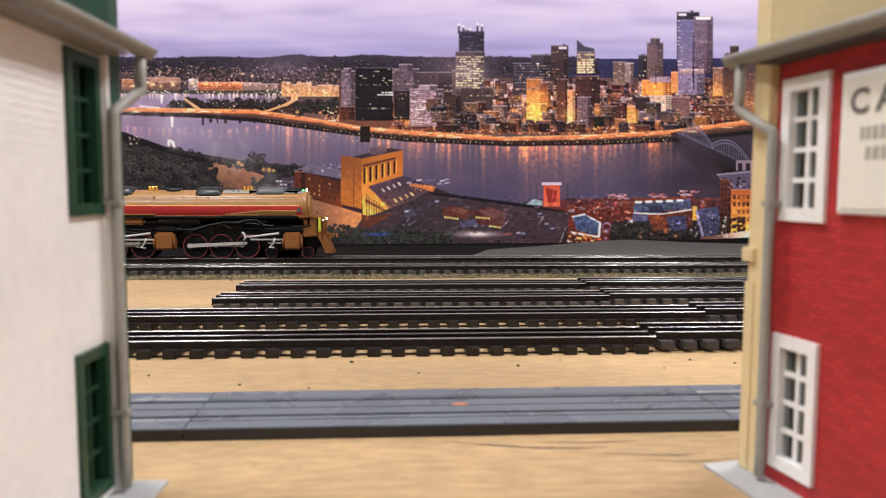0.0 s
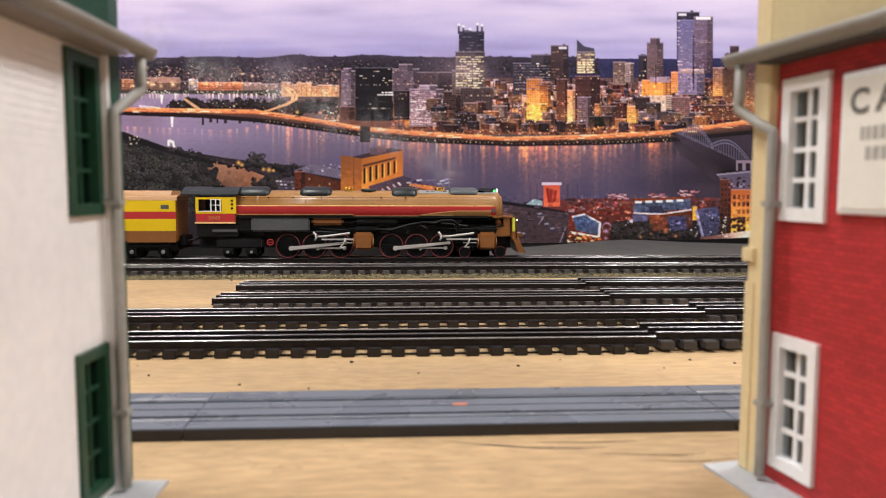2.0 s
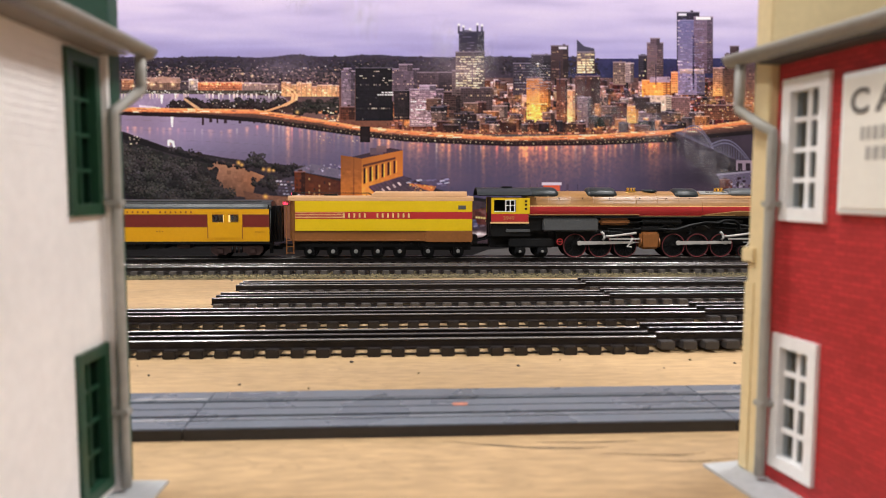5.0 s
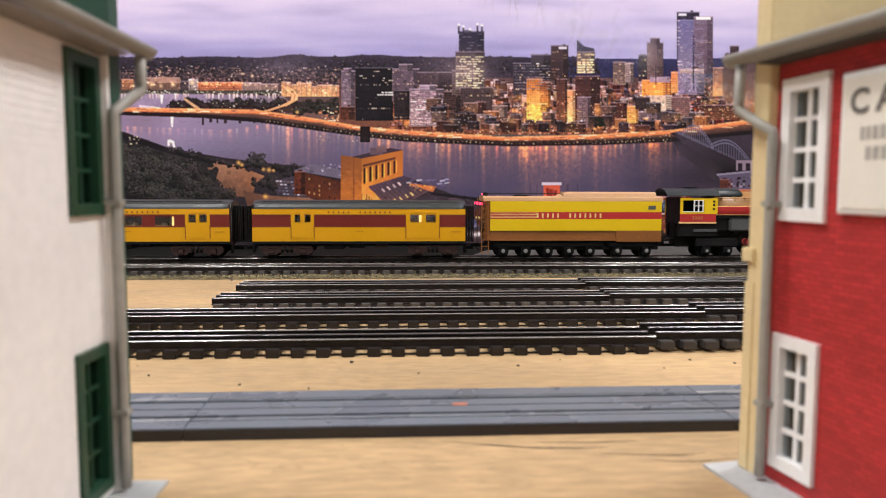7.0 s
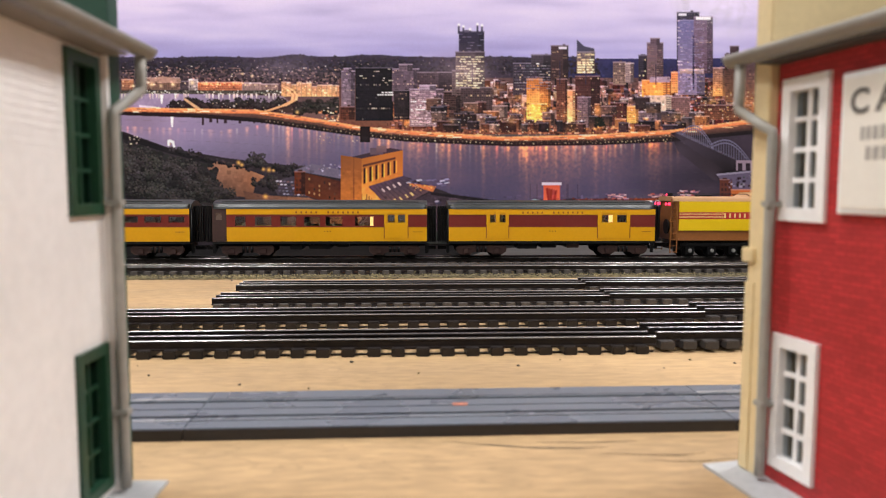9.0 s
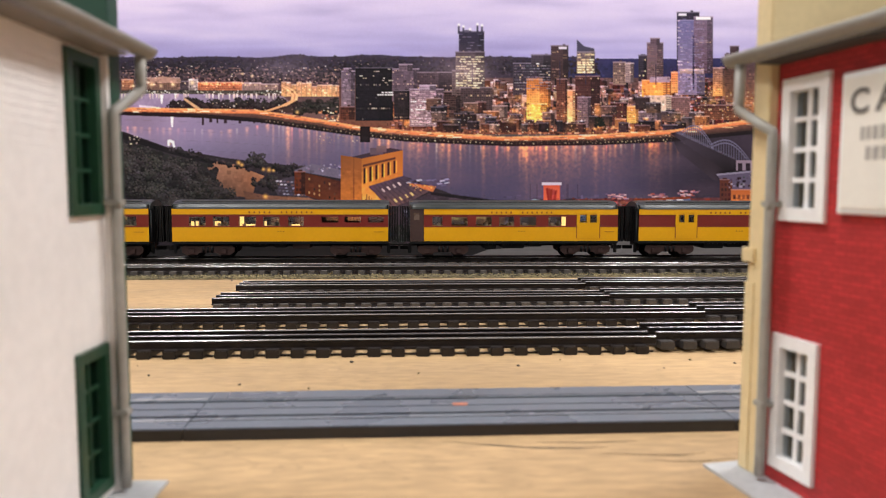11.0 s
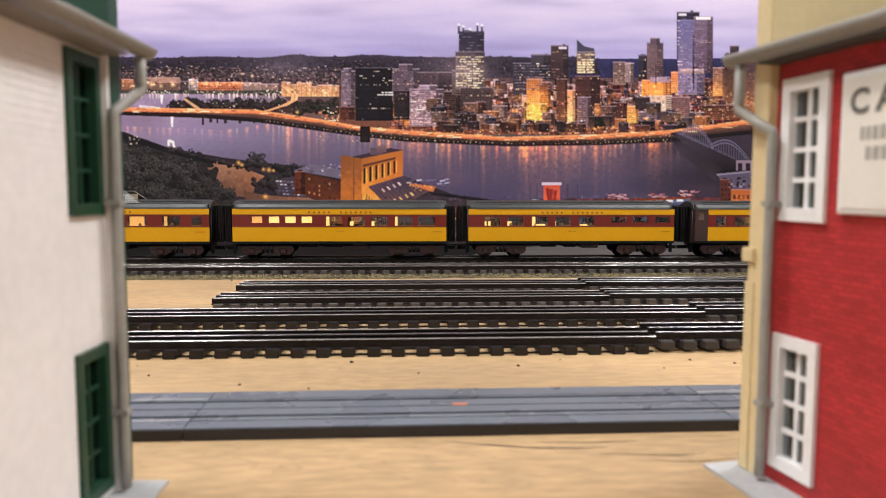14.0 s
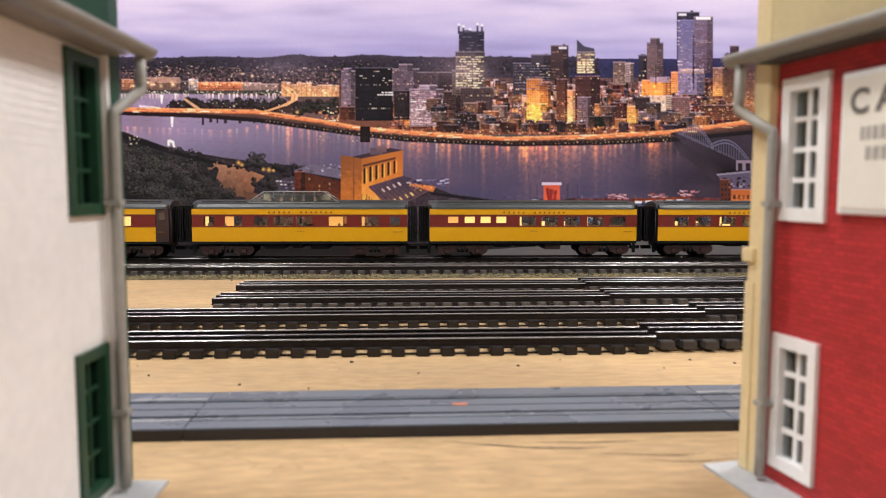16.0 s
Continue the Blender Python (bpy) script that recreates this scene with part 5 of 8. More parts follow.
    pr.poly(((646, 352), (690, 376), (690, 379), (646, 357)), (120, 76, 54))
    for k in range(26):
        u, v = 716 + 70 * rnd.random(), 316 + 12 * rnd.random()
        pr.poly(((u, v), (u + 9, v - 1.5), (u + 12, v + 1), (u + 3, v + 2.6)), jit(rnd.choice([(150, 144, 176), (110, 100, 132), (190, 184, 204), (90, 78, 100)]), rnd, 12))
    pr.poly(((720, 324), (772, 330), (766, 340), (740, 332)), (206, 124, 72))
    lights(pr, rnd, 724, 768, 326, 336, 24, [(250, 176, 100), (200, 120, 74), (120, 84, 80)], (1, 2.6))
    # the dark parking deck
    pr.poly(((640, 388), (762, 342), (1010, 376), (994, 440), (600, 446)), ((86, 66, 74), (80, 64, 76), (84, 66, 74), (88, 66, 72), (72, 60, 66)))
    pr.poly(((762, 340), (1010, 372), (1010, 378), (762, 345)), (44, 36, 44))
    pr.poly(((640, 380), (660, 384), (700, 376), (655, 402), (640, 404)), (120, 66, 46))
    clump(pr, rnd, 580, 800, lambda u: 404 + 6 * math.sin(u * 0.05), 440, 800, 5, (66, 68, 62), 13)
    for a, b, c, d in ((905, 385, 884, 406), (998, 402, 1004, 404), (952, 398, 964, 380), (1000, 404, 990, 430), (964, 402, 1002, 406), (724, 386, 712, 400), (736, 390, 718, 402), (806, 408, 842, 404), (890, 372, 1000, 384)):
        pr.poly(((a, b), (a + 1.6, b), (c + 1.6, d), (c, d)), (150, 136, 156))
    for _ in range(70):
        u, v = rnd.uniform(700, 1000), rnd.uniform(352, 424)
        if v > 346 + (u - 762) * 0.13:
            pr.rect(u, u + rnd.uniform(6, 30), v, v + rnd.uniform(1, 4), jit((78, 62, 72), rnd, 10))
    for k in range(26):
        u, v = rnd.uniform(690, 1000), rnd.uniform(366, 420)
        pr.poly(((u, v), (u + rnd.uniform(4, 16), v - rnd.uniform(-2, 6)), (u + rnd.uniform(4, 14), v + 1.2), (u, v + 1.1)), jit((116, 96, 110), rnd, 16))
    pr.poly(((782, 368), (810, 364), (838, 374), (826, 388), (784, 384)), (116, 62, 56))
    for k in range(6):
        pr.rect(786 + k * 4.4, 789 + k * 4.4, 383 + k * 0.6, 386 + k * 0.6, (246, 206, 120))
    pr.poly(((836, 372), (870, 366), (898, 378), (888, 402), (838, 396)), ((110, 58, 54), (118, 64, 58), (124, 84, 84), (110, 66, 62), (96, 46, 44)))
    for k in range(6):
        pr.rect(842 + k * 4.4, 845 + k * 4.4, 383.5 + k * 0.4, 386.5 + k * 0.4, (246, 210, 130))
    for k in range(5):
        pr.rect(866 + k * 4.4, 869 + k * 4.4, 399 + k * 0.6, 402 + k * 0.6, (246, 206, 120))
    pr.poly(((814, 392), (842, 388), (846, 400), (816, 402)), (92, 90, 122))
    pr.poly(((712, 372), (728, 369), (738, 382), (718, 386)), (92, 84, 108))
    for u, v in ((714, 374), (962, 396), (972, 404), (912, 412), (920, 413), (950, 378), (836, 400), (768, 356)):
        pr.poly(((u, v), (u + 9, v - 2), (u + 13, v + 2), (u + 12, v + 5), (u + 3, v + 6)), jit((84, 76, 98), rnd, 8))
        pr.poly(((u + 1, v), (u + 8, v - 1.6), (u + 10, v + 1), (u + 3, v + 2.6)), jit((150, 142, 162), rnd, 14))
    pr.poly(((792, 372), (812, 367), (832, 374), (820, 380)), (140, 84, 72))
    pr.poly(((846, 374), (872, 369), (892, 378), (874, 388)), (128, 82, 80))
    for u, w, c in ((668, 38, (60, 96, 190)), (845, 62, (240, 226, 226)), (896, 16, (200, 96, 76))):
        pr.glow(u, 415, w, c, (80, 68, 74), 0.15, 14)
    # quay, boats and the tall coral sign
    pr.poly(((925, 360), (1010, 352), (1280, 350), (1280, 376), (1010, 376)), ((96, 84, 110), (110, 62, 66), (112, 66, 72), (96, 50, 50), (124, 50, 44)))
    for u, v in ((936, 358), (952, 354), (1010, 352)):
        pr.poly(((u - 10, v), (u + 10, v - 1), (u + 7, v + 4), (u - 7, v + 4)), (60, 46, 54))
    pr.poly(((930, 362), (946, 352), (960, 356), (960, 364)), (150, 170, 180))
    lights(pr, rnd, 1000, 1250, 350, 374, 150, [(124, 58, 52), (108, 48, 46), (140, 72, 60), (84, 52, 62), (150, 116, 120)], (1.6, 6))
    for u in (938, 950, 1005, 1003, 1022):
        pr.rect(u, u + 0.8, 326, 356, (70, 54, 72))
    pr.rect(962, 991, 325, 366, (206, 92, 70), (232, 110, 74))
    pr.rect(959, 994, 323, 328, (210, 196, 214))
    for k in range(5):
        pr.poly(((966 + k * 4, 334 + k), (970 + k * 4, 332 + k), (976 + k * 2, 356), (970 + k * 2, 360)), jit((160, 60, 50), rnd, 20))
    for u, v in ((1090, 348), (1160, 347), (1218, 342)):
        for _ in range(26):
            a, b = u + rnd.uniform(-20, 20), v + rnd.uniform(-5, 5)
            pr.rect(a, a + rnd.uniform(3, 9), b, b + rnd.uniform(1, 2.4), jit(rnd.choice([(206, 150, 150), (230, 200, 206), (150, 110, 140), (190, 100, 90)]), rnd, 16))
    # roofs of the shopping quay
    pr.poly(((1008, 380), (1110, 362), (1120, 380), (1120, 440), (1000, 440)), ((128, 52, 42), (136, 58, 46), (110, 50, 44), (70, 44, 46), (110, 56, 44)))
    lights(pr, rnd, 1006, 1120, 362, 392, 70, [(150, 60, 50), (110, 46, 44), (150, 100, 106), (196, 120, 90)], (1.2, 4))
    pr.poly(((1014, 384), (1034, 380), (1062, 396), (1058, 416), (1020, 408)), ((86, 104, 142), (78, 96, 134), (92, 108, 146), (70, 82, 118), (78, 94, 130)))
    pr.poly(((1012, 410), (1058, 418), (1058, 421), (1012, 414)), (246, 222, 206))
    lights(pr, rnd, 1004, 1060, 412, 432, 44, [(226, 130, 70), (150, 74, 56), (250, 190, 120), (70, 50, 52)], (1.2, 4))
    pr.poly(((1012, 383), (1034, 378), (1064, 394), (1064, 397), (1034, 381), (1013, 386)), (206, 204, 220))
    pr.poly(((1060, 396), (1064, 396), (1062, 420), (1058, 420)), (214, 206, 214))
    pr.poly(((1020, 392), (1044, 396), (1040, 404), (1022, 402)), (74, 86, 130))
    for a in range(13):
        q = math.pi * a / 12
        pr.glow(1074 - 8 * math.cos(q), 404 - 9 * math.sin(q), 2.4, (150, 140, 190))
    pr.glow(1073, 409, 9, (206, 176, 222), None, 0.8)
    pr.glow(1072, 422, 6, (190, 150, 190), None, 0.8)
    pr.poly(((1084, 404), (1120, 388), (1120, 394), (1088, 412)), (180, 180, 210))
    clump(pr, rnd, 1085, 1240, 392, 434, 500, 4.6, (56, 48, 48), 8)
    pr.poly(((1118, 372), (1122, 352), (1222, 348), (1226, 374), (1174, 378), (1170, 386), (1120, 392)), (136, 66, 52))
    pr.poly(((1121, 368), (1124, 358), (1222, 352), (1224, 370), (1172, 374), (1168, 380), (1140, 376), (1122, 376)), ((92, 104, 136), (86, 100, 132), (92, 104, 136), (78, 88, 122), (84, 94, 126), (90, 100, 132), (70, 78, 112), (84, 96, 130)))
    pr.poly(((1148, 366), (1172, 364), (1176, 376), (1152, 378)), (58, 60, 88))
    for k in range(5):
        pr.rect(1124 + k * 18.4, 1136 + k * 18.4, 356 - k * 0.7, 360 - k * 0.7, (244, 246, 252))
    pr.band([1121, 1140, 1172, 1224], [376, 377, 378, 370], [378.5, 379.5, 380.5, 372.5], (216, 206, 214), (216, 206, 214))
    pr.poly(((1120, 378), (1148, 380), (1146, 392), (1120, 392)), (96, 92, 128))
    pr.poly(((1150, 382), (1226, 374), (1226, 404), (1150, 410)), ((150, 76, 52), (120, 62, 46), (96, 56, 50), (130, 70, 50)))
    pr.poly(((1180, 384), (1214, 382), (1216, 406), (1186, 410)), (82, 78, 116))
    lights(pr, rnd, 1182, 1236, 384, 410, 24, [(150, 144, 184), (110, 104, 146), (206, 200, 220), (60, 54, 80)], (1.2, 3))
    crowns(pr, rnd, [(rnd.uniform(1086, 1150), rnd.uniform(398, 424)) for _ in range(44)], 8, (56, 48, 46))
    crowns(pr, rnd, [(rnd.uniform(1150, 1270), rnd.uniform(412, 426)) for _ in range(40)], 6, (60, 50, 48))
    for u, v, r in ((1178, 410, 7), (1164, 384, 6), (1134, 420, 5), (1196, 418, 5), (1152, 414, 4)):
        pr.glow(u, v, r, (246, 150, 84), None, 1.0, 10, 0.8)
    pr.glow(1262, 382, 12, (214, 222, 226), None, 0.7, 10, 0.8)
    pr.poly(((1228, 372), (1270, 366), (1284, 412), (1240, 420)), ((92, 90, 130), (86, 84, 122), (74, 70, 100), (80, 76, 108)))
    pr.rect(1226, 1234, 366, 390, (246, 166, 70))
    lights(pr, rnd, 1230, 1290, 378, 420, 16, [(200, 190, 220), (130, 120, 160), (255, 236, 210)], (0.8, 2.0))
    pr.poly(((1230, 372), (1234, 371), (1246, 418), (1242, 419)), (150, 146, 176))
    pr.rect(637, 655, 224, 252, (44, 30, 34), (38, 28, 34))
    # the arched truss bridge
    pr.poly(((1186, 236), (1204, 232), (1335, 296), (1335, 312), (1290, 308)), ((52, 38, 46), (84, 74, 92), (98, 88, 108), (52, 40, 48), (34, 26, 32)))
    pr.poly(((1188, 240), (1290, 306), (1300, 330), (1262, 318), (1200, 268)), ((38, 28, 34), (36, 27, 33), (48, 38, 44), (70, 58, 70), (74, 62, 76)))
    for k in range(40):
        f = k / 40
        pr.poly(((1196 + 136 * f, 235 + 62 * f), (1206 + 130 * f, 234 + 62 * f), (1207 + 130 * f, 235.2 + 62 * f), (1197 + 136 * f, 236.2 + 62 * f)), jit((96, 88, 108), rnd, 18))
    for a, b, h in ((1206, 1262, 22), (1258, 1330, 22)):
        for off in (0, 9):
            n = 16
            arch = [(a + (b - a) * k / n, 238 + (a + (b - a) * k / n - 1206) * 0.44 - off * 0.6 - h * math.sin(math.pi * k / n)) for k in range(n + 1)]
            for (p, q), (r, s) in zip(arch, arch[1:]):
                pr.poly(((p, q), (r, s), (r, s + 2), (p, q + 2)), (124, 120, 148))
                pr.poly(((p, q), (p + 0.9, q), (p + 0.9, 240 + (p - 1206) * 0.44), (p, 240 + (p - 1206) * 0.44)), (104, 98, 122))
    pr.rect(1303, 1333, 284, 302, (150, 130, 146))
    for u in (1306, 1320):
        pr.rect(u, u + 8, 289, 302, (56, 44, 54))
    # lit block beside the bridge
    pr.poly(((1268, 308), (1345, 302), (1345, 336), (1290, 340)), (104, 92, 116))
    tower(pr, rnd, 1274, 1296, 318, 420, (104, 54, 44), (96, 56, 48), 0.03, 6, 9)
    tower(pr, rnd, 1294, 1400, 336, 420, (190, 104, 56), (255, 190, 84), 0.35, 8, 13, (255, 220, 120), 0.5)
    lights(pr, rnd, 1285, 1340, 310, 332, 34, [(96, 84, 104), (60, 48, 60), (150, 136, 156)], (1.5, 5))
    pr.poly(((1268, 308), (1345, 301), (1345, 304), (1269, 311)), (150, 140, 160))
    clump(pr, rnd, 1272, 1318, 386, 424, 140, 4, (66, 50, 42), 12)
    pr.poly(((1240, 420), (1345, 406), (1345, 420), (1240, 426)), ((150, 100, 90), (255, 244, 230), (255, 220, 196), (120, 80, 76)))
    for k in range(10):
        pr.poly(((690 - k * 0.0 + k * 7, 372 - k * 3.6), (691 + k * 7, 371.6 - k * 3.6), (654 + k * 6.4, 330 - k * 1.9), (653 + k * 6.4, 330 - k * 1.9)), (74, 60, 76))
    pr.mottle(rnd, 640, 1345, 345, 434, 1500, 9.0, 0.09)
    pr.mottle(rnd, 1000, 1290, 350, 434, 500, 7.0, 0.14)
    pr.mottle(rnd, 372, 640, 286, 400, 400, 8.0, 0.05)
    pr.mottle(rnd, 215, 640, 118, 166, 700, 5.0, 0.14)
    for u, v, w, h in ((1000, 408, 18, 30), (1276, 380, 10, 40)):
        lights(pr, rnd, u, u + w, v, v + h, 14, [(230, 250, 240), (200, 220, 210)], (0.8, 2.2))


def build_mural():
    mural = thing("mural", "large printed wall mural of a river city at dusk", "mural", at=MURAL_AT)
    box_part("backing_board", (-0.95, 1.28, 0.0005, 0.012, 0.0, 0.66), MURAL_BACK, mural)
    rnd = random.Random(21)
    pr = Print()
    paint_sky(pr)
    for brush in (paint_hills, paint_far_bank, paint_city, paint_river, paint_near_bank):
        brush(pr, rnd)
    pr.glow(810, 122, 120, (176, 150, 160), None, 0.4, 10, 0.5)
    pr.glow(500, 118, 120, (150, 132, 150), None, 0.3, 10, 0.55)
    pr.develop()
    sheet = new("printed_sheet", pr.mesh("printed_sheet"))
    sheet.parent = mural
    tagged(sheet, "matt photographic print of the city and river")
    bm = bmesh.new()
    us = [-180 + 40 * k for k in range(49)]
    edge = ((-180, 440), (600, 437.5), (780, 436), (900, 434), (1000, 429), (1150, 427), (1240, 424), (1340, 420), (1760, 414))
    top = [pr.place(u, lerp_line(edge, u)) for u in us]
    ring = [[(a, -0.0035, max(z, 0.004)), (a, -0.0010, max(z, 0.004)), (a, -0.0010, 0.0), (a, -0.0035, 0.0)] for a, _, z in top]
    bm_loft(bm, ring)
    part("bottom_border", bm, BLACK_FELT, mural, "black felt border along the foot")


build_mural()


def back_boards():
    bm = bmesh.new()
    ring = ((-3.0, 0.972), (2.4, 0.972), (2.4, 1.536), (-0.94, 1.336), (-3.0, 1.336))
    bm_loft(bm, [[(x, y, z) for x, y in ring] for z in (0.0001, 0.0012)])
    tagged(part("felt_mat", bm, BLACK_FELT), "black felt mat under the rear track up to the mural", "mat")
    bm = bmesh.new()
    back = ((0.12, 1.16, 0.0034), (0.16, 1.27, 0.0034), (0.25, 1.335, 0.0034), (0.33, 1.385, 0.0050), (0.40, 1.402, 0.0090), (0.455, 1.405, 0.0115), (0.51, 1.408, 0.0092), (0.57, 1.408, 0.0060), (0.70, 1.385, 0.0036), (1.4, 1.385, 0.0034))
    bm_loft(bm, [[(x, 1.115, 0.0014), (x, 1.115, 0.0034), (x, y * 0.4 + 0.669, 0.0034), (x, y, z), (x, y, 0.0014)] for x, y, z in back])
    tagged(part("roadbed_board", bm, ROADBED), "bare grey roadbed board behind the train track", "board")


back_boards()


# ---- the train ----
TRACK_Y = 1.060
SPEED = 0.1395
BRONZE = mat("bronze_boiler_paint", (0.31, 0.155, 0.052), 0.34, vary=0.12, grain=260, bump=0.05)
BROWN = mat("tan_brown_paint", (0.235, 0.085, 0.020), 0.42, vary=0.12)
TAN = mat("tan_roof_paint", (0.47, 0.265, 0.125), 0.4, vary=0.08)
L_RED = mat("red_stripe_paint", (0.42, 0.022, 0.024), 0.4, vary=0.06)
T_YELLOW = mat("lemon_yellow_paint", (0.70, 0.47, 0.004), 0.38, vary=0.04)
C_YELLOW = mat("armour_yellow_paint", (0.66, 0.32, 0.001), 0.38, vary=0.04)
MAROON = mat("maroon_band_paint", (0.15, 0.014, 0.010), 0.4, vary=0.08)
CAR_GREY = mat("dark_grey_roof_paint", (0.021, 0.0245, 0.0235), 0.42, vary=0.15)
DARK_GREY = mat("grey_graphite_paint", (0.07, 0.073, 0.076), 0.5, vary=0.15)
TARP = mat("slate_green_dome_paint", (0.014, 0.018, 0.019), 0.4, vary=0.2, spec=0.4)
SILVER = mat("silver_smokebox_paint", (0.26, 0.255, 0.24), 0.45, 0.2, vary=0.15)
BLACK = mat("black_running_gear", (0.006, 0.006, 0.0065), 0.5, vary=0.25, spec=0.22)
TRUCK_BROWN = mat("brown_black_truck_frame", (0.040, 0.017, 0.014), 0.55, vary=0.25)
ROD = mat("dull_nickel_rod", (0.46, 0.43, 0.40), 0.5, 0.2, vary=0.1)
RED_RIM = mat("dull_red_wheel_rim", (0.24, 0.045, 0.05), 0.5, vary=0.1)
GOLD = mat("brass_fitting", (0.75, 0.48, 0.12), 0.3, 1.0, vary=0.1)
PINSTRIPE = mat("gold_pinstripe", (0.80, 0.52, 0.22), 0.4)
CREAM_INK = mat("gold_lettering", (0.72, 0.50, 0.20), 0.5)
FADED_INK = mat("faded_bronze_lettering", (0.50, 0.20, 0.07), 0.5)
RED_INK = mat("dark_red_lettering", (0.27, 0.095, 0.012), 0.5)
# Bulkheads glow by themselves; their emission stands for the cars' interior lamps.
GLOW_WARM = mat("glowing_bulkhead", (1.0, 0.50, 0.13), 0.5, emit=1.3, bump=0, vary=0.0)
GLOW_HOT = mat("bright_glowing_bulkhead", (1.0, 0.66, 0.22), 0.5, emit=1.9, bump=0, vary=0.0)
HEADLAMP = mat("headlamp_lens", (0.95, 1.0, 0.80), 0.3, emit=2.6, bump=0, vary=0.0)
MARKER_GREEN = mat("green_marker_lens", (0.1, 0.9, 0.25), 0.3, emit=1.6, bump=0, vary=0.0)
MARKER_RED = mat("red_marker_lens", (1.0, 0.05, 0.12), 0.3, emit=2.2, bump=0, vary=0.0)
CAR_GLASS = glass_mat("car_window_glass", (0.86, 0.85, 0.84), 0.08)
DOOR_PANE = mat("dim_door_pane", (0.11, 0.075, 0.06), 0.25)
CAR_INSIDE = mat("dim_car_interior", (0.36, 0.24, 0.19), 0.8)
BRICK_RED_SEAT = mat("worn_seat", (0.45, 0.30, 0.18), 0.8)
LIME = mat("yellow_green_flag", (0.55, 0.60, 0.05), 0.5)

spinning = []     # wheelsets: (object, centre, radius, phase)
side_rods = []    # coupling rods: (object, base, crank, radius, phase)
main_rods = []    # main rods: (object, wheel centre, crank, cross-head height, rod length, radius, phase)


def wheelset(parent, x, zc, r, name="wheelset", rim=None, spokes=0, tread=0.005, gauge=0.0165, phase=0.0, axle=0.0016):
    w = part(name, bmesh.new(), BLACK, parent)
    w.matrix_basis = pose(x, 0, zc)
    bm = bmesh.new()
    bm_cyl(bm, (0, -gauge - 0.004, 0), (0, gauge + 0.004, 0), axle, seg=10)
    part("axle", bm, BLACK, w)
    for s in (-1, 1):
        bm = bmesh.new()
        if spokes:
            n = 32
            for ra, rb, ya, yb in ((r * 0.86, r, gauge - tread * 0.5, gauge + tread * 0.5), (r * 0.9, r * 1.06, gauge - tread * 0.5 - 0.001, gauge - tread * 0.5)):
                prof = [[(rr * math.cos(2 * math.pi * k / n), s * y, rr * math.sin(2 * math.pi * k / n)) for rr, y in ((ra, ya), (rb, ya), (rb, yb), (ra, yb))] for k in range(n + 1)]
                bm_loft(bm, prof, caps=False)
            bm_cyl(bm, (0, s * (gauge - 0.0015), 0), (0, s * (gauge + 0.0022), 0), r * 0.26, seg=14)
            for k in range(spokes):
                m = Matrix.Rotation(2 * math.pi * k / spokes, 4, "Y")
                bm_box(bm, -0.0008, 0.0008, s * gauge - 0.001, s * gauge + 0.001, r * 0.2, r * 0.9, m=m)
            bm_cyl(bm, (0, s * (gauge - 0.001), 0), (0, s * (gauge - 0.0004), 0), r * 0.88, seg=24)
            m = Matrix.Rotation(math.pi, 4, "Y")
            bm_box(bm, -r * 0.45, r * 0.45, s * gauge - 0.0012, s * gauge + 0.0012, r * 0.5, r * 0.86, m=m)
        else:
            bm_cyl(bm, (0, s * (gauge - tread * 0.5), 0), (0, s * (gauge + tread * 0.5), 0), r, seg=24)
            bm_cyl(bm, (0, s * (gauge - tread * 0.5 - 0.001), 0), (0, s * (gauge - tread * 0.5), 0), r * 1.08, seg=24)
            bm_box(bm, -r * 0.7, r * 0.7, s * (gauge + tread * 0.5) - 0.0004, s * (gauge + tread * 0.5) + 0.0004, -0.0008, 0.0008)
        part("wheel", bm, BLACK, w)
        if rim is not None:
            bm = bmesh.new()
            n = 36
            y = gauge + tread * 0.5 + 0.0002
            prof = [[(rr * math.cos(2 * math.pi * k / n), s * yy, rr * math.sin(2 * math.pi * k / n)) for rr, yy in ((r * 0.93, y), (r * 1.0, y), (r * 1.0, y + 0.0004), (r * 0.93, y + 0.0004))] for k in range(n + 1)]
            bm_loft(bm, prof, caps=False)
            part("rim", bm, rim, w, "dull red painted rim")
    spinning.append((w, Vector((x, 0, zc)), r, phase))
    return w


def letter_bars(parent, x0, x1, z0, z1, y, material, words=(5, 7), mirrored=False):
    """Lettering shown as one plain bar for each character."""
    total = sum(words) + 1.4 * (len(words) - 1)
    step = (x1 - x0) / total
    x = x0
    for n in words:
        for _ in range(n):
            box_part("letter_bar", (x + step * 0.28, x + step * 0.62, y - 0.00015, y + 0.00015, z0, z1), material, parent)
            x += step
        x += step * 1.4


def text_part(parent, body, size, material, at):
    cu = bpy.data.curves.new("lettering", "FONT")
    cu.body, cu.size, cu.extrude, cu.align_x = body, size, 0.0001, "CENTER"
    tmp = bpy.data.objects.new("lettering", cu)
    me = bpy.data.meshes.new_from_object(tmp)
    bpy.data.objects.remove(tmp)
    me.materials.clear()
    me.materials.append(material)
    ob = new("lettering", me)
    ob.parent = parent
    ob.matrix_basis = Matrix.Translation(at) @ Euler((radians(90), 0, 0)).to_matrix().to_4x4()
    return ob


def round_section(r, zc, n=28, squash=1.0, a0=0.0, a1=2 * math.pi):
    return [(r * math.sin(a0 + (a1 - a0) * k / n), zc + squash * r * math.cos(a0 + (a1 - a0) * k / n)) for k in range(n + (0 if a1 - a0 > 6.28 else 1))]


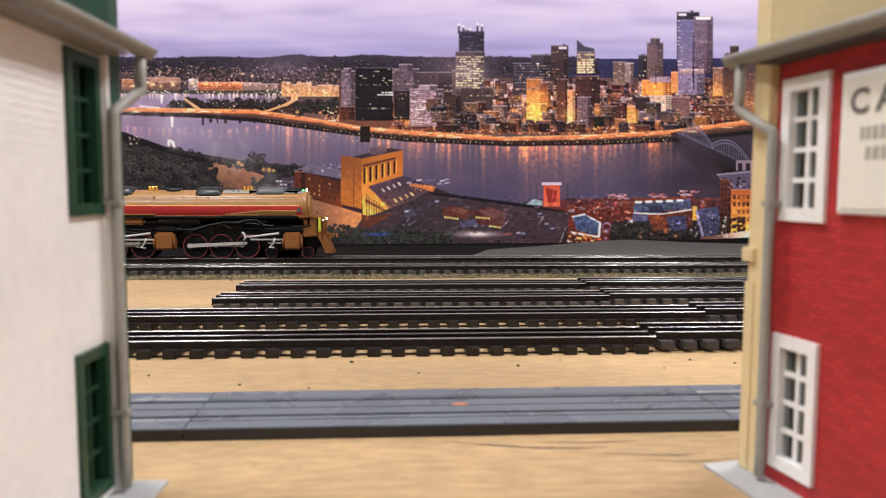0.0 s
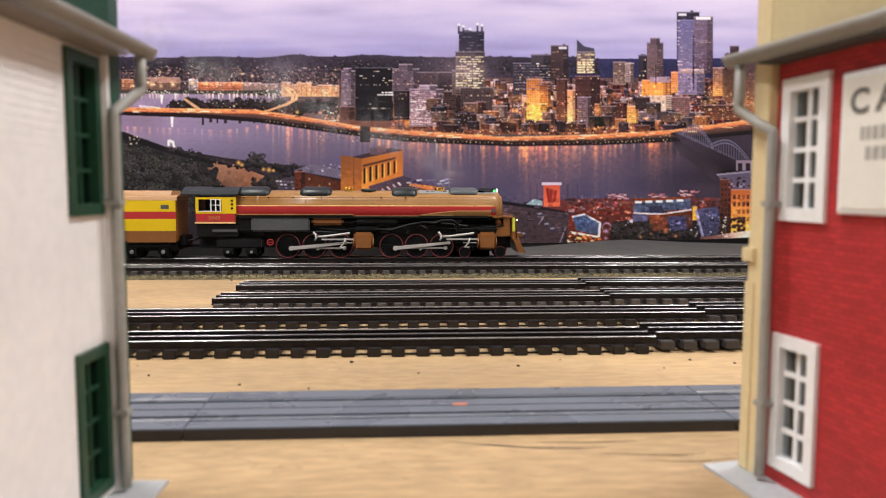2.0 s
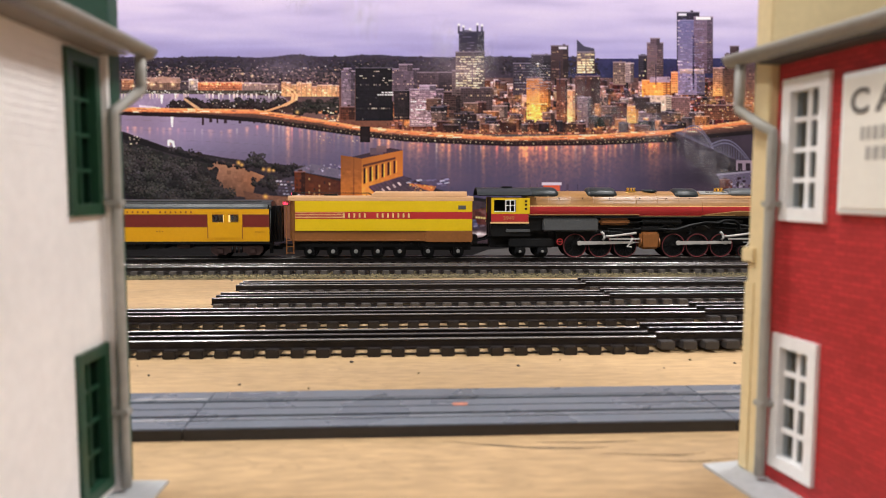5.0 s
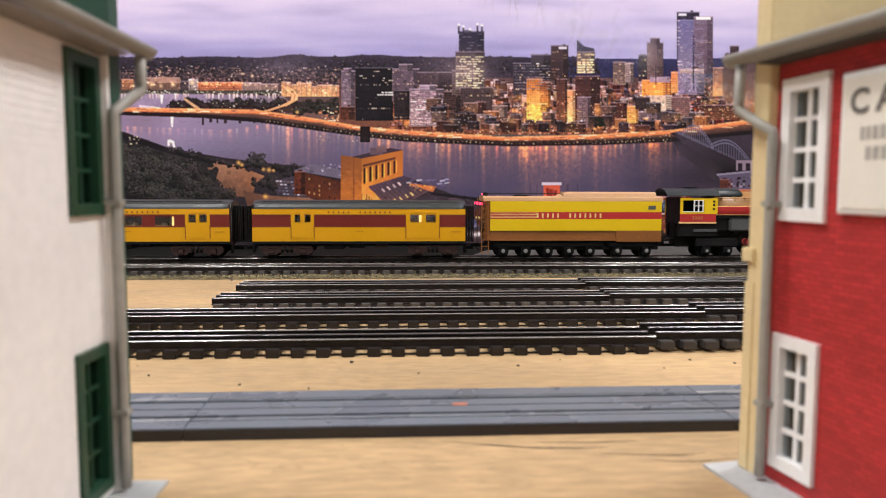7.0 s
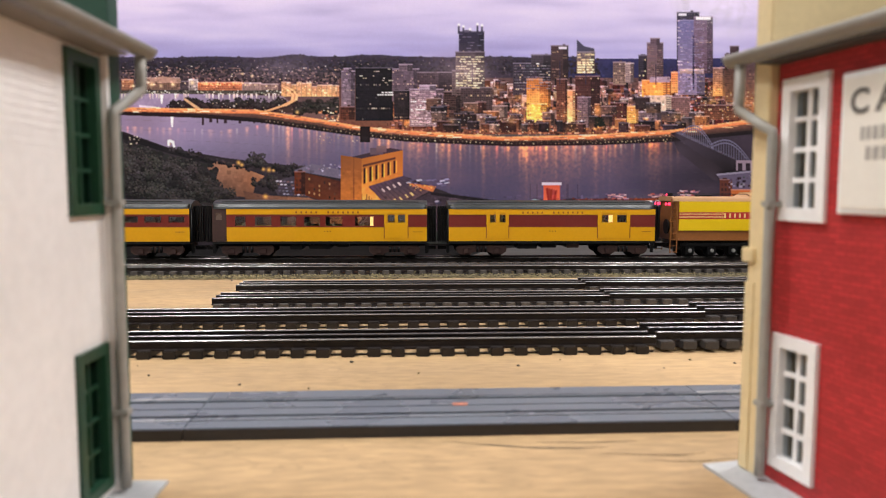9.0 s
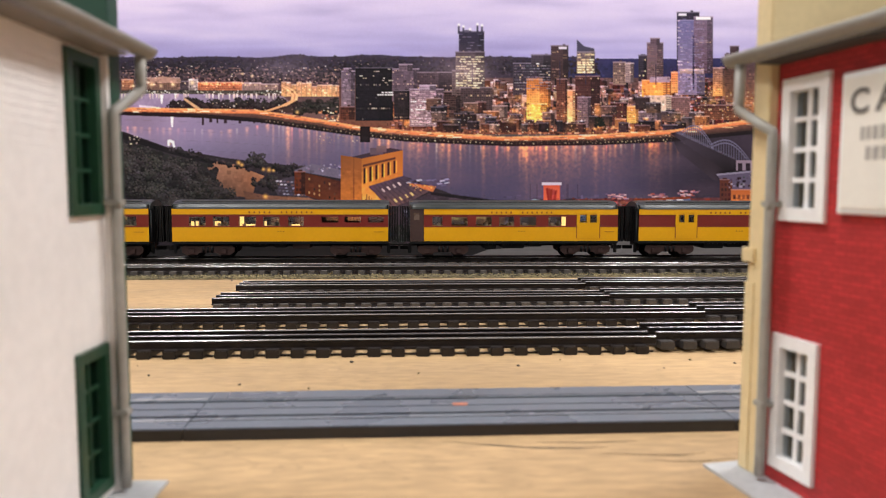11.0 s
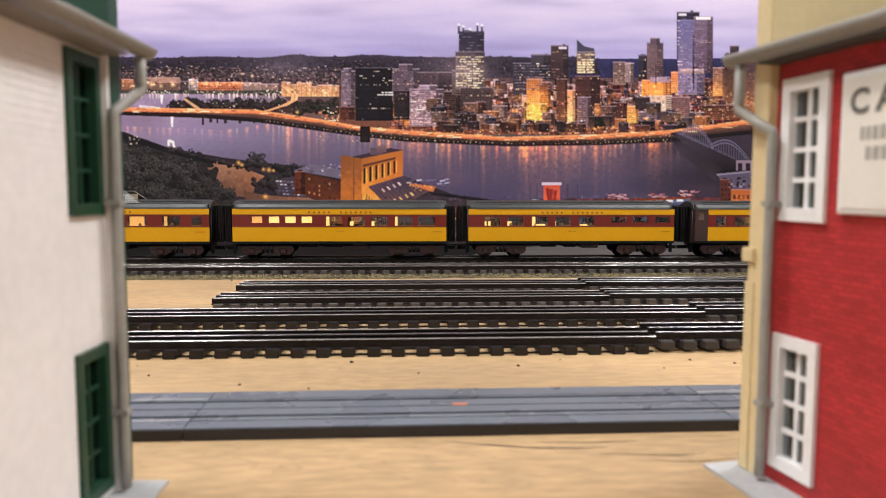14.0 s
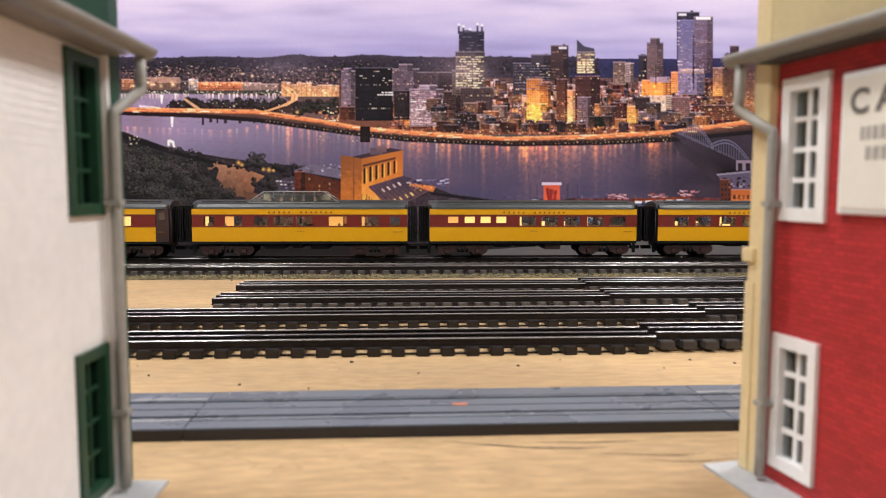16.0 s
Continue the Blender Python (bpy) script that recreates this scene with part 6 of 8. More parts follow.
def boiler_skin(bm, x0, x1, r, zc, a0, a1, n=14, lift=0.0):
    """A curved strip of boiler jacket between two angles from the top, thick enough to stand alone."""
    outer, inner = round_section(r + lift, zc, n, 1, a0, a1), round_section(r + lift - 0.0008, zc, n, 1, a0, a1)
    ring = outer + inner[::-1]
    bm_loft(bm, [[(x, y, z) for y, z in ring] for x in (x0, x1)], smooth=False)


def dome(bm, x0, x1, half, z0, z1, bevel=0.002):
    """A rounded, pillow-like cover with drawn-in ends."""
    rings = []
    n = 12
    for f, k in ((0.0, 0.45), (0.03, 0.72), (0.08, 0.90), (0.16, 1.0), (0.84, 1.0), (0.92, 0.90), (0.97, 0.72), (1.0, 0.45)):
        x = x0 + (x1 - x0) * f
        rings.append([(x, half * (0.6 + 0.4 * k) * math.cos(math.pi * j / n), z0 + (z1 - z0) * k * math.sin(math.pi * j / n) ** 0.7) for j in range(n + 1)])
    bm_loft(bm, rings, smooth=True)


def locomotive():
    lo = thing("locomotive", "articulated toy steam locomotive in bronze, red and yellow", "locomotive")
    zc, R = 0.0835, 0.0255
    # boiler drum, then its painted jacket
    bm = bmesh.new()
    rings = [[(x, y, z) for y, z in round_section(r, zc)] for x, r in ((-0.418, 0.0250), (-0.30, 0.0250), (-0.157, 0.0250), (-0.046, 0.0250), (-0.039, 0.0235), (-0.0365, 0.020))]
    bm_loft(bm, rings, smooth=True)
    part("boiler", bm, BRONZE, lo, "bronze-painted boiler")
    for s in (-1, 1):
        side = (lambda a, b: (s * a, s * b) if s > 0 else (-b, -a))
        strip = lambda name, x0, x1, za, zb, m, lift: part(name, strip_bm(s, x0, x1, za, zb, R, zc, lift), m, lo)
        strip("side_stripe", -0.4150, -0.1560, 0.0735, 0.0862, L_RED, 0.0003)
        strip("pinstripe", -0.4150, -0.0480, 0.0862, 0.0873, PINSTRIPE, 0.0004)
        strip("pinstripe", -0.4150, -0.2500, 0.0738, 0.0749, PINSTRIPE, 0.0007)
        strip("pinstripe", -0.2500, -0.1560, 0.0716, 0.0727, PINSTRIPE, 0.0007)
        strip("side_stripe", -0.2500, -0.1560, 0.0725, 0.0737, L_RED, 0.0003)
        strip("jacket", -0.1555, -0.0415, 0.0712, 0.0962, BRONZE, 0.0002)
        # the red flash narrows towards the smokebox front
        n = 26
        for k in range(n):
            xa, xb = -0.1555 + 0.104 * k / n, -0.1555 + 0.104 * (k + 1) / n
            f = min(1.0, k / 13.0) ** 0.8
            strip("side_flash", xa, xb, 0.0735 + 0.0062 * f, 0.0862, L_RED, 0.0004)
            strip("flash_edge", xa, xb, 0.0728 + 0.0062 * f, 0.0737 + 0.0062 * f, PINSTRIPE, 0.0006)
        strip("side_flash", -0.0515, -0.0435, 0.0725, 0.0855, L_RED, 0.0004)
        strip("pinstripe", -0.1555, -0.105, 0.0728, 0.0737, PINSTRIPE, 0.0006)
        strip("pinstripe", -0.0545, -0.0425, 0.0718, 0.0726, PINSTRIPE, 0.0006)
        bm = bmesh.new()
        bm_cyl(bm, (-0.048, s * 0.0259, 0.0805), (-0.048, s * 0.0266, 0.0805), 0.0031, seg=16)
        part("round_badge", bm, DARK_GREY, lo, "small round grey-blue badge")
    # bands and handrails
    for x in (-0.385, -0.352, -0.318, -0.286, -0.254, -0.222, -0.19):
        bm = bmesh.new()
        boiler_skin(bm, x - 0.0006, x + 0.0006, R, zc, -1.25, 1.25, 20, 0.0001)
        part("boiler_band", bm, BRONZE, lo)
    for s in (-1, 1):
        bm = bmesh.new()
        bm_tube(bm, [(-0.412, s * 0.0238, 0.0985), (-0.16, s * 0.0238, 0.0985), (-0.15, s * 0.0240, 0.0985), (-0.05, s * 0.0240, 0.0985)], 0.00045, 6)
        rail = part("handrail", bm, BROWN, lo)
        for x in (-0.405, -0.37, -0.335, -0.295, -0.25, -0.21, -0.175):
            box_part("stanchion", (x - 0.0007, x + 0.0007, min(s * 0.0218, s * 0.0246), max(s * 0.0218, s * 0.0246), 0.0972, 0.0992), BLACK, rail)
    bm = bmesh.new()
    boiler_skin(bm, -0.4180, -0.0440, R, zc, 2.03, 2 * math.pi - 2.03, 20, 0.0003)
    part("boiler_belly", bm, BLACK, lo, "black underside of the boiler")
    for y in (-0.0185, 0.0185):
        for x in (-0.0385, -0.0275):
            bm = bmesh.new()
            bm_cyl(bm, (x, y, 0.0580), (x, y, 0.0690), 0.0046, 0.0042, 16)
            part("air_pump", bm, BROWN, lo, "brown air pump on the pilot deck")
    # silver smokebox top and roof fittings
    bm = bmesh.new()
    boiler_skin(bm, -0.1555, -0.044, R, zc, -0.62, 0.62, 20, 0.0002)
    part("smokebox_top", bm, SILVER, lo, "silver-grey smokebox top")
    for x0, x1, half, z0, z1, m, lab in ((-0.416, -0.368, 0.0185, 0.0985, 0.1140, TARP, "long dark dome cover"), (-0.3275, -0.2805, 0.0185, 0.0990, 0.1142, TARP, "dark sand dome cover"),
                                         (-0.196, -0.157, 0.0190, 0.0975, 0.1135, TARP, "dark sand dome cover"), (-0.1125, -0.068, 0.0165, 0.1015, 0.1135, DARK_GREY, "grey stack shroud"),
                                         (-0.068, -0.046, 0.012, 0.1045, 0.1125, BLACK, "black feedwater heater")):
        bm = bmesh.new()
        dome(bm, x0, x1, half, z0, z1, 0.0052)
        part("roof_dome", bm, m, lo, lab)
    bm = bmesh.new()
    bm_cyl(bm, (-0.2285, 0, 0.107), (-0.2285, 0, 0.1112), 0.0125, 0.0105, 20)
    part("steam_dome", bm, TARP, lo, "low dark steam dome")
    for x in (-0.262, -0.128):
        base = box_part("valve_base", (x - 0.0032, x + 0.0128, -0.0075, 0.0005, 0.1070, 0.1092), GOLD, lo, 0.0005, "brass valve base")
        for k in range(3):
            bm = bmesh.new()
            bm_cyl(bm, (x + k * 0.0048, -0.004, 0.1088), (x + k * 0.0048, -0.004, 0.1122), 0.0017, 0.0017, 12)
            bm_cyl(bm, (x + k * 0.0048, -0.004, 0.1122), (x + k * 0.0048, -0.004, 0.1138), 0.0022, 0.0020, 12)
            part("safety_valve", bm, GOLD, base, "brass safety valve")
    for x in (-0.30, -0.20, -0.15):
        bm = bmesh.new()
        bm_tube(bm, [(x, -0.017, 0.100), (x + 0.004, -0.019, 0.0975), (x + 0.014, -0.020, 0.0972), (x + 0.018, -0.018, 0.100)], 0.0005, 6)
        part("grab_rail", bm, SILVER, lo)
    for x in (-0.145, -0.138, -0.12):
        box_part("roof_pipe", (x, x + 0.005, -0.012, -0.006, 0.1045, 0.1085), SILVER, lo, 0.0006)
    # smokebox front, headlamp
    bm = bmesh.new()
    bm_cyl(bm, (-0.0372, 0, zc), (-0.0335, 0, zc), 0.0195, 0.017, 24)
    part("smokebox_door", bm, BRONZE, lo)
    lamp = part("headlamp_case", boxed(-0.0500, -0.0405, -0.0055, 0.0055, 0.1052, 0.1118, 0.001), BLACK, lo)
    bm = bmesh.new()
    bm_cyl(bm, (-0.0405, 0, 0.1088), (-0.0390, 0, 0.1088), 0.0030, seg=14)
    part("side_lens", boxed(-0.0455, -0.0425, -0.0064, -0.0055, 0.1074, 0.1100, 0.0003), MARKER_GREEN, lamp, "green glowing side lens")
    part("lens", bm, HEADLAMP, lamp, "glowing headlamp lens")
    for s in (-1, 1):
        part("marker_lamp", boxed(-0.0450, -0.0415, s * 0.0085 - 0.0014, s * 0.0085 + 0.0014, 0.1018, 0.1046, 0.0006), MARKER_GREEN, lo, "green glowing marker lamp")
    # cab
    cab = part("cab", bmesh.new(), T_YELLOW, lo)
    for s in (-1, 1):
        y0, y1 = sorted((s * 0.0288, s * 0.0305))
        for name, d, m in (("cab_side", (-0.4700, -0.4660, 0.0755, 0.0985), T_YELLOW), ("cab_side", (-0.4660, -0.4340, 0.0755, 0.0785), T_YELLOW), ("cab_side", (-0.4660, -0.4340, 0.0955, 0.0985), T_YELLOW),
                           ("cab_side", (-0.4340, -0.4140, 0.0755, 0.0985), T_YELLOW), ("cab_red_panel", (-0.4700, -0.4160, 0.0640, 0.0753), L_RED), ("cab_sill", (-0.4715, -0.4150, 0.0615, 0.0638), PINSTRIPE)):
            box_part(name, (d[0], d[1], y0, y1, d[2], d[3]), m, cab)
        for x in (-0.4495, -0.4430, -0.4365):
            box_part("window_bar", (x, x + 0.0012, y0 - 0.0003, y1 + 0.0003, 0.0785, 0.0955), WHITE_ENAMEL, cab)
        for z in (0.0784, 0.087, 0.0948):
            box_part("window_bar", (-0.4500 if z != 0.0784 else -0.466, -0.4350, y0 - 0.0004, y1 + 0.0004, z, z + 0.001), WHITE_ENAMEL, cab)
        for z in (0.0815, 0.0872, 0.0925):
            box_part("vent", (-0.4212, -0.4180, y0 - 0.0003, y1 + 0.0003, z, z + 0.0028), BLACK, cab)
    box_part("cab_front", (-0.4165, -0.4150, -0.0287, 0.0287, 0.0640, 0.0985), BROWN, cab)
    box_part("cab_rear_curtain", (-0.4688, -0.4678, -0.0286, 0.0286, 0.0641, 0.1000), BLACK, cab)
    box_part("cab_floor", (-0.4700, -0.4165, -0.0287, 0.0287, 0.0600, 0.0640), BLACK, cab)
    box_part("backhead", (-0.4300, -0.4166, -0.018, 0.018, 0.064, 0.0975), BLACK, cab, 0.002)
    # black sheet added along the middle, so the cab windows look into shade
    box_part("cab_dark_sheet", (-0.4640, -0.4305, -0.0010, 0.0010, 0.064, 0.0980), BLACK, cab)
    box_part("cab_seat", (-0.4560, -0.4480, -0.025, -0.013, 0.064, 0.0790), BLACK, cab, 0.001)
    bm = bmesh.new()
    ring = [(y, z) for y, z in round_section(0.052, 0.0615, 16, 1.0, -0.66, 0.66)] + [(y, z) for y, z in round_section(0.0505, 0.0615, 16, 1.0, -0.66, 0.66)][::-1]
    bm_loft(bm, [[(x, y, z) for y, z in ring] for x in (-0.4900, -0.4110)], smooth=False)
    roof = part("cab_roof", bm, TARP, cab, "dark grey arched cab roof")
    part("roof_hatch", boxed(-0.452, -0.436, -0.008, 0.008, 0.1132, 0.1152, 0.0006), BLACK, roof)
    text_part(cab, "3949", 0.0085, FADED_INK, (-0.4445, -0.0309, 0.0665))
    # frames, firebox, ash pan, piping
    box_part("frame", (-0.470, -0.020, -0.012, 0.012, 0.026, 0.060), BLACK, lo, 0.001)
    box_part("firebox", (-0.418, -0.330, -0.024, 0.024, 0.048, 0.074), BLACK, lo, 0.003)
    for s in (-1, 1):
        yy = lambda a, b: sorted((s * a, s * b))
        for name, x0, x1, ya, yb, z0, z1, m, bev, lab in (("ash_pan", -0.3940, -0.3120, 0.020, 0.0295, 0.0500, 0.0690, DARK_GREY, 0.002, "dull grey ash pan"), ("lagged_pipe", -0.3100, -0.2640, 0.018, 0.026, 0.0590, 0.0690, BROWN, 0.003, "tan lagged pipe"),
                                                         ("running_board", -0.4150, -0.0550, 0.018, 0.0285, 0.0695, 0.0712, BLACK, 0, ""), ("air_tank", -0.2480, -0.1850, 0.019, 0.0285, 0.0600, 0.0680, BLACK, 0.003, ""),
                                                         ("step", -0.4480, -0.4130, 0.020, 0.029, 0.0490, 0.0530, DARK_GREY, 0.0005, ""), ("frame_plate", -0.4700, -0.4120, 0.016, 0.027, 0.0420, 0.0600, BLACK, 0.001, ""),
                                                         ("valve_chest", -0.2480, -0.2180, 0.017, 0.0285, 0.0500, 0.0575, BLACK, 0.002, ""), ("valve_chest", -0.0720, -0.0420, 0.017, 0.0285, 0.0495, 0.0560, BLACK, 0.002, "")):
            a, b = yy(ya, yb)
            part(name, boxed(x0, x1, a, b, z0, z1, bev), m, lo, lab)
        for x0, x1 in ((-0.2490, -0.2215), (-0.0700, -0.0440)):
            bm = bmesh.new()
            a, b = yy(0.0195, 0.0325)
            bm_box(bm, x0, x1, a, b, 0.0240, 0.0490, 0.0028)
            cyl = part("cylinder", bm, BROWN, lo, "tan-brown steam cylinder")
            for dx in (0.0, x1 - x0):
                bm = bmesh.new()
                bm_cyl(bm, (x0 + dx - 0.0008, s * 0.026, 0.0335), (x0 + dx + 0.0008, s * 0.026, 0.0335), 0.0078, seg=18)
                part("cylinder_cover", bm, BROWN, cyl)
        bm = bmesh.new()
        bm_tube(bm, [(-0.258, s * 0.023, 0.0530), (-0.215, s * 0.025, 0.0525), (-0.195, s * 0.0265, 0.0525), (-0.172, s * 0.0265, 0.0590), (-0.150, s * 0.0265, 0.0625), (-0.132, s * 0.0265, 0.0625), (-0.122, s * 0.0265, 0.0660), (-0.108, s * 0.0265, 0.0660), (-0.100, s * 0.0260, 0.0600), (-0.098, s * 0.0250, 0.0520)], 0.0022, 8)
        part("steam_pipe", bm, BLACK, lo)
        bm = bmesh.new()
        bm_tube(bm, [(-0.132, s * 0.024, 0.0545), (-0.085, s * 0.025, 0.0535), (-0.045, s * 0.026, 0.0570), (-0.03, s * 0.024, 0.0585)], 0.0011, 8)
        part("brake_pipe", bm, BLACK, lo)
        bm = bmesh.new()
        n = 18
        bm_tube(bm, [(-0.3680 + 0.0042 * math.cos(2 * math.pi * k / n), s * 0.0250, 0.0345 + 0.0042 * math.sin(2 * math.pi * k / n)) for k in range(n + 1)], 0.0007, 6)
        bm_box(bm, -0.3720, -0.3640, s * 0.0250 - 0.0005, s * 0.0250 + 0.0005, 0.0339, 0.0351)
        part("valve_wheel", bm, L_RED, lo, "small red hand wheel")
    # small fittings crowded under the boiler
    rnd = random.Random(17)
    for s in (-1, 1):
        for _ in range(34):
            x, z = rnd.uniform(-0.405, -0.055), rnd.uniform(0.044, 0.067)
            w, h = rnd.uniform(0.003, 0.016), rnd.uniform(0.0015, 0.005)
            a, b = sorted((s * 0.016, s * rnd.uniform(0.020, 0.0262)))
            part("fitting", boxed(x, x + w, a, b, z, z + h, 0.0006), rnd.choice((BLACK, BLACK, TARP, TARP, BLACK)), lo)
        for _ in range(6):
            x, z = rnd.uniform(-0.38, -0.12), rnd.uniform(0.048, 0.066)
            bm = bmesh.new()
            bm_tube(bm, [(x, s * 0.0255, z), (x + rnd.uniform(0.01, 0.025), s * 0.0262, z + rnd.uniform(-0.002, 0.002)), (x + rnd.uniform(0.03, 0.05), s * 0.0258, z - rnd.uniform(0, 0.008))], 0.0009, 6)
            part("small_pipe", bm, rnd.choice((BLACK, DARK_GREY, TARP)), lo)
    box_part("gear_frame", (-0.372, -0.025, -0.0145, 0.0145, 0.030, 0.0580), BLACK, lo)
    # driving wheels and rods
    r = 0.0174
    zw = RAIL_Z + r
    for group, cyl_x in (((-0.3440, -0.3065, -0.2685), -0.2490), ((-0.1955, -0.1590, -0.1226), -0.0700)):
        for x in group:
            wheelset(lo, x, zw, r, "driving_wheelset", RED_RIM, 14, 0.0042, phase=0.0)
        for s in (-1, 1):
            quarter = 0.0 if s < 0 else math.pi / 2
            bm = bmesh.new()
            x0, x2 = group[0], group[2]
            y = s * 0.0225
            bm_box(bm, 0, x2 - x0, y - 0.0008, y + 0.0008, -0.0013, 0.0013)
            for x in group:
                bm_cyl(bm, (x - x0, y - 0.0012, 0), (x - x0, y + 0.0012, 0), 0.0028, seg=14)
            side_rods.append((part("coupling_rod", bm, ROD, lo, "dull nickel coupling rod"), Vector((x0, 0, zw)), 0.0062, r, quarter))
            length = 0.078
            bm = bmesh.new()
            y = s * 0.0252
            bm_loft(bm, [[(x, y - 0.0008, -h), (x, y + 0.0008, -h), (x, y + 0.0008, h), (x, y - 0.0008, h)] for x, h in ((0, 0.0026), (length, 0.0018))])
            bm_cyl(bm, (0, y - 0.0013, 0), (0, y + 0.0013, 0), 0.0034, seg=14)
            bm_cyl(bm, (length, y - 0.0012, 0), (length, y + 0.0012, 0), 0.0024, seg=14)
            main_rods.append((part("main_rod", bm, ROD, lo, "dull nickel main rod"), Vector((x0, 0, zw)), 0.0062, 0.0335, length, r, quarter))
            # guide bars, link and valve rod
            y = s * 0.0275
            bm = bmesh.new()
            bm_box(bm, cyl_x - 0.046, cyl_x + 0.001, y - 0.001, y + 0.001, 0.0376, 0.0398)
            part("guide_bar", bm, ROD, lo)
            bm = bmesh.new()
            bm_tube(bm, [(cyl_x - 0.052, y, 0.0425), (cyl_x - 0.046, y, 0.0425), (cyl_x - 0.028, y, 0.0445), (cyl_x - 0.006, y, 0.0475)], 0.0017, 8)
            part("valve_rod", bm, ROD, lo)
            bm = bmesh.new()
            bm_tube(bm, [(cyl_x - 0.056, y, 0.0370), (cyl_x - 0.0535, y, 0.0405), (cyl_x - 0.055, y, 0.0460), (cyl_x - 0.0580, y, 0.0490)], 0.0017, 8)
            part("expansion_link", bm, ROD, lo)
            bm = bmesh.new()
            bm_tube(bm, [(cyl_x - 0.012, y + s * 0.001, 0.0405), (cyl_x - 0.014, y + s * 0.001, 0.0330), (cyl_x - 0.020, y + s * 0.001, 0.0275), (cyl_x - 0.013, y + s * 0.001, 0.0270)], 0.0015, 8)
            part("combination_lever", bm, ROD, lo)
            bm = bmesh.new()
            bm_cyl(bm, (cyl_x - 0.022, s * 0.026, 0.0335), (cyl_x, s * 0.026, 0.0335), 0.0009, seg=8)
            part("piston_rod", bm, STEEL, lo)
    for x, rr in ((-0.0885, 0.0083), (-0.0363, 0.0083), (-0.427, 0.0098), (-0.394, 0.0098)):
        wheelset(lo, x, RAIL_Z + rr, rr, "pony_wheelset", RED_RIM if x > -0.1 else None, phase=0.3)
    for s in (-1, 1):
        bm = bmesh.new()
        y0, y1 = sorted((s * 0.0215, s * 0.0265))
        bm_box(bm, -0.4440, -0.3780, y0, y1, 0.0260, 0.0400, 0.002)
        for x in (-0.427, -0.394):
            bm_cyl(bm, (x, s * 0.0265, 0.0215), (x, s * 0.0285, 0.0215), 0.0036, seg=14)
            bm_box(bm, x - 0.007, x + 0.007, y0, y1, 0.0170, 0.0270, 0.001)
        fr = part("trailing_truck_frame", bm, BLACK, lo)
        for x in (-0.427, -0.394):
            bm = bmesh.new()
            bm_cyl(bm, (x, s * 0.0285, 0.0210), (x, s * 0.0292, 0.0210), 0.0020, seg=12)
            part("journal_cap", bm, SILVER, fr)
        box_part("pony_truck_frame", (-0.100, -0.026, *sorted((s * 0.008, s * 0.0125)), 0.0200, 0.0270), BLACK, lo, 0.001)
    # pilot deck, beam and cow-catcher
    box_part("pilot_deck", (-0.0480, -0.0180, -0.0270, 0.0270, 0.0690, 0.0715), BROWN, lo, 0.0005)
    box_part("pilot_block", (-0.0440, -0.0210, -0.0240, 0.0240, 0.0420, 0.0580), BROWN, lo, 0.001)
    box_part("pilot_beam", (-0.0210, -0.0150, -0.0290, 0.0290, 0.0380, 0.0690), BROWN, lo, 0.001)
    for s in (-1, 1):
        bm = bmesh.new()
        bm_tube(bm, [(-0.0400, s * 0.0275, 0.0710), (-0.0200, s * 0.0290, 0.0740), (-0.0140, s * 0.0290, 0.0700), (-0.0140, s * 0.0290, 0.0400)], 0.0006, 6)
        part("pilot_handrail", bm, BROWN, lo)
        part("flag", boxed(-0.0205, -0.0165, s * 0.0296 - 0.0004, s * 0.0296 + 0.0004, 0.0500, 0.0700, 0.0003), LIME, lo, "yellow-green flag")
        part("ladder", boxed(-0.0330, -0.0230, s * 0.0245 - 0.0006, s * 0.0245 + 0.0006, 0.0430, 0.0690, 0.0003), BROWN, lo)
        bm = bmesh.new()
        bm_cyl(bm, (-0.0150, s * 0.0265, 0.0665), (-0.0126, s * 0.0265, 0.0665), 0.0014, seg=12)
        part("class_lamp", bm, HEADLAMP, lo, "small glowing white lamp")
    bm = bmesh.new()
    bm_loft(bm, [[(-0.0210, -0.029, 0.0440), (-0.0210, 0.029, 0.0440), (-0.0120, 0.028, 0.0440), (-0.0120, -0.028, 0.0440)], [(-0.0105, -0.028, 0.0190), (-0.0105, 0.028, 0.0190), (-0.0005, 0.022, 0.0185), (-0.0005, -0.022, 0.0185)]])
    plow = part("cow_catcher", bm, BROWN, lo, "brown sheet cow-catcher")
    for k in range(7):
        y = -0.024 + k * 0.008
        bm = bmesh.new()
        bm_tube(bm, [(-0.0150, y, 0.0405), (-0.0085, y * 0.95, 0.0290), (0.0005, y * 0.8, 0.0180)], 0.0009, 6)
        part("catcher_bar", bm, BROWN, plow)
    box_part("coupler", (-0.0150, 0.0000, -0.0030, 0.0030, 0.0400, 0.0460), BROWN, lo, 0.001)
    box_part("drawbar", (-0.5050, -0.4650, -0.0030, 0.0030, 0.0260, 0.0300), BLACK, lo)
    return lo


def strip_bm(s, x0, x1, za, zb, R, zc, lift):
    """A strip of jacket on one flank, between two heights."""
    bm = bmesh.new()
    n = 6
    outer, inner = [], []
    for k in range(n + 1):
        z = za + (zb - za) * k / n
        h = math.sqrt(max(0.0, R * R - (z - zc) ** 2))
        f = Vector((h, z - zc)).normalized()
        outer.append((s * (h + f.x * lift), z))
        inner.append((s * (h - 0.0012), z))
    ring = outer + inner[::-1]
    bm_loft(bm, [[(x, y, z) for y, z in ring] for x in (x0, x1)])
    return bm


def boxed(x0, x1, y0, y1, z0, z1, bevel=0.0):
    bm = bmesh.new()
    bm_box(bm, x0, x1, y0, y1, z0, z1, bevel)
    return bm


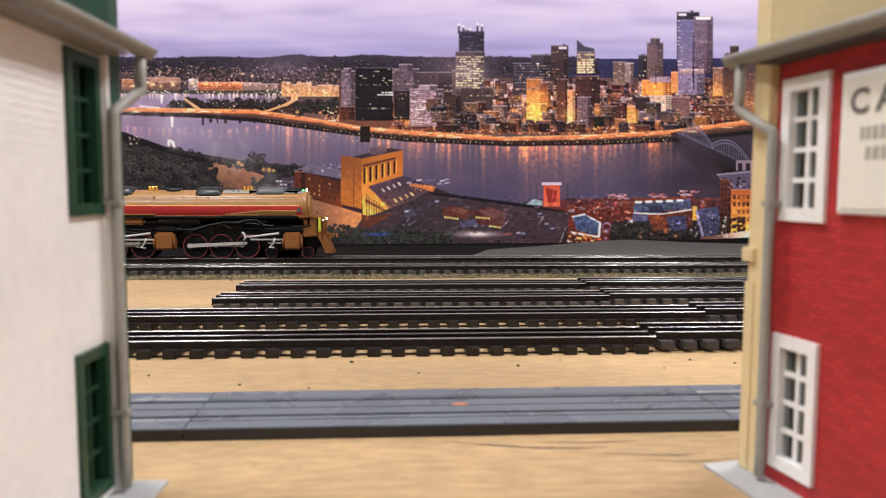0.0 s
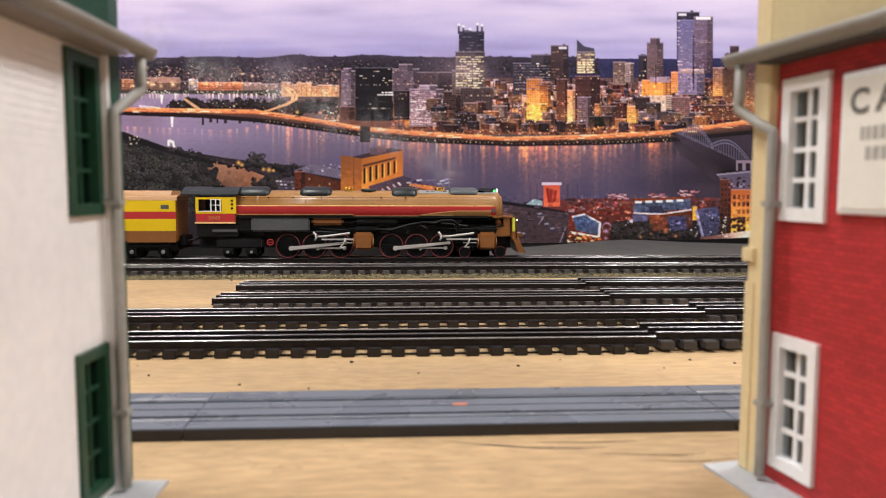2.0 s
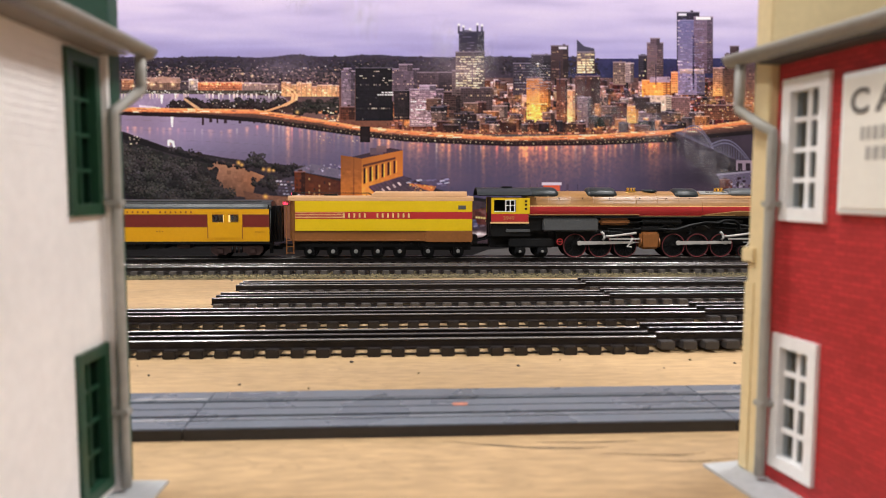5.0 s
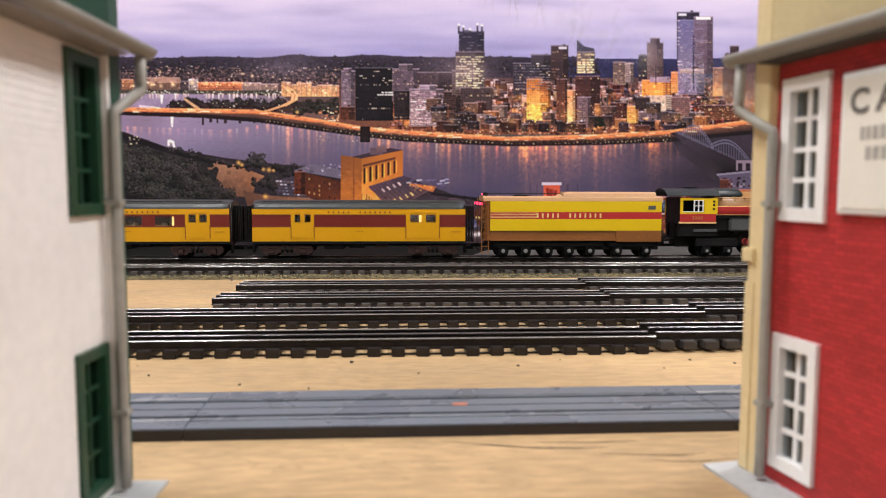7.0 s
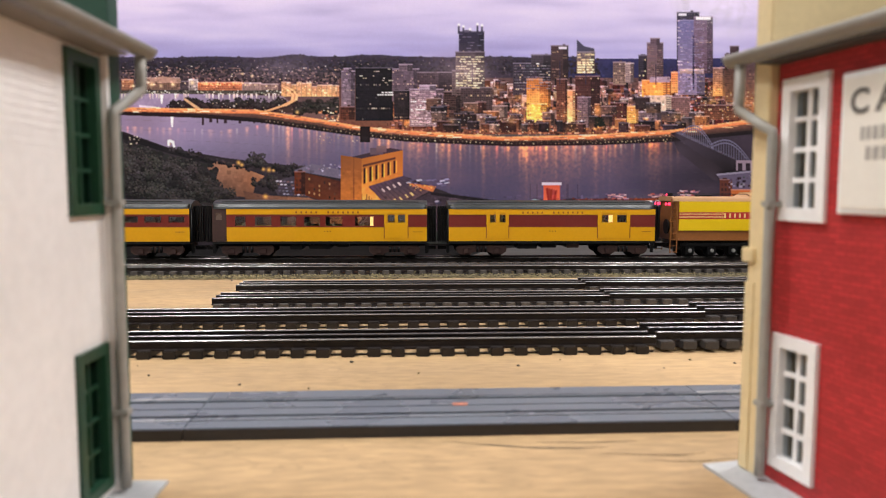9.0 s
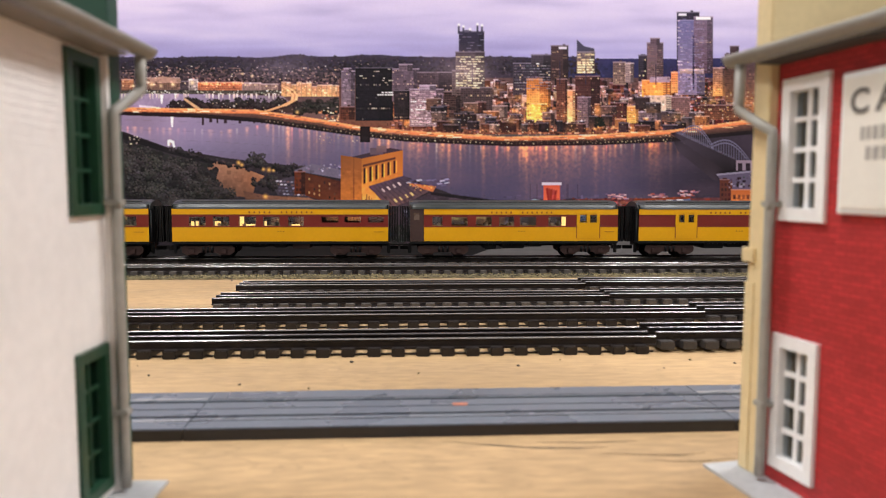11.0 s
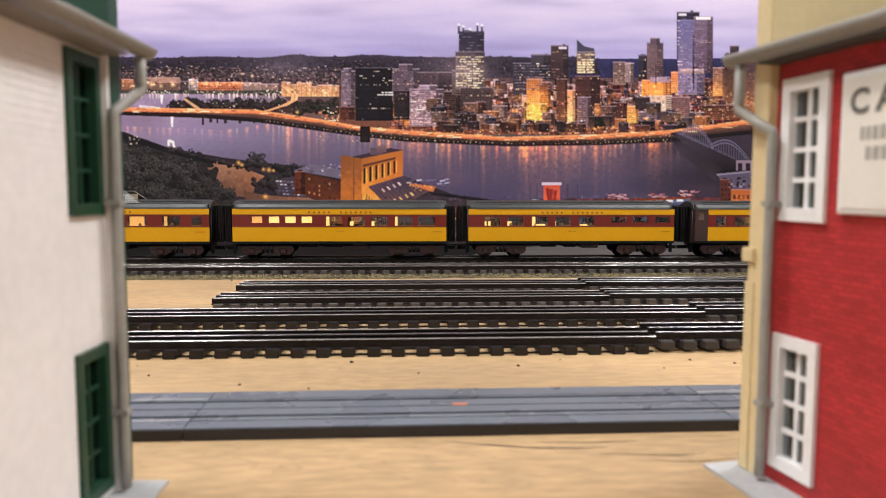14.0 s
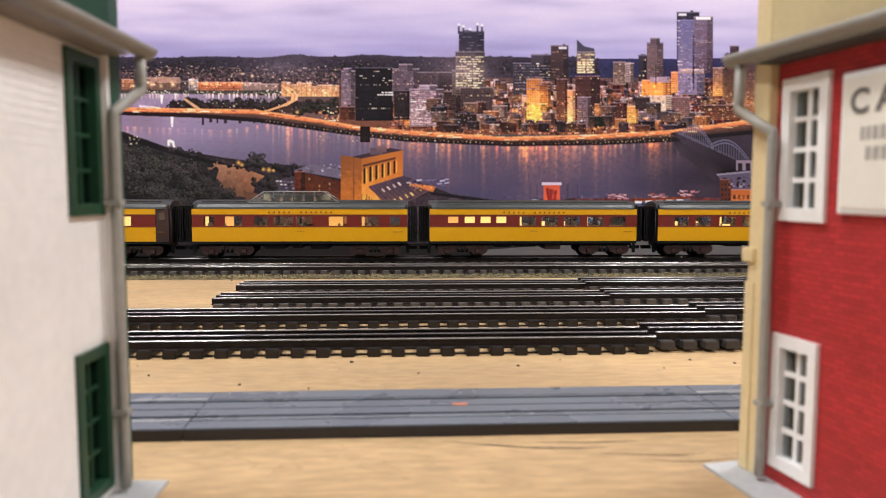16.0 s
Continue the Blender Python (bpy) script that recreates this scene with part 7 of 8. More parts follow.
def tender():
    te = thing("tender", "lemon yellow and tan toy locomotive tender with a red stripe", "tender")
    L, W = 0.2675, 0.0305
    box_part("tank", (-L + 0.008, 0.0, -W + 0.0016, W - 0.0016, 0.0365, 0.0985), BROWN, te, 0.0012)
    bm = bmesh.new()
    prof = [(-W, 0.0940), (-W + 0.001, 0.0985), (-W + 0.007, 0.1010), (W - 0.007, 0.1010), (W - 0.001, 0.0985), (W, 0.0940)]
    bm_loft(bm, [[(x, y, z) for y, z in prof] for x in (-L + 0.004, 0.001)])
    part("deck", bm, TAN, te, "tan tank deck")
    bm = bmesh.new()
    prof = [(-0.026, 0.1005), (-0.0245, 0.1050), (-0.018, 0.1075), (0.018, 0.1075), (0.0245, 0.1050), (0.026, 0.1005)]
    bm_loft(bm, [[(x + (0.0075 if z < 0.103 and x < -0.1 else 0) * -1, y, z) for y, z in prof] for x in (-0.140, -0.008)])
    part("coal_bunker", bm, TAN, te, "pale tan raised bunker")
    for s in (-1, 1):
        y0, y1 = sorted((s * (W - 0.0016), s * W))
        for name, z0, z1, m in (("yellow_panel", 0.0782, 0.0938, T_YELLOW), ("red_stripe", 0.0682, 0.0780, L_RED), ("yellow_panel", 0.0512, 0.0680, T_YELLOW)):
            box_part(name, (-L + 0.014, -0.001, y0, y1, z0, z1), m, te)
        a, b = sorted((s * W, s * (W + 0.0003)))
        for z in (0.0697, 0.0718, 0.0742, 0.0764):
            box_part("pinstripe", (-L + 0.014, -L + 0.084, a, b, z, z + 0.0007), PINSTRIPE, te)
        if s < 0:
            letter_bars(te, -0.1880, -0.0880, 0.0700, 0.0762, s * (W + 0.0003), CREAM_INK)
        box_part("builder_plate", (-0.021, -0.010, a, b, 0.0820, 0.0875), DARK_GREY, te)
        c, d = sorted((s * (W - 0.001), s * (W + 0.0004)))
        box_part("side_sill", (-L + 0.014, -0.067, c, d, 0.0365, 0.0385), BROWN, te)
        box_part("step_panel", (-0.068, -0.001, c, d, 0.0350, 0.0510), BROWN, te)
        for x in (-0.246, -0.208, -0.166, -0.126, -0.085):
            box_part("rib", (x, x + 0.0012, c, d, 0.0385, 0.0400), BROWN, te)
        # ladder at the tail
        lad = part("ladder", bmesh.new(), BROWN, te)
        for x in (-L + 0.001, -L + 0.011):
            box_part("ladder_rail", (x, x + 0.0012, *sorted((s * (W - 0.002), s * (W - 0.0005))), 0.0180, 0.0970), BROWN, lad)
        for k in range(9):
            box_part("rung", (-L + 0.001, -L + 0.0122, *sorted((s * (W - 0.0018), s * (W - 0.0008))), 0.0190 + k * 0.0090, 0.0200 + k * 0.0090), BROWN, lad)
        # truck frames
        for x0, x1, axles in ((-0.2480, -0.0850, (-0.234, -0.2007, -0.168, -0.1367, -0.1053)), (-0.0780, -0.0060, (-0.0643, -0.0207))):
            y0, y1 = sorted((s * 0.0215, s * 0.0262))
            bm = bmesh.new()
            bm_box(bm, x0, x1, y0, y1, 0.0265, 0.0345, 0.0015)
            for x in axles:
                bm_box(bm, x - 0.0065, x + 0.0065, y0, y1, 0.0150, 0.0275, 0.0012)
            fr = part("truck_frame", bm, BLACK, te)
            for x in axles:
                bm = bmesh.new()
                bm_cyl(bm, (x, s * 0.0262, 0.0212), (x, s * 0.0280, 0.0212), 0.0030, 0.0024, 14)
                part("journal_cap", bm, SILVER, fr, "grey journal cap")
    for x in (-0.234, -0.2007, -0.168, -0.1367, -0.1053, -0.0643, -0.0207):
        wheelset(te, x, RAIL_Z + 0.0092, 0.0092)
    box_part("underframe", (-L + 0.01, -0.002, -0.0212, 0.0212, 0.0225, 0.0364), BLACK, te)
    box_part("tail_sheet", (-L + 0.0062, -L + 0.0078, -W + 0.003, W - 0.003, 0.0370, 0.0935), BROWN, te, 0.0004)
    bm = bmesh.new()
    bm_cyl(bm, (-L + 0.0040, -0.004, 0.0560), (-L + 0.0062, -0.004, 0.0560), 0.0110, 0.0110, 20)
    part("tail_port", bm, BLACK, te, "round dark port in the tail")
    box_part("coupler", (-L - 0.012, -L + 0.012, -0.003, 0.003, 0.026, 0.031), BLACK, te)
    box_part("buffer_plate", (0.0, 0.0085, -0.018, 0.018, 0.0300, 0.0440), BLACK, te, 0.001)
    for y in (-0.013, 0.013):
        bm = bmesh.new()
        bm_tube(bm, [(0.001, y, 0.043), (0.010, y, 0.036), (0.020, y, 0.038), (0.030, y, 0.044)], 0.0016, 8)
        part("feed_hose", bm, BLACK, te)
    # rear lamps, hatch and rails
    for y in (-0.022, 0.022):
        lamp = part("rear_lamp_case", boxed(-L - 0.003, -L + 0.005, y - 0.0032, y + 0.0032, 0.0870, 0.0935, 0.001), BLACK, te)
        part("lens", boxed(-L - 0.0037, -L - 0.003, y - 0.0022, y + 0.0022, 0.0880, 0.0922, 0.0003), MARKER_RED, lamp, "glowing red lens")
        part("side_lens", boxed(-L - 0.002, -L + 0.0035, y - 0.0039, y - 0.0032, 0.0880, 0.0922, 0.0003), MARKER_RED, lamp, "glowing red lens")
    part("back_up_lamp", boxed(-L + 0.006, -L + 0.014, -0.0035, 0.0035, 0.1012, 0.1062, 0.001), BLACK, te)
    part("lens", boxed(-L + 0.0048, -L + 0.006, -0.002, 0.002, 0.1022, 0.1050), MARKER_RED, te, "glowing red lens")
    part("water_hatch", boxed(-0.215, -0.195, -0.010, 0.010, 0.1010, 0.1032, 0.0008), BLACK, te)
    for s in (-1, 1):
        bm = bmesh.new()
        bm_tube(bm, [(-L + 0.008, s * 0.024, 0.1005), (-L + 0.010, s * 0.024, 0.1048), (-0.150, s * 0.024, 0.1048), (-0.145, s * 0.024, 0.1015)], 0.0005, 6)
        part("deck_rail", bm, BLACK, te)
    return te


CAR_L, CAR_W = 0.311, 0.0312
Z_SILL, Z_LOW, Z_BAND, Z_LETTER = 0.0362, 0.0565, 0.0742, 0.0822


def passenger_car(label, windows, doors=(), vestibule=0, dome_top=False, lit=(), hot=(), small=(), seed=1):
    """windows: (x0, x1, z0, z1) from the car's front end; doors: (x0, x1); vestibule: +1 front, -1 rear."""
    rnd = random.Random(seed)
    car = thing("passenger_car", label, "passenger car", "passenger cars of the train")
    x_front, x_rear = -0.0035, -CAR_L + 0.0045
    s_front, s_rear = (x_front - 0.018 if vestibule > 0 else x_front), (x_rear + 0.020 if vestibule < 0 else x_rear)
    t = 0.0012
    for s in (-1, 1):
        yo, yi = s * CAR_W, s * (CAR_W - t)
        y0, y1 = sorted((yo, yi))
        box_part("lower_side", (s_rear, s_front, y0, y1, Z_SILL, Z_LOW), C_YELLOW, car)
        box_part("letterboard", (s_rear, s_front, y0, y1, Z_BAND, Z_LETTER), C_YELLOW, car)
        box_part("sill", (x_rear, x_front, *sorted((s * (CAR_W - 0.002), s * (CAR_W + 0.0004))), 0.0326, 0.0360), BLACK, car)
        # window band, pierced
        bm = bmesh.new()
        holes = list(windows)
        xs = sorted({s_rear, s_front, *[h[0] for h in holes], *[h[1] for h in holes], *[d for dd in doors for d in dd]})
        zs = sorted({Z_LOW + 0.0003, Z_BAND - 0.0003, *[h[2] for h in holes], *[h[3] for h in holes]})
        for za, zb in zip(zs, zs[1:]):
            for xa, xb in zip(xs, xs[1:]):
                mid = (xa + xb) / 2
                if not any(h[0] < mid < h[1] and h[2] < (za + zb) / 2 < h[3] for h in holes) and not any(d[0] < mid < d[1] for d in doors):
                    bm_box(bm, xa, xb, *sorted((yo - s * 0.0002, yi)), za, zb)
        bmesh.ops.remove_doubles(bm, verts=bm.verts[:], dist=1e-6)
        part("window_band", bm, MAROON, car, "maroon window band")
        for z in (Z_LOW, Z_BAND):
            box_part("trim_line", (s_rear, s_front, *sorted((yo - s * 0.0001, yo + s * 0.0001)), z - 0.0004, z + 0.0004), RED_INK, car)
        for d0, d1 in doors:
            dy0, dy1 = sorted((yo + s * 0.0005, yi))
            wn = [h for h in windows if d0 < h[0] < d1]
            door = part("baggage_door", bmesh.new(), C_YELLOW, car)
            bm = bmesh.new()
            zs = sorted({0.0405, 0.0795, *[h[2] for h in wn], *[h[3] for h in wn]})
            xs = sorted({d0, d1, *[h[0] for h in wn], *[h[1] for h in wn]})
            for za, zb in zip(zs, zs[1:]):
                for xa, xb in zip(xs, xs[1:]):
                    if not any(h[0] < (xa + xb) / 2 < h[1] and h[2] < (za + zb) / 2 < h[3] for h in wn):
                        bm_box(bm, xa, xb, dy0, dy1, za, zb)
            bmesh.ops.remove_doubles(bm, verts=bm.verts[:], dist=1e-6)
            part("door_leaf", bm, C_YELLOW, door)
            for x in (d0, d1):
                box_part("door_track", (x - 0.0006, x + 0.0006, dy0 - 0.0003, dy1, 0.0405, 0.0600), RED_INK, door)
            for h in wn:
                for e in (h[0], h[1]):
                    box_part("sash", (e - 0.0006, e + 0.0006, dy0 - 0.0004, dy1, h[2], h[3]), C_YELLOW, door)
        for x0, x1, z0, z1 in windows:
            g = box_part("window_glass", (x0, x1, *sorted((yi + s * 0.0003, yi + s * 0.0006)), z0, z1), CAR_GLASS, car)
            g.visible_shadow = False
        if vestibule:
            va, vb = (s_front + 0.0004, x_front) if vestibule > 0 else (x_rear, s_rear - 0.0004)
            ves = part("vestibule_door", boxed(va, vb, *sorted((yo - s * 0.0006, yi - s * 0.001)), 0.0362, Z_LETTER), TRUCK_BROWN, car, "dark brown vestibule door")
            m = (va + vb) / 2
            box_part("door_window", (m - 0.0045, m + 0.0035, *sorted((yo - s * 0.0005, yo - s * 0.0003)), 0.0665, 0.0765), DOOR_PANE, ves)
        # lettering and numbers as plain bars
        if s < 0:
            mid = (s_rear + s_front) / 2
            letter_bars(car, mid - 0.047, mid + 0.047, 0.0760, 0.0788, yo - 0.00015, RED_INK)
            letter_bars(car, mid - 0.006, mid + 0.006, 0.0495, 0.0512, yo - 0.00015, BROWN, (3,))
            box_part("text_bar", (x_front - 0.020, x_front - 0.006, yo - 0.0003, yo, 0.0492, 0.0500), RED_INK, car)
    # roof
    bm = bmesh.new()
    prof = [(-CAR_W - 0.0003, Z_LETTER), (-CAR_W + 0.0005, 0.0850), (-CAR_W + 0.004, 0.0888), (-0.018, 0.0925), (0, 0.0948), (0.018, 0.0925), (CAR_W - 0.004, 0.0888), (CAR_W - 0.0005, 0.0850), (CAR_W + 0.0003, Z_LETTER)]
    ends = ((x_rear - 0.001, 0.86, 0.93), (x_rear + 0.004, 0.97, 0.985), (x_rear + 0.008, 1, 1), (x_front - 0.008, 1, 1), (x_front - 0.004, 0.97, 0.985), (x_front + 0.001, 0.86, 0.93))
    bm_loft(bm, [[(x, y * a, Z_LETTER + (z - Z_LETTER) * b) for y, z in prof] for x, a, b in ends])
    roof = part("roof", bm, CAR_GREY, car, "dark grey arched car roof")
    for s in (-1, 1):
        for yy, z in ((0.0262, 0.0890), (0.0195, 0.0922)):
            box_part("roof_seam", (x_rear + 0.012, x_front - 0.012, *sorted((s * yy - 0.0004, s * yy + 0.0004)), z - 0.001, z + 0.0006), CAR_GREY, roof)
    # ends and bellows
    for x, e in ((x_front, 1), (x_rear, -1)):
        a, b = sorted((x, x - e * 0.0012))
        box_part("end_wall", (a, b, -CAR_W + t, CAR_W - t, 0.0330, Z_LETTER + 0.006), TRUCK_BROWN if vestibule else BLACK, car)
        for k in range(6):
            xa = x + e * (0.0006 + k * 0.0024)
            w = 0.0135 - (k % 2) * 0.0012
            bm = bmesh.new()
            a, b = sorted((xa, xa + e * 0.0016))
            bm_box(bm, a, b, -w, -w + 0.0035, 0.0340, 0.0860)
            bm_box(bm, a, b, w - 0.0035, w, 0.0340, 0.0860)
            bm_box(bm, a, b, -w + 0.0035, w - 0.0035, 0.0825, 0.0860)
            part("bellows_fold", bm, BLACK, car)
        bm = bmesh.new()
        bm_cyl(bm, (x, -0.021, 0.036), (x, -0.021, 0.080), 0.0007, seg=8)
        part("end_handrail", bm, DARK_GREY, car)
    # inside
    box_part("floor", (x_rear + 0.0013, x_front - 0.0013, -CAR_W + t, CAR_W - t, 0.0345, 0.0362), CAR_INSIDE, car)
    # glowing panels set behind chosen windows, with no lamp inside
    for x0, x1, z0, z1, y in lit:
        box_part("bulkhead", (x0, x1, y, y + 0.001, z0, z1), GLOW_WARM, car, label="bulkhead glowing in place of the car's lamps")
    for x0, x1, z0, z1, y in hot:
        box_part("bulkhead", (x0, x1, y, y + 0.001, z0, z1), GLOW_HOT, car, label="bulkhead glowing in place of the car's lamps")
    if not doors or len(doors) == 1:
        x = s_rear + 0.02
        while x < s_front - 0.03:
            for y in (-0.016, 0.016):
                if rnd.random() < 0.7:
                    part("seat_row", boxed(x, x + 0.0035, y - 0.009, y + 0.009, 0.0362, 0.0622, 0.001), BRICK_RED_SEAT, car)
            x += rnd.uniform(0.017, 0.024)
    # underbody
    box_part("centre_sill", (x_rear, x_front, -0.008, 0.008, 0.0280, 0.0344), BLACK, car)
    x = -0.115
    while x > -0.205:
        w = rnd.uniform(0.014, 0.032)
        part("equipment_box", boxed(x - w, x, -CAR_W + 0.004, CAR_W - 0.004, rnd.uniform(0.0235, 0.028), 0.0325, 0.0008), rnd.choice((BLACK, TRUCK_BROWN, BLACK)), car)
        x -= w + rnd.uniform(0.006, 0.016)
    for xc in (-0.0500, -0.2585):
        truck = part("truck", boxed(xc - 0.010, xc + 0.010, -0.020, 0.020, 0.0240, 0.0300, 0.001), BLACK, car)
        for s in (-1, 1):
            y0, y1 = sorted((s * 0.0225, s * 0.0272))
            bm = bmesh.new()
            ring = [(-0.037, 0.0262), (-0.034, 0.0300), (0.034, 0.0300), (0.037, 0.0262), (0.036, 0.0205), (0.030, 0.0165), (0.016, 0.0165), (0.012, 0.0200), (-0.012, 0.0200), (-0.016, 0.0165), (-0.030, 0.0165), (-0.036, 0.0205)]
            bm_loft(bm, [[(xc + a, y, b) for a, b in ring] for y in (y0, y1)])
            part("side_frame", bm, TRUCK_BROWN, truck, "brown-black cast side frame")
            for dx in (-0.0225, 0.0225):
                a, b = sorted((s * 0.0272, s * 0.0292))
                part("journal_box", boxed(xc + dx - 0.0045, xc + dx + 0.0045, a, b, 0.0180, 0.0262, 0.001), TRUCK_BROWN, truck)
            for dx in (-0.006, 0.0, 0.006):
                bm = bmesh.new()
                bm_cyl(bm, (xc + dx, s * 0.0280, 0.0200), (xc + dx, s * 0.0280, 0.0282), 0.0018, seg=8)
                part("coil_spring", bm, BLACK, truck)
        for dx in (-0.0225, 0.0225):
            wheelset(car, xc + dx, RAIL_Z + 0.0088, 0.0088, tread=0.0045)
    for e, x in ((1, x_front), (-1, x_rear)):
        box_part("coupler", (*sorted((x, x + e * 0.0142)), -0.0028, 0.0028, 0.0225, 0.0275), BLACK, car)
        part("air_hose", boxed(*sorted((x - e * 0.002, x + e * 0.003)), -0.018, -0.016, 0.018, 0.033, 0.0006), BLACK, car)
    if dome_top:
        xa, xb, ya, yb = -0.2310, -0.1010, -0.2085, -0.1225
        low, high, zl, zh, ha, hb = 0.0, 0.0, 0.0905, 0.1065, 0.0235, 0.0175
        d = part("dome", boxed(xa - 0.001, xb + 0.001, -ha - 0.0008, ha + 0.0008, 0.0880, 0.0905), CAR_GREY, car)
        bm = bmesh.new()
        corners = lambda x, h, z: [(x, -h, z), (x, h, z)]
        bm_loft(bm, [[(xa, -ha, zl), (xb, -ha, zl), (xb, ha, zl), (xa, ha, zl)], [(ya, -hb, zh), (yb, -hb, zh), (yb, hb, zh), (ya, hb, zh)]])
        g = part("dome_glass", bm, DOME_GLASS, d, "tinted dome glass")
        g.visible_shadow = False
        n = 6
        for k in range(n + 1):
            xt, xl = ya + (yb - ya) * k / n, ya + (yb - ya) * k / n
            for s in (-1, 1):
                bm = bmesh.new()
                bm_tube(bm, [(xl, s * (ha + 0.0002), zl), (xt, s * (hb + 0.0002), zh)], 0.0005, 6)
                part("dome_rib", bm, DARK_GREY, d)
        for s in (-1, 1):
            for pts in (((xa, zl, ha), (ya, zh, hb)), ((xb, zl, ha), (yb, zh, hb)), ((ya, zh, hb), (yb, zh, hb)), ((xa, zl, ha), (xb, zl, ha))):
                bm = bmesh.new()
                bm_tube(bm, [(x, s * (h + 0.0002), z) for x, z, h in pts], 0.0007, 6)
                part("dome_rib", bm, SILVER, d)
        box_part("dome_liner", (ya - 0.006, yb + 0.006, 0.0135, 0.0145, zl, zh - 0.004), DOME_CREAM, d, label="cream inner lining of the dome")
        part("dome_roof", boxed(ya, yb, -hb, hb, zh, zh + 0.0008), SILVER, d)
        for k in range(5):
            x = ya + 0.006 + k * 0.016
            part("dome_seat", boxed(x, x + 0.004, -0.016, 0.016, 0.0895, 0.0985, 0.001), BRICK_RED_SEAT, d)
    return car


DOME_CREAM = mat("cream_dome_lining", (0.62, 0.55, 0.38), 0.6, vary=0.08)
DOME_GLASS = glass_mat("dome_glass", (0.66, 0.63, 0.55), 0.05, 0.3)


def win_row(spans, z0=0.0580, z1=0.0714):
    return [(a, b, z0, z1) for a, b in spans]


def build_train():
    train = [(locomotive(), 0.783), (tender(), 0.2862)]
    hi, lo_ = 0.0714, 0.0580
    half = lo_ + 0.0062
    car = passenger_car("yellow baggage car with maroon band and two sliding doors", [(-0.2475, -0.2380, 0.0632, 0.0770), (-0.2335, -0.2235, 0.0632, 0.0770), (-0.0835, -0.0660, 0.0632, 0.0770), (-0.0610, -0.0455, 0.0632, 0.0770)],
                        doors=((-0.2520, -0.2195), (-0.0890, -0.0410)), hot=((-0.0700, -0.0600, 0.063, 0.0775, -0.022),), seed=3)
    train.append((car, 0.0))
    spans = ((-0.2746, -0.2600), (-0.2470, -0.2240), (-0.2114, -0.1890), (-0.1780, -0.1560), (-0.1477, -0.1240), (-0.1060, -0.0800))
    car = passenger_car("yellow combine car with brown vestibule and one baggage door", win_row(spans) + [(-0.0605, -0.0490, 0.0630, 0.0760), (-0.0455, -0.0340, 0.0630, 0.0760)], doors=((-0.0645, -0.0305),), vestibule=-1,
                        hot=((-0.0850, -0.0790, lo_, hi, -0.024),), seed=5)
    train.append((car, -0.3345))
    spans = ((-0.2830, -0.2600), (-0.2500, -0.2270), (-0.2140, -0.1900), (-0.1800, -0.1570), (-0.1450, -0.1230))
    car = passenger_car("yellow lounge car with maroon band and glowing windows", win_row(spans) + [(-0.0980, -0.0740, 0.0630, hi), (-0.0655, -0.0420, 0.0630, hi), (-0.0320, -0.0100, 0.0630, hi)],
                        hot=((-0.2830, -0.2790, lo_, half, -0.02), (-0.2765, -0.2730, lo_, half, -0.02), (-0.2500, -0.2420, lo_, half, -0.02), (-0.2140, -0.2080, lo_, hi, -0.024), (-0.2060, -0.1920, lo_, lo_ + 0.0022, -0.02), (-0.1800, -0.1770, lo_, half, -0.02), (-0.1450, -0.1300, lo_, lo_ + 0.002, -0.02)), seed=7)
    train.append((car, -0.6690))
    spans = ((-0.1760, -0.1520), (-0.1440, -0.1200), (-0.1110, -0.0880), (-0.0770, -0.0520), (-0.0440, -0.0200))
    tiny = ((-0.2800, -0.2650), (-0.2560, -0.2410), (-0.2330, -0.2180), (-0.2100, -0.1950))
    car = passenger_car("yellow sleeping car with four small glowing windows", win_row(spans) + win_row(tiny, 0.0625, hi),
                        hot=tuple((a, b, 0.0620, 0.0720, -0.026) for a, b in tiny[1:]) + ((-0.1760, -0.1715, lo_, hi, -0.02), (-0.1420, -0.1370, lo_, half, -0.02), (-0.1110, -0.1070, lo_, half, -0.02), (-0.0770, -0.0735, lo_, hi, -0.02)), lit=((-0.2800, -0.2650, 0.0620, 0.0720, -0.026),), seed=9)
    train.append((car, -1.0040))
    spans = ((-0.2905, -0.2760), (-0.2620, -0.2370), (-0.2200, -0.1990), (-0.1930, -0.1660), (-0.1610, -0.1380), (-0.1160, -0.0900), (-0.0690, -0.0440), (-0.0280, -0.0140))
    car = passenger_car("yellow dome car with a raised glass dome", win_row(spans), dome_top=True,
                        hot=((-0.2905, -0.2860, lo_, hi, -0.02),), lit=((-0.2620, -0.2500, lo_, hi, -0.024), (-0.1160, -0.0960, lo_, hi, -0.022), (-0.0690, -0.0650, lo_, hi, -0.02)), seed=11)
    train.append((car, -1.3390))
    spans = ((-0.0800, -0.0550), (-0.1180, -0.0930), (-0.1560, -0.1310), (-0.1940, -0.1690), (-0.2320, -0.2070), (-0.2700, -0.2450))
    car = passenger_car("yellow coach with a brown vestibule and glowing windows", win_row(spans), vestibule=1, hot=((-0.0700, -0.0540, lo_, hi, -0.022),), lit=((-0.1940, -0.1750, lo_, hi, -0.022),), seed=13)
    train.append((car, -1.6740))
    return train


TRAIN = build_train()


def train_front(t):
    """Where the first passenger car's front end stands, along the track."""
    return 0.0999 + SPEED * (t - 7.0)


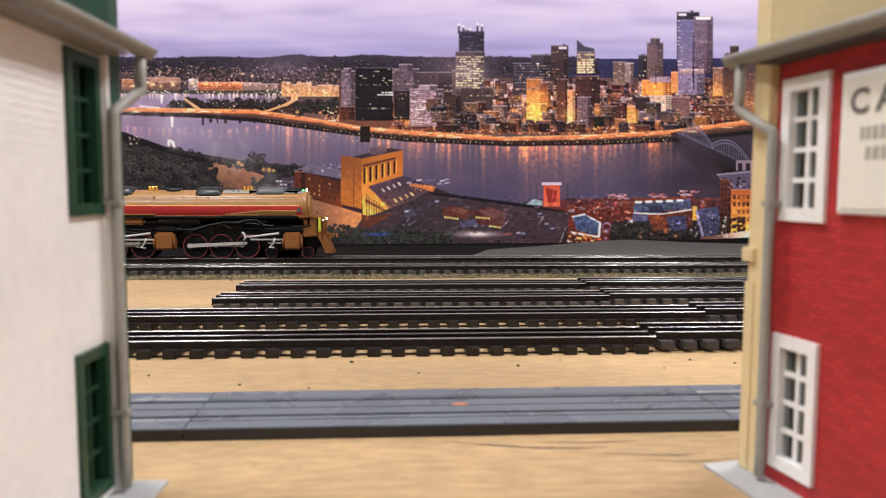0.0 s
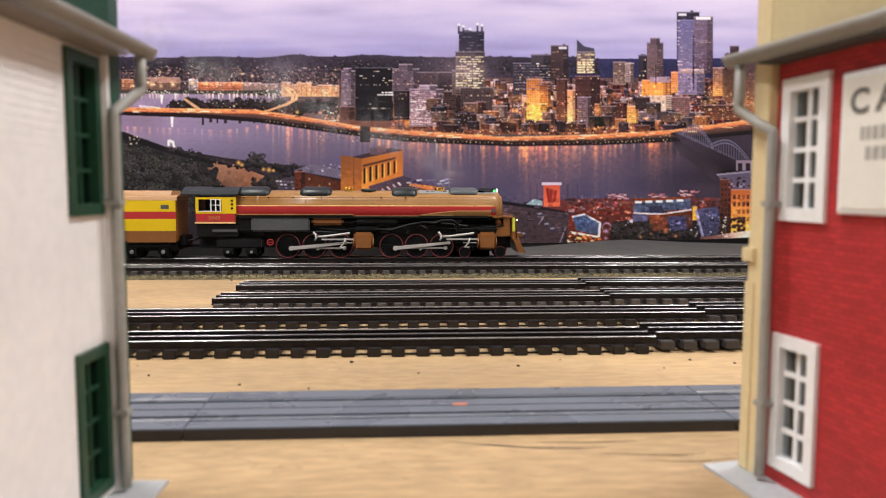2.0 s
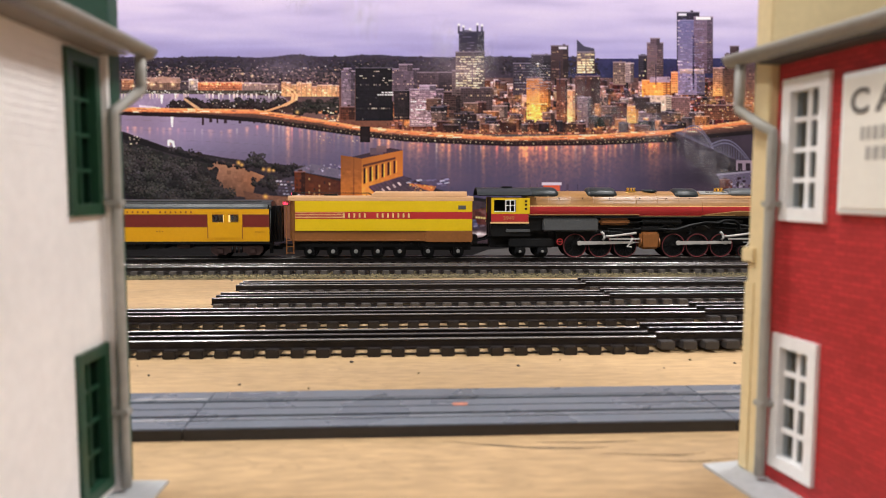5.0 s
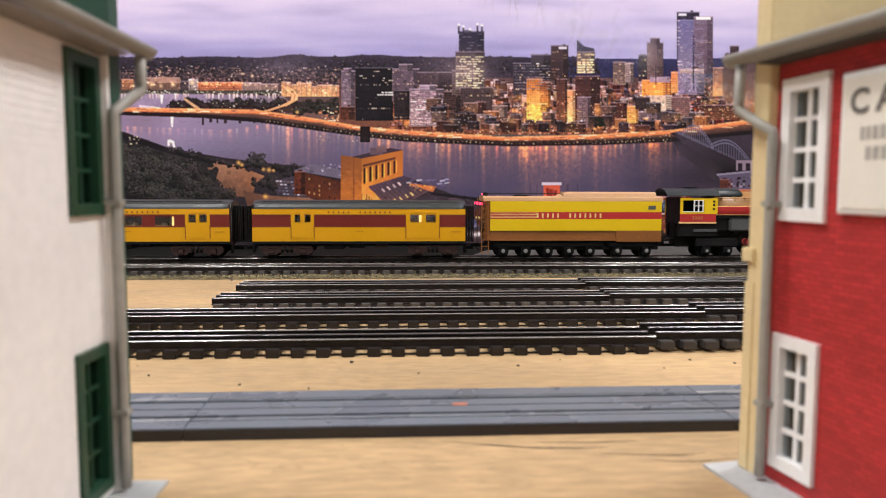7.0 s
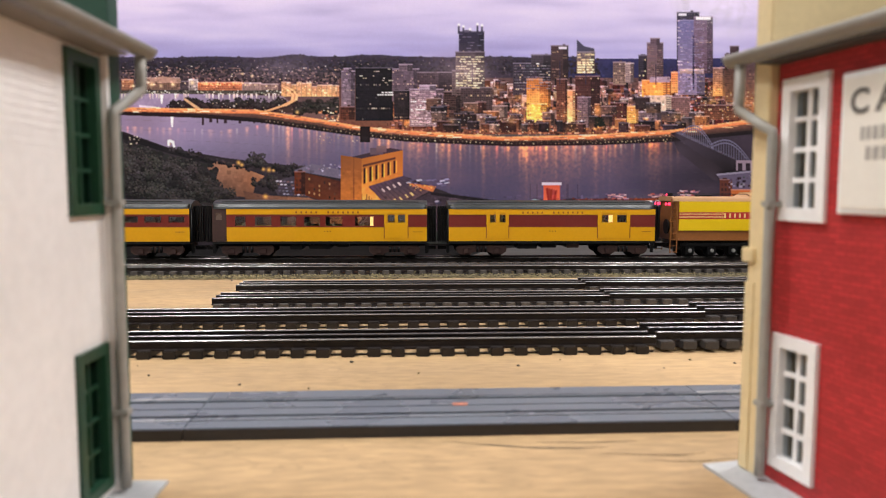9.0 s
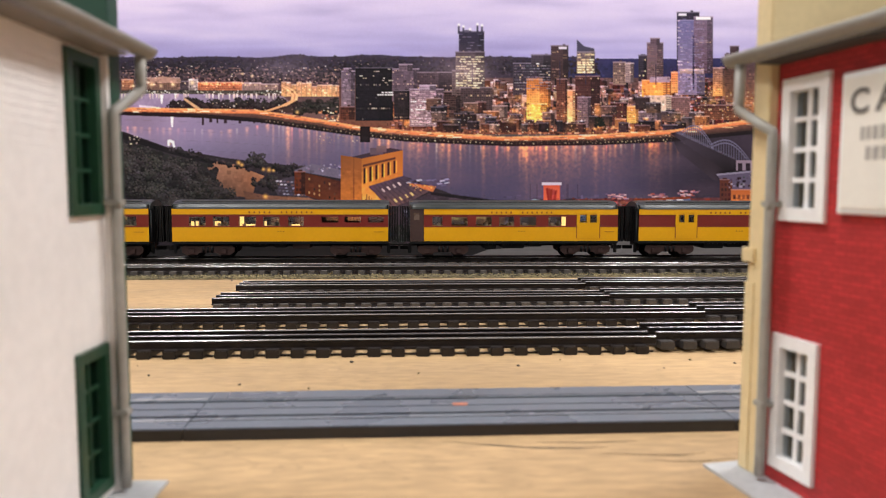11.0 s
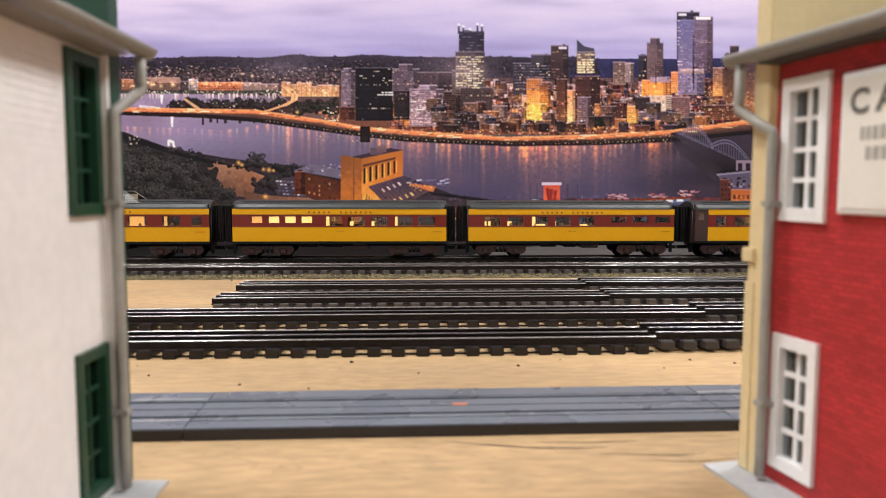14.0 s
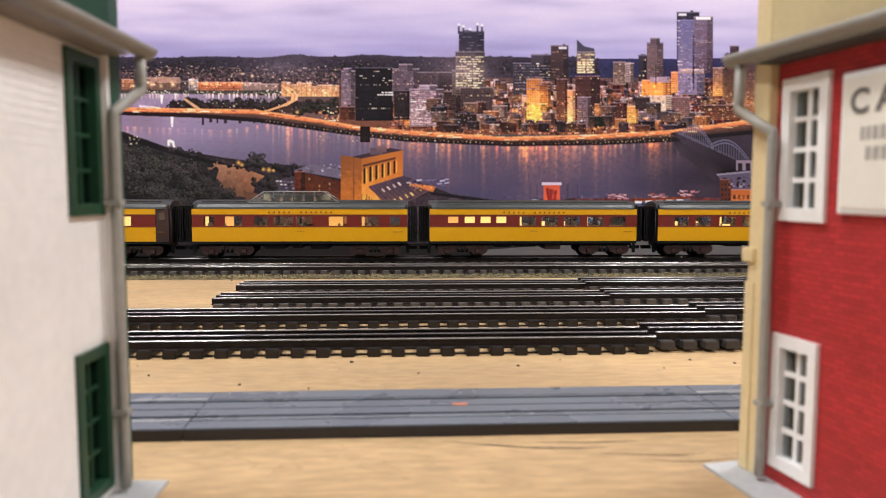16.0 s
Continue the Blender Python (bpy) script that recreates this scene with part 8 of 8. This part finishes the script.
def motions():
    """The train rolls by at an even pace; wheels and rods turn with it."""
    beats = [k * 1.0 for k in range(17)]
    for ob, offset in TRAIN:
        walk(ob, [(t, pose(train_front(t) + offset, TRACK_Y, 0.0)) for t in beats])
    fine = [k * 2 / 30 for k in range(241)]
    coarse = fine[::2]
    for ob, c, r, phase in spinning:
        turn = lambda t: phase + SPEED * t / r
        walk(ob, [(t, Matrix.Translation(c) @ Matrix.Rotation(turn(t), 4, "Y")) for t in (coarse if r > 0.015 else fine)])
    for ob, c, crank, r, phase in side_rods:
        rows = []
        for t in coarse:
            a = ROD_PHASE + phase + SPEED * t / r
            rows.append((t, Matrix.Translation(c + Vector((crank * math.cos(a), 0, -crank * math.sin(a))))))
        walk(ob, rows)
    for ob, c, crank, zx, length, r, phase in main_rods:
        rows = []
        for t in coarse:
            a = ROD_PHASE + phase + SPEED * t / r
            p = c + Vector((crank * math.cos(a), 0, -crank * math.sin(a)))
            rows.append((t, Matrix.Translation(p) @ Matrix.Rotation(-math.asin((zx - p.z) / length), 4, "Y")))
        walk(ob, rows)
    smoke_motions()


ROD_PHASE = 3.3


# ---- thin smoke from the stack ----
def smoke_material():
    m = bpy.data.materials.new("thin_smoke")
    m.use_nodes = True
    nt = m.node_tree
    out = nt.nodes["Material Output"]
    tr = nt.nodes.new("ShaderNodeBsdfTransparent")
    df = nt.nodes.new("ShaderNodeBsdfDiffuse")
    df.inputs["Color"].default_value = (0.66, 0.64, 0.68, 1)
    co = nt.nodes.new("ShaderNodeTexCoord")
    n = nt.nodes.new("ShaderNodeTexNoise")
    n.inputs["Scale"].default_value, n.inputs["Detail"].default_value, n.inputs["Distortion"].default_value = 38, 5, 1.2
    nt.links.new(co.outputs["Object"], n.inputs["Vector"])
    r = nt.nodes.new("ShaderNodeMapRange")
    r.inputs["From Min"].default_value, r.inputs["From Max"].default_value = 0.40, 0.80
    r.inputs["To Min"].default_value, r.inputs["To Max"].default_value = 0.0, 0.21
    nt.links.new(n.outputs["Fac"], r.inputs["Value"])
    mp = nt.nodes.new("ShaderNodeMapping")
    mp.inputs["Scale"].default_value = (30, 30, 21)
    nt.links.new(co.outputs["Object"], mp.inputs["Vector"])
    ball = nt.nodes.new("ShaderNodeTexGradient")
    ball.gradient_type = "SPHERICAL"
    nt.links.new(mp.outputs[0], ball.inputs["Vector"])
    thin = nt.nodes.new("ShaderNodeMath")
    thin.operation = "MULTIPLY"
    nt.links.new(r.outputs[0], thin.inputs[0])
    nt.links.new(ball.outputs["Fac"], thin.inputs[1])
    r = thin
    mx = nt.nodes.new("ShaderNodeMixShader")
    nt.links.new(r.outputs[0], mx.inputs[0])
    nt.links.new(tr.outputs[0], mx.inputs[1])
    nt.links.new(df.outputs[0], mx.inputs[2])
    nt.links.new(mx.outputs[0], out.inputs["Surface"])
    return m


SMOKE = smoke_material()
smoke_puffs = []   # (puff, time at which it leaves the stack)


def smoke_puff(born, seed):
    """A wisp of many thin nested shells, so that its edge stays soft."""
    rnd = random.Random(seed)
    bm = bmesh.new()
    for k in range(2):
        n = 9
        grid = []
        for i in range(n + 1):
            row = []
            for j in range(n + 1):
                x, z = (i / n - 0.5) * 0.068, (j / n - 0.5) * 0.096
                d = noise.noise((x * 40 + seed, z * 40, k * 3.0)) * 0.008 + (x * x + z * z) * 4 * (1 if k else -1)
                row.append(bm.verts.new((x, (k - 0.5) * 0.006 + d, z)))
            grid.append(row)
        for i in range(n):
            for j in range(n):
                bm.faces.new((grid[i][j], grid[i + 1][j], grid[i + 1][j + 1], grid[i][j + 1]))
    for f in bm.faces:
        f.smooth = True
    ob = part("smoke_puff", bm, SMOKE)
    ob.visible_shadow = False
    tagged(ob, "faint grey wisp of locomotive smoke", "smoke", "smoke from the locomotive", "stuff")
    smoke_puffs.append((ob, born, rnd.uniform(-1, 1)))


for k in range(26):
    smoke_puff(-1.8 + 0.27 * k, 40 + k)


def smoke_place(t, born, sway):
    """Rides hidden in the smokebox, then climbs from the stack and hangs back in the still air."""
    stack = lambda q: Vector((train_front(q) + 0.783 - 0.085, TRACK_Y, 0.060))
    age = t - born
    if age <= 0:
        return stack(t)
    p = stack(born)
    return p + Vector((0.03 * (1 - math.exp(-age * 2.5)) - 0.008 * age + 0.012 * sway * age, 0.012 * sway * age, 0.085 * (1 - math.exp(-age * 5)) + 0.055 * age))


def smoke_motions():
    for ob, born, sway in smoke_puffs:
        walk(ob, [(k * 0.25, pose(*smoke_place(k * 0.25, born, sway), 0, 0, 14 * sway * k * 0.25)) for k in range(65)])


motions()
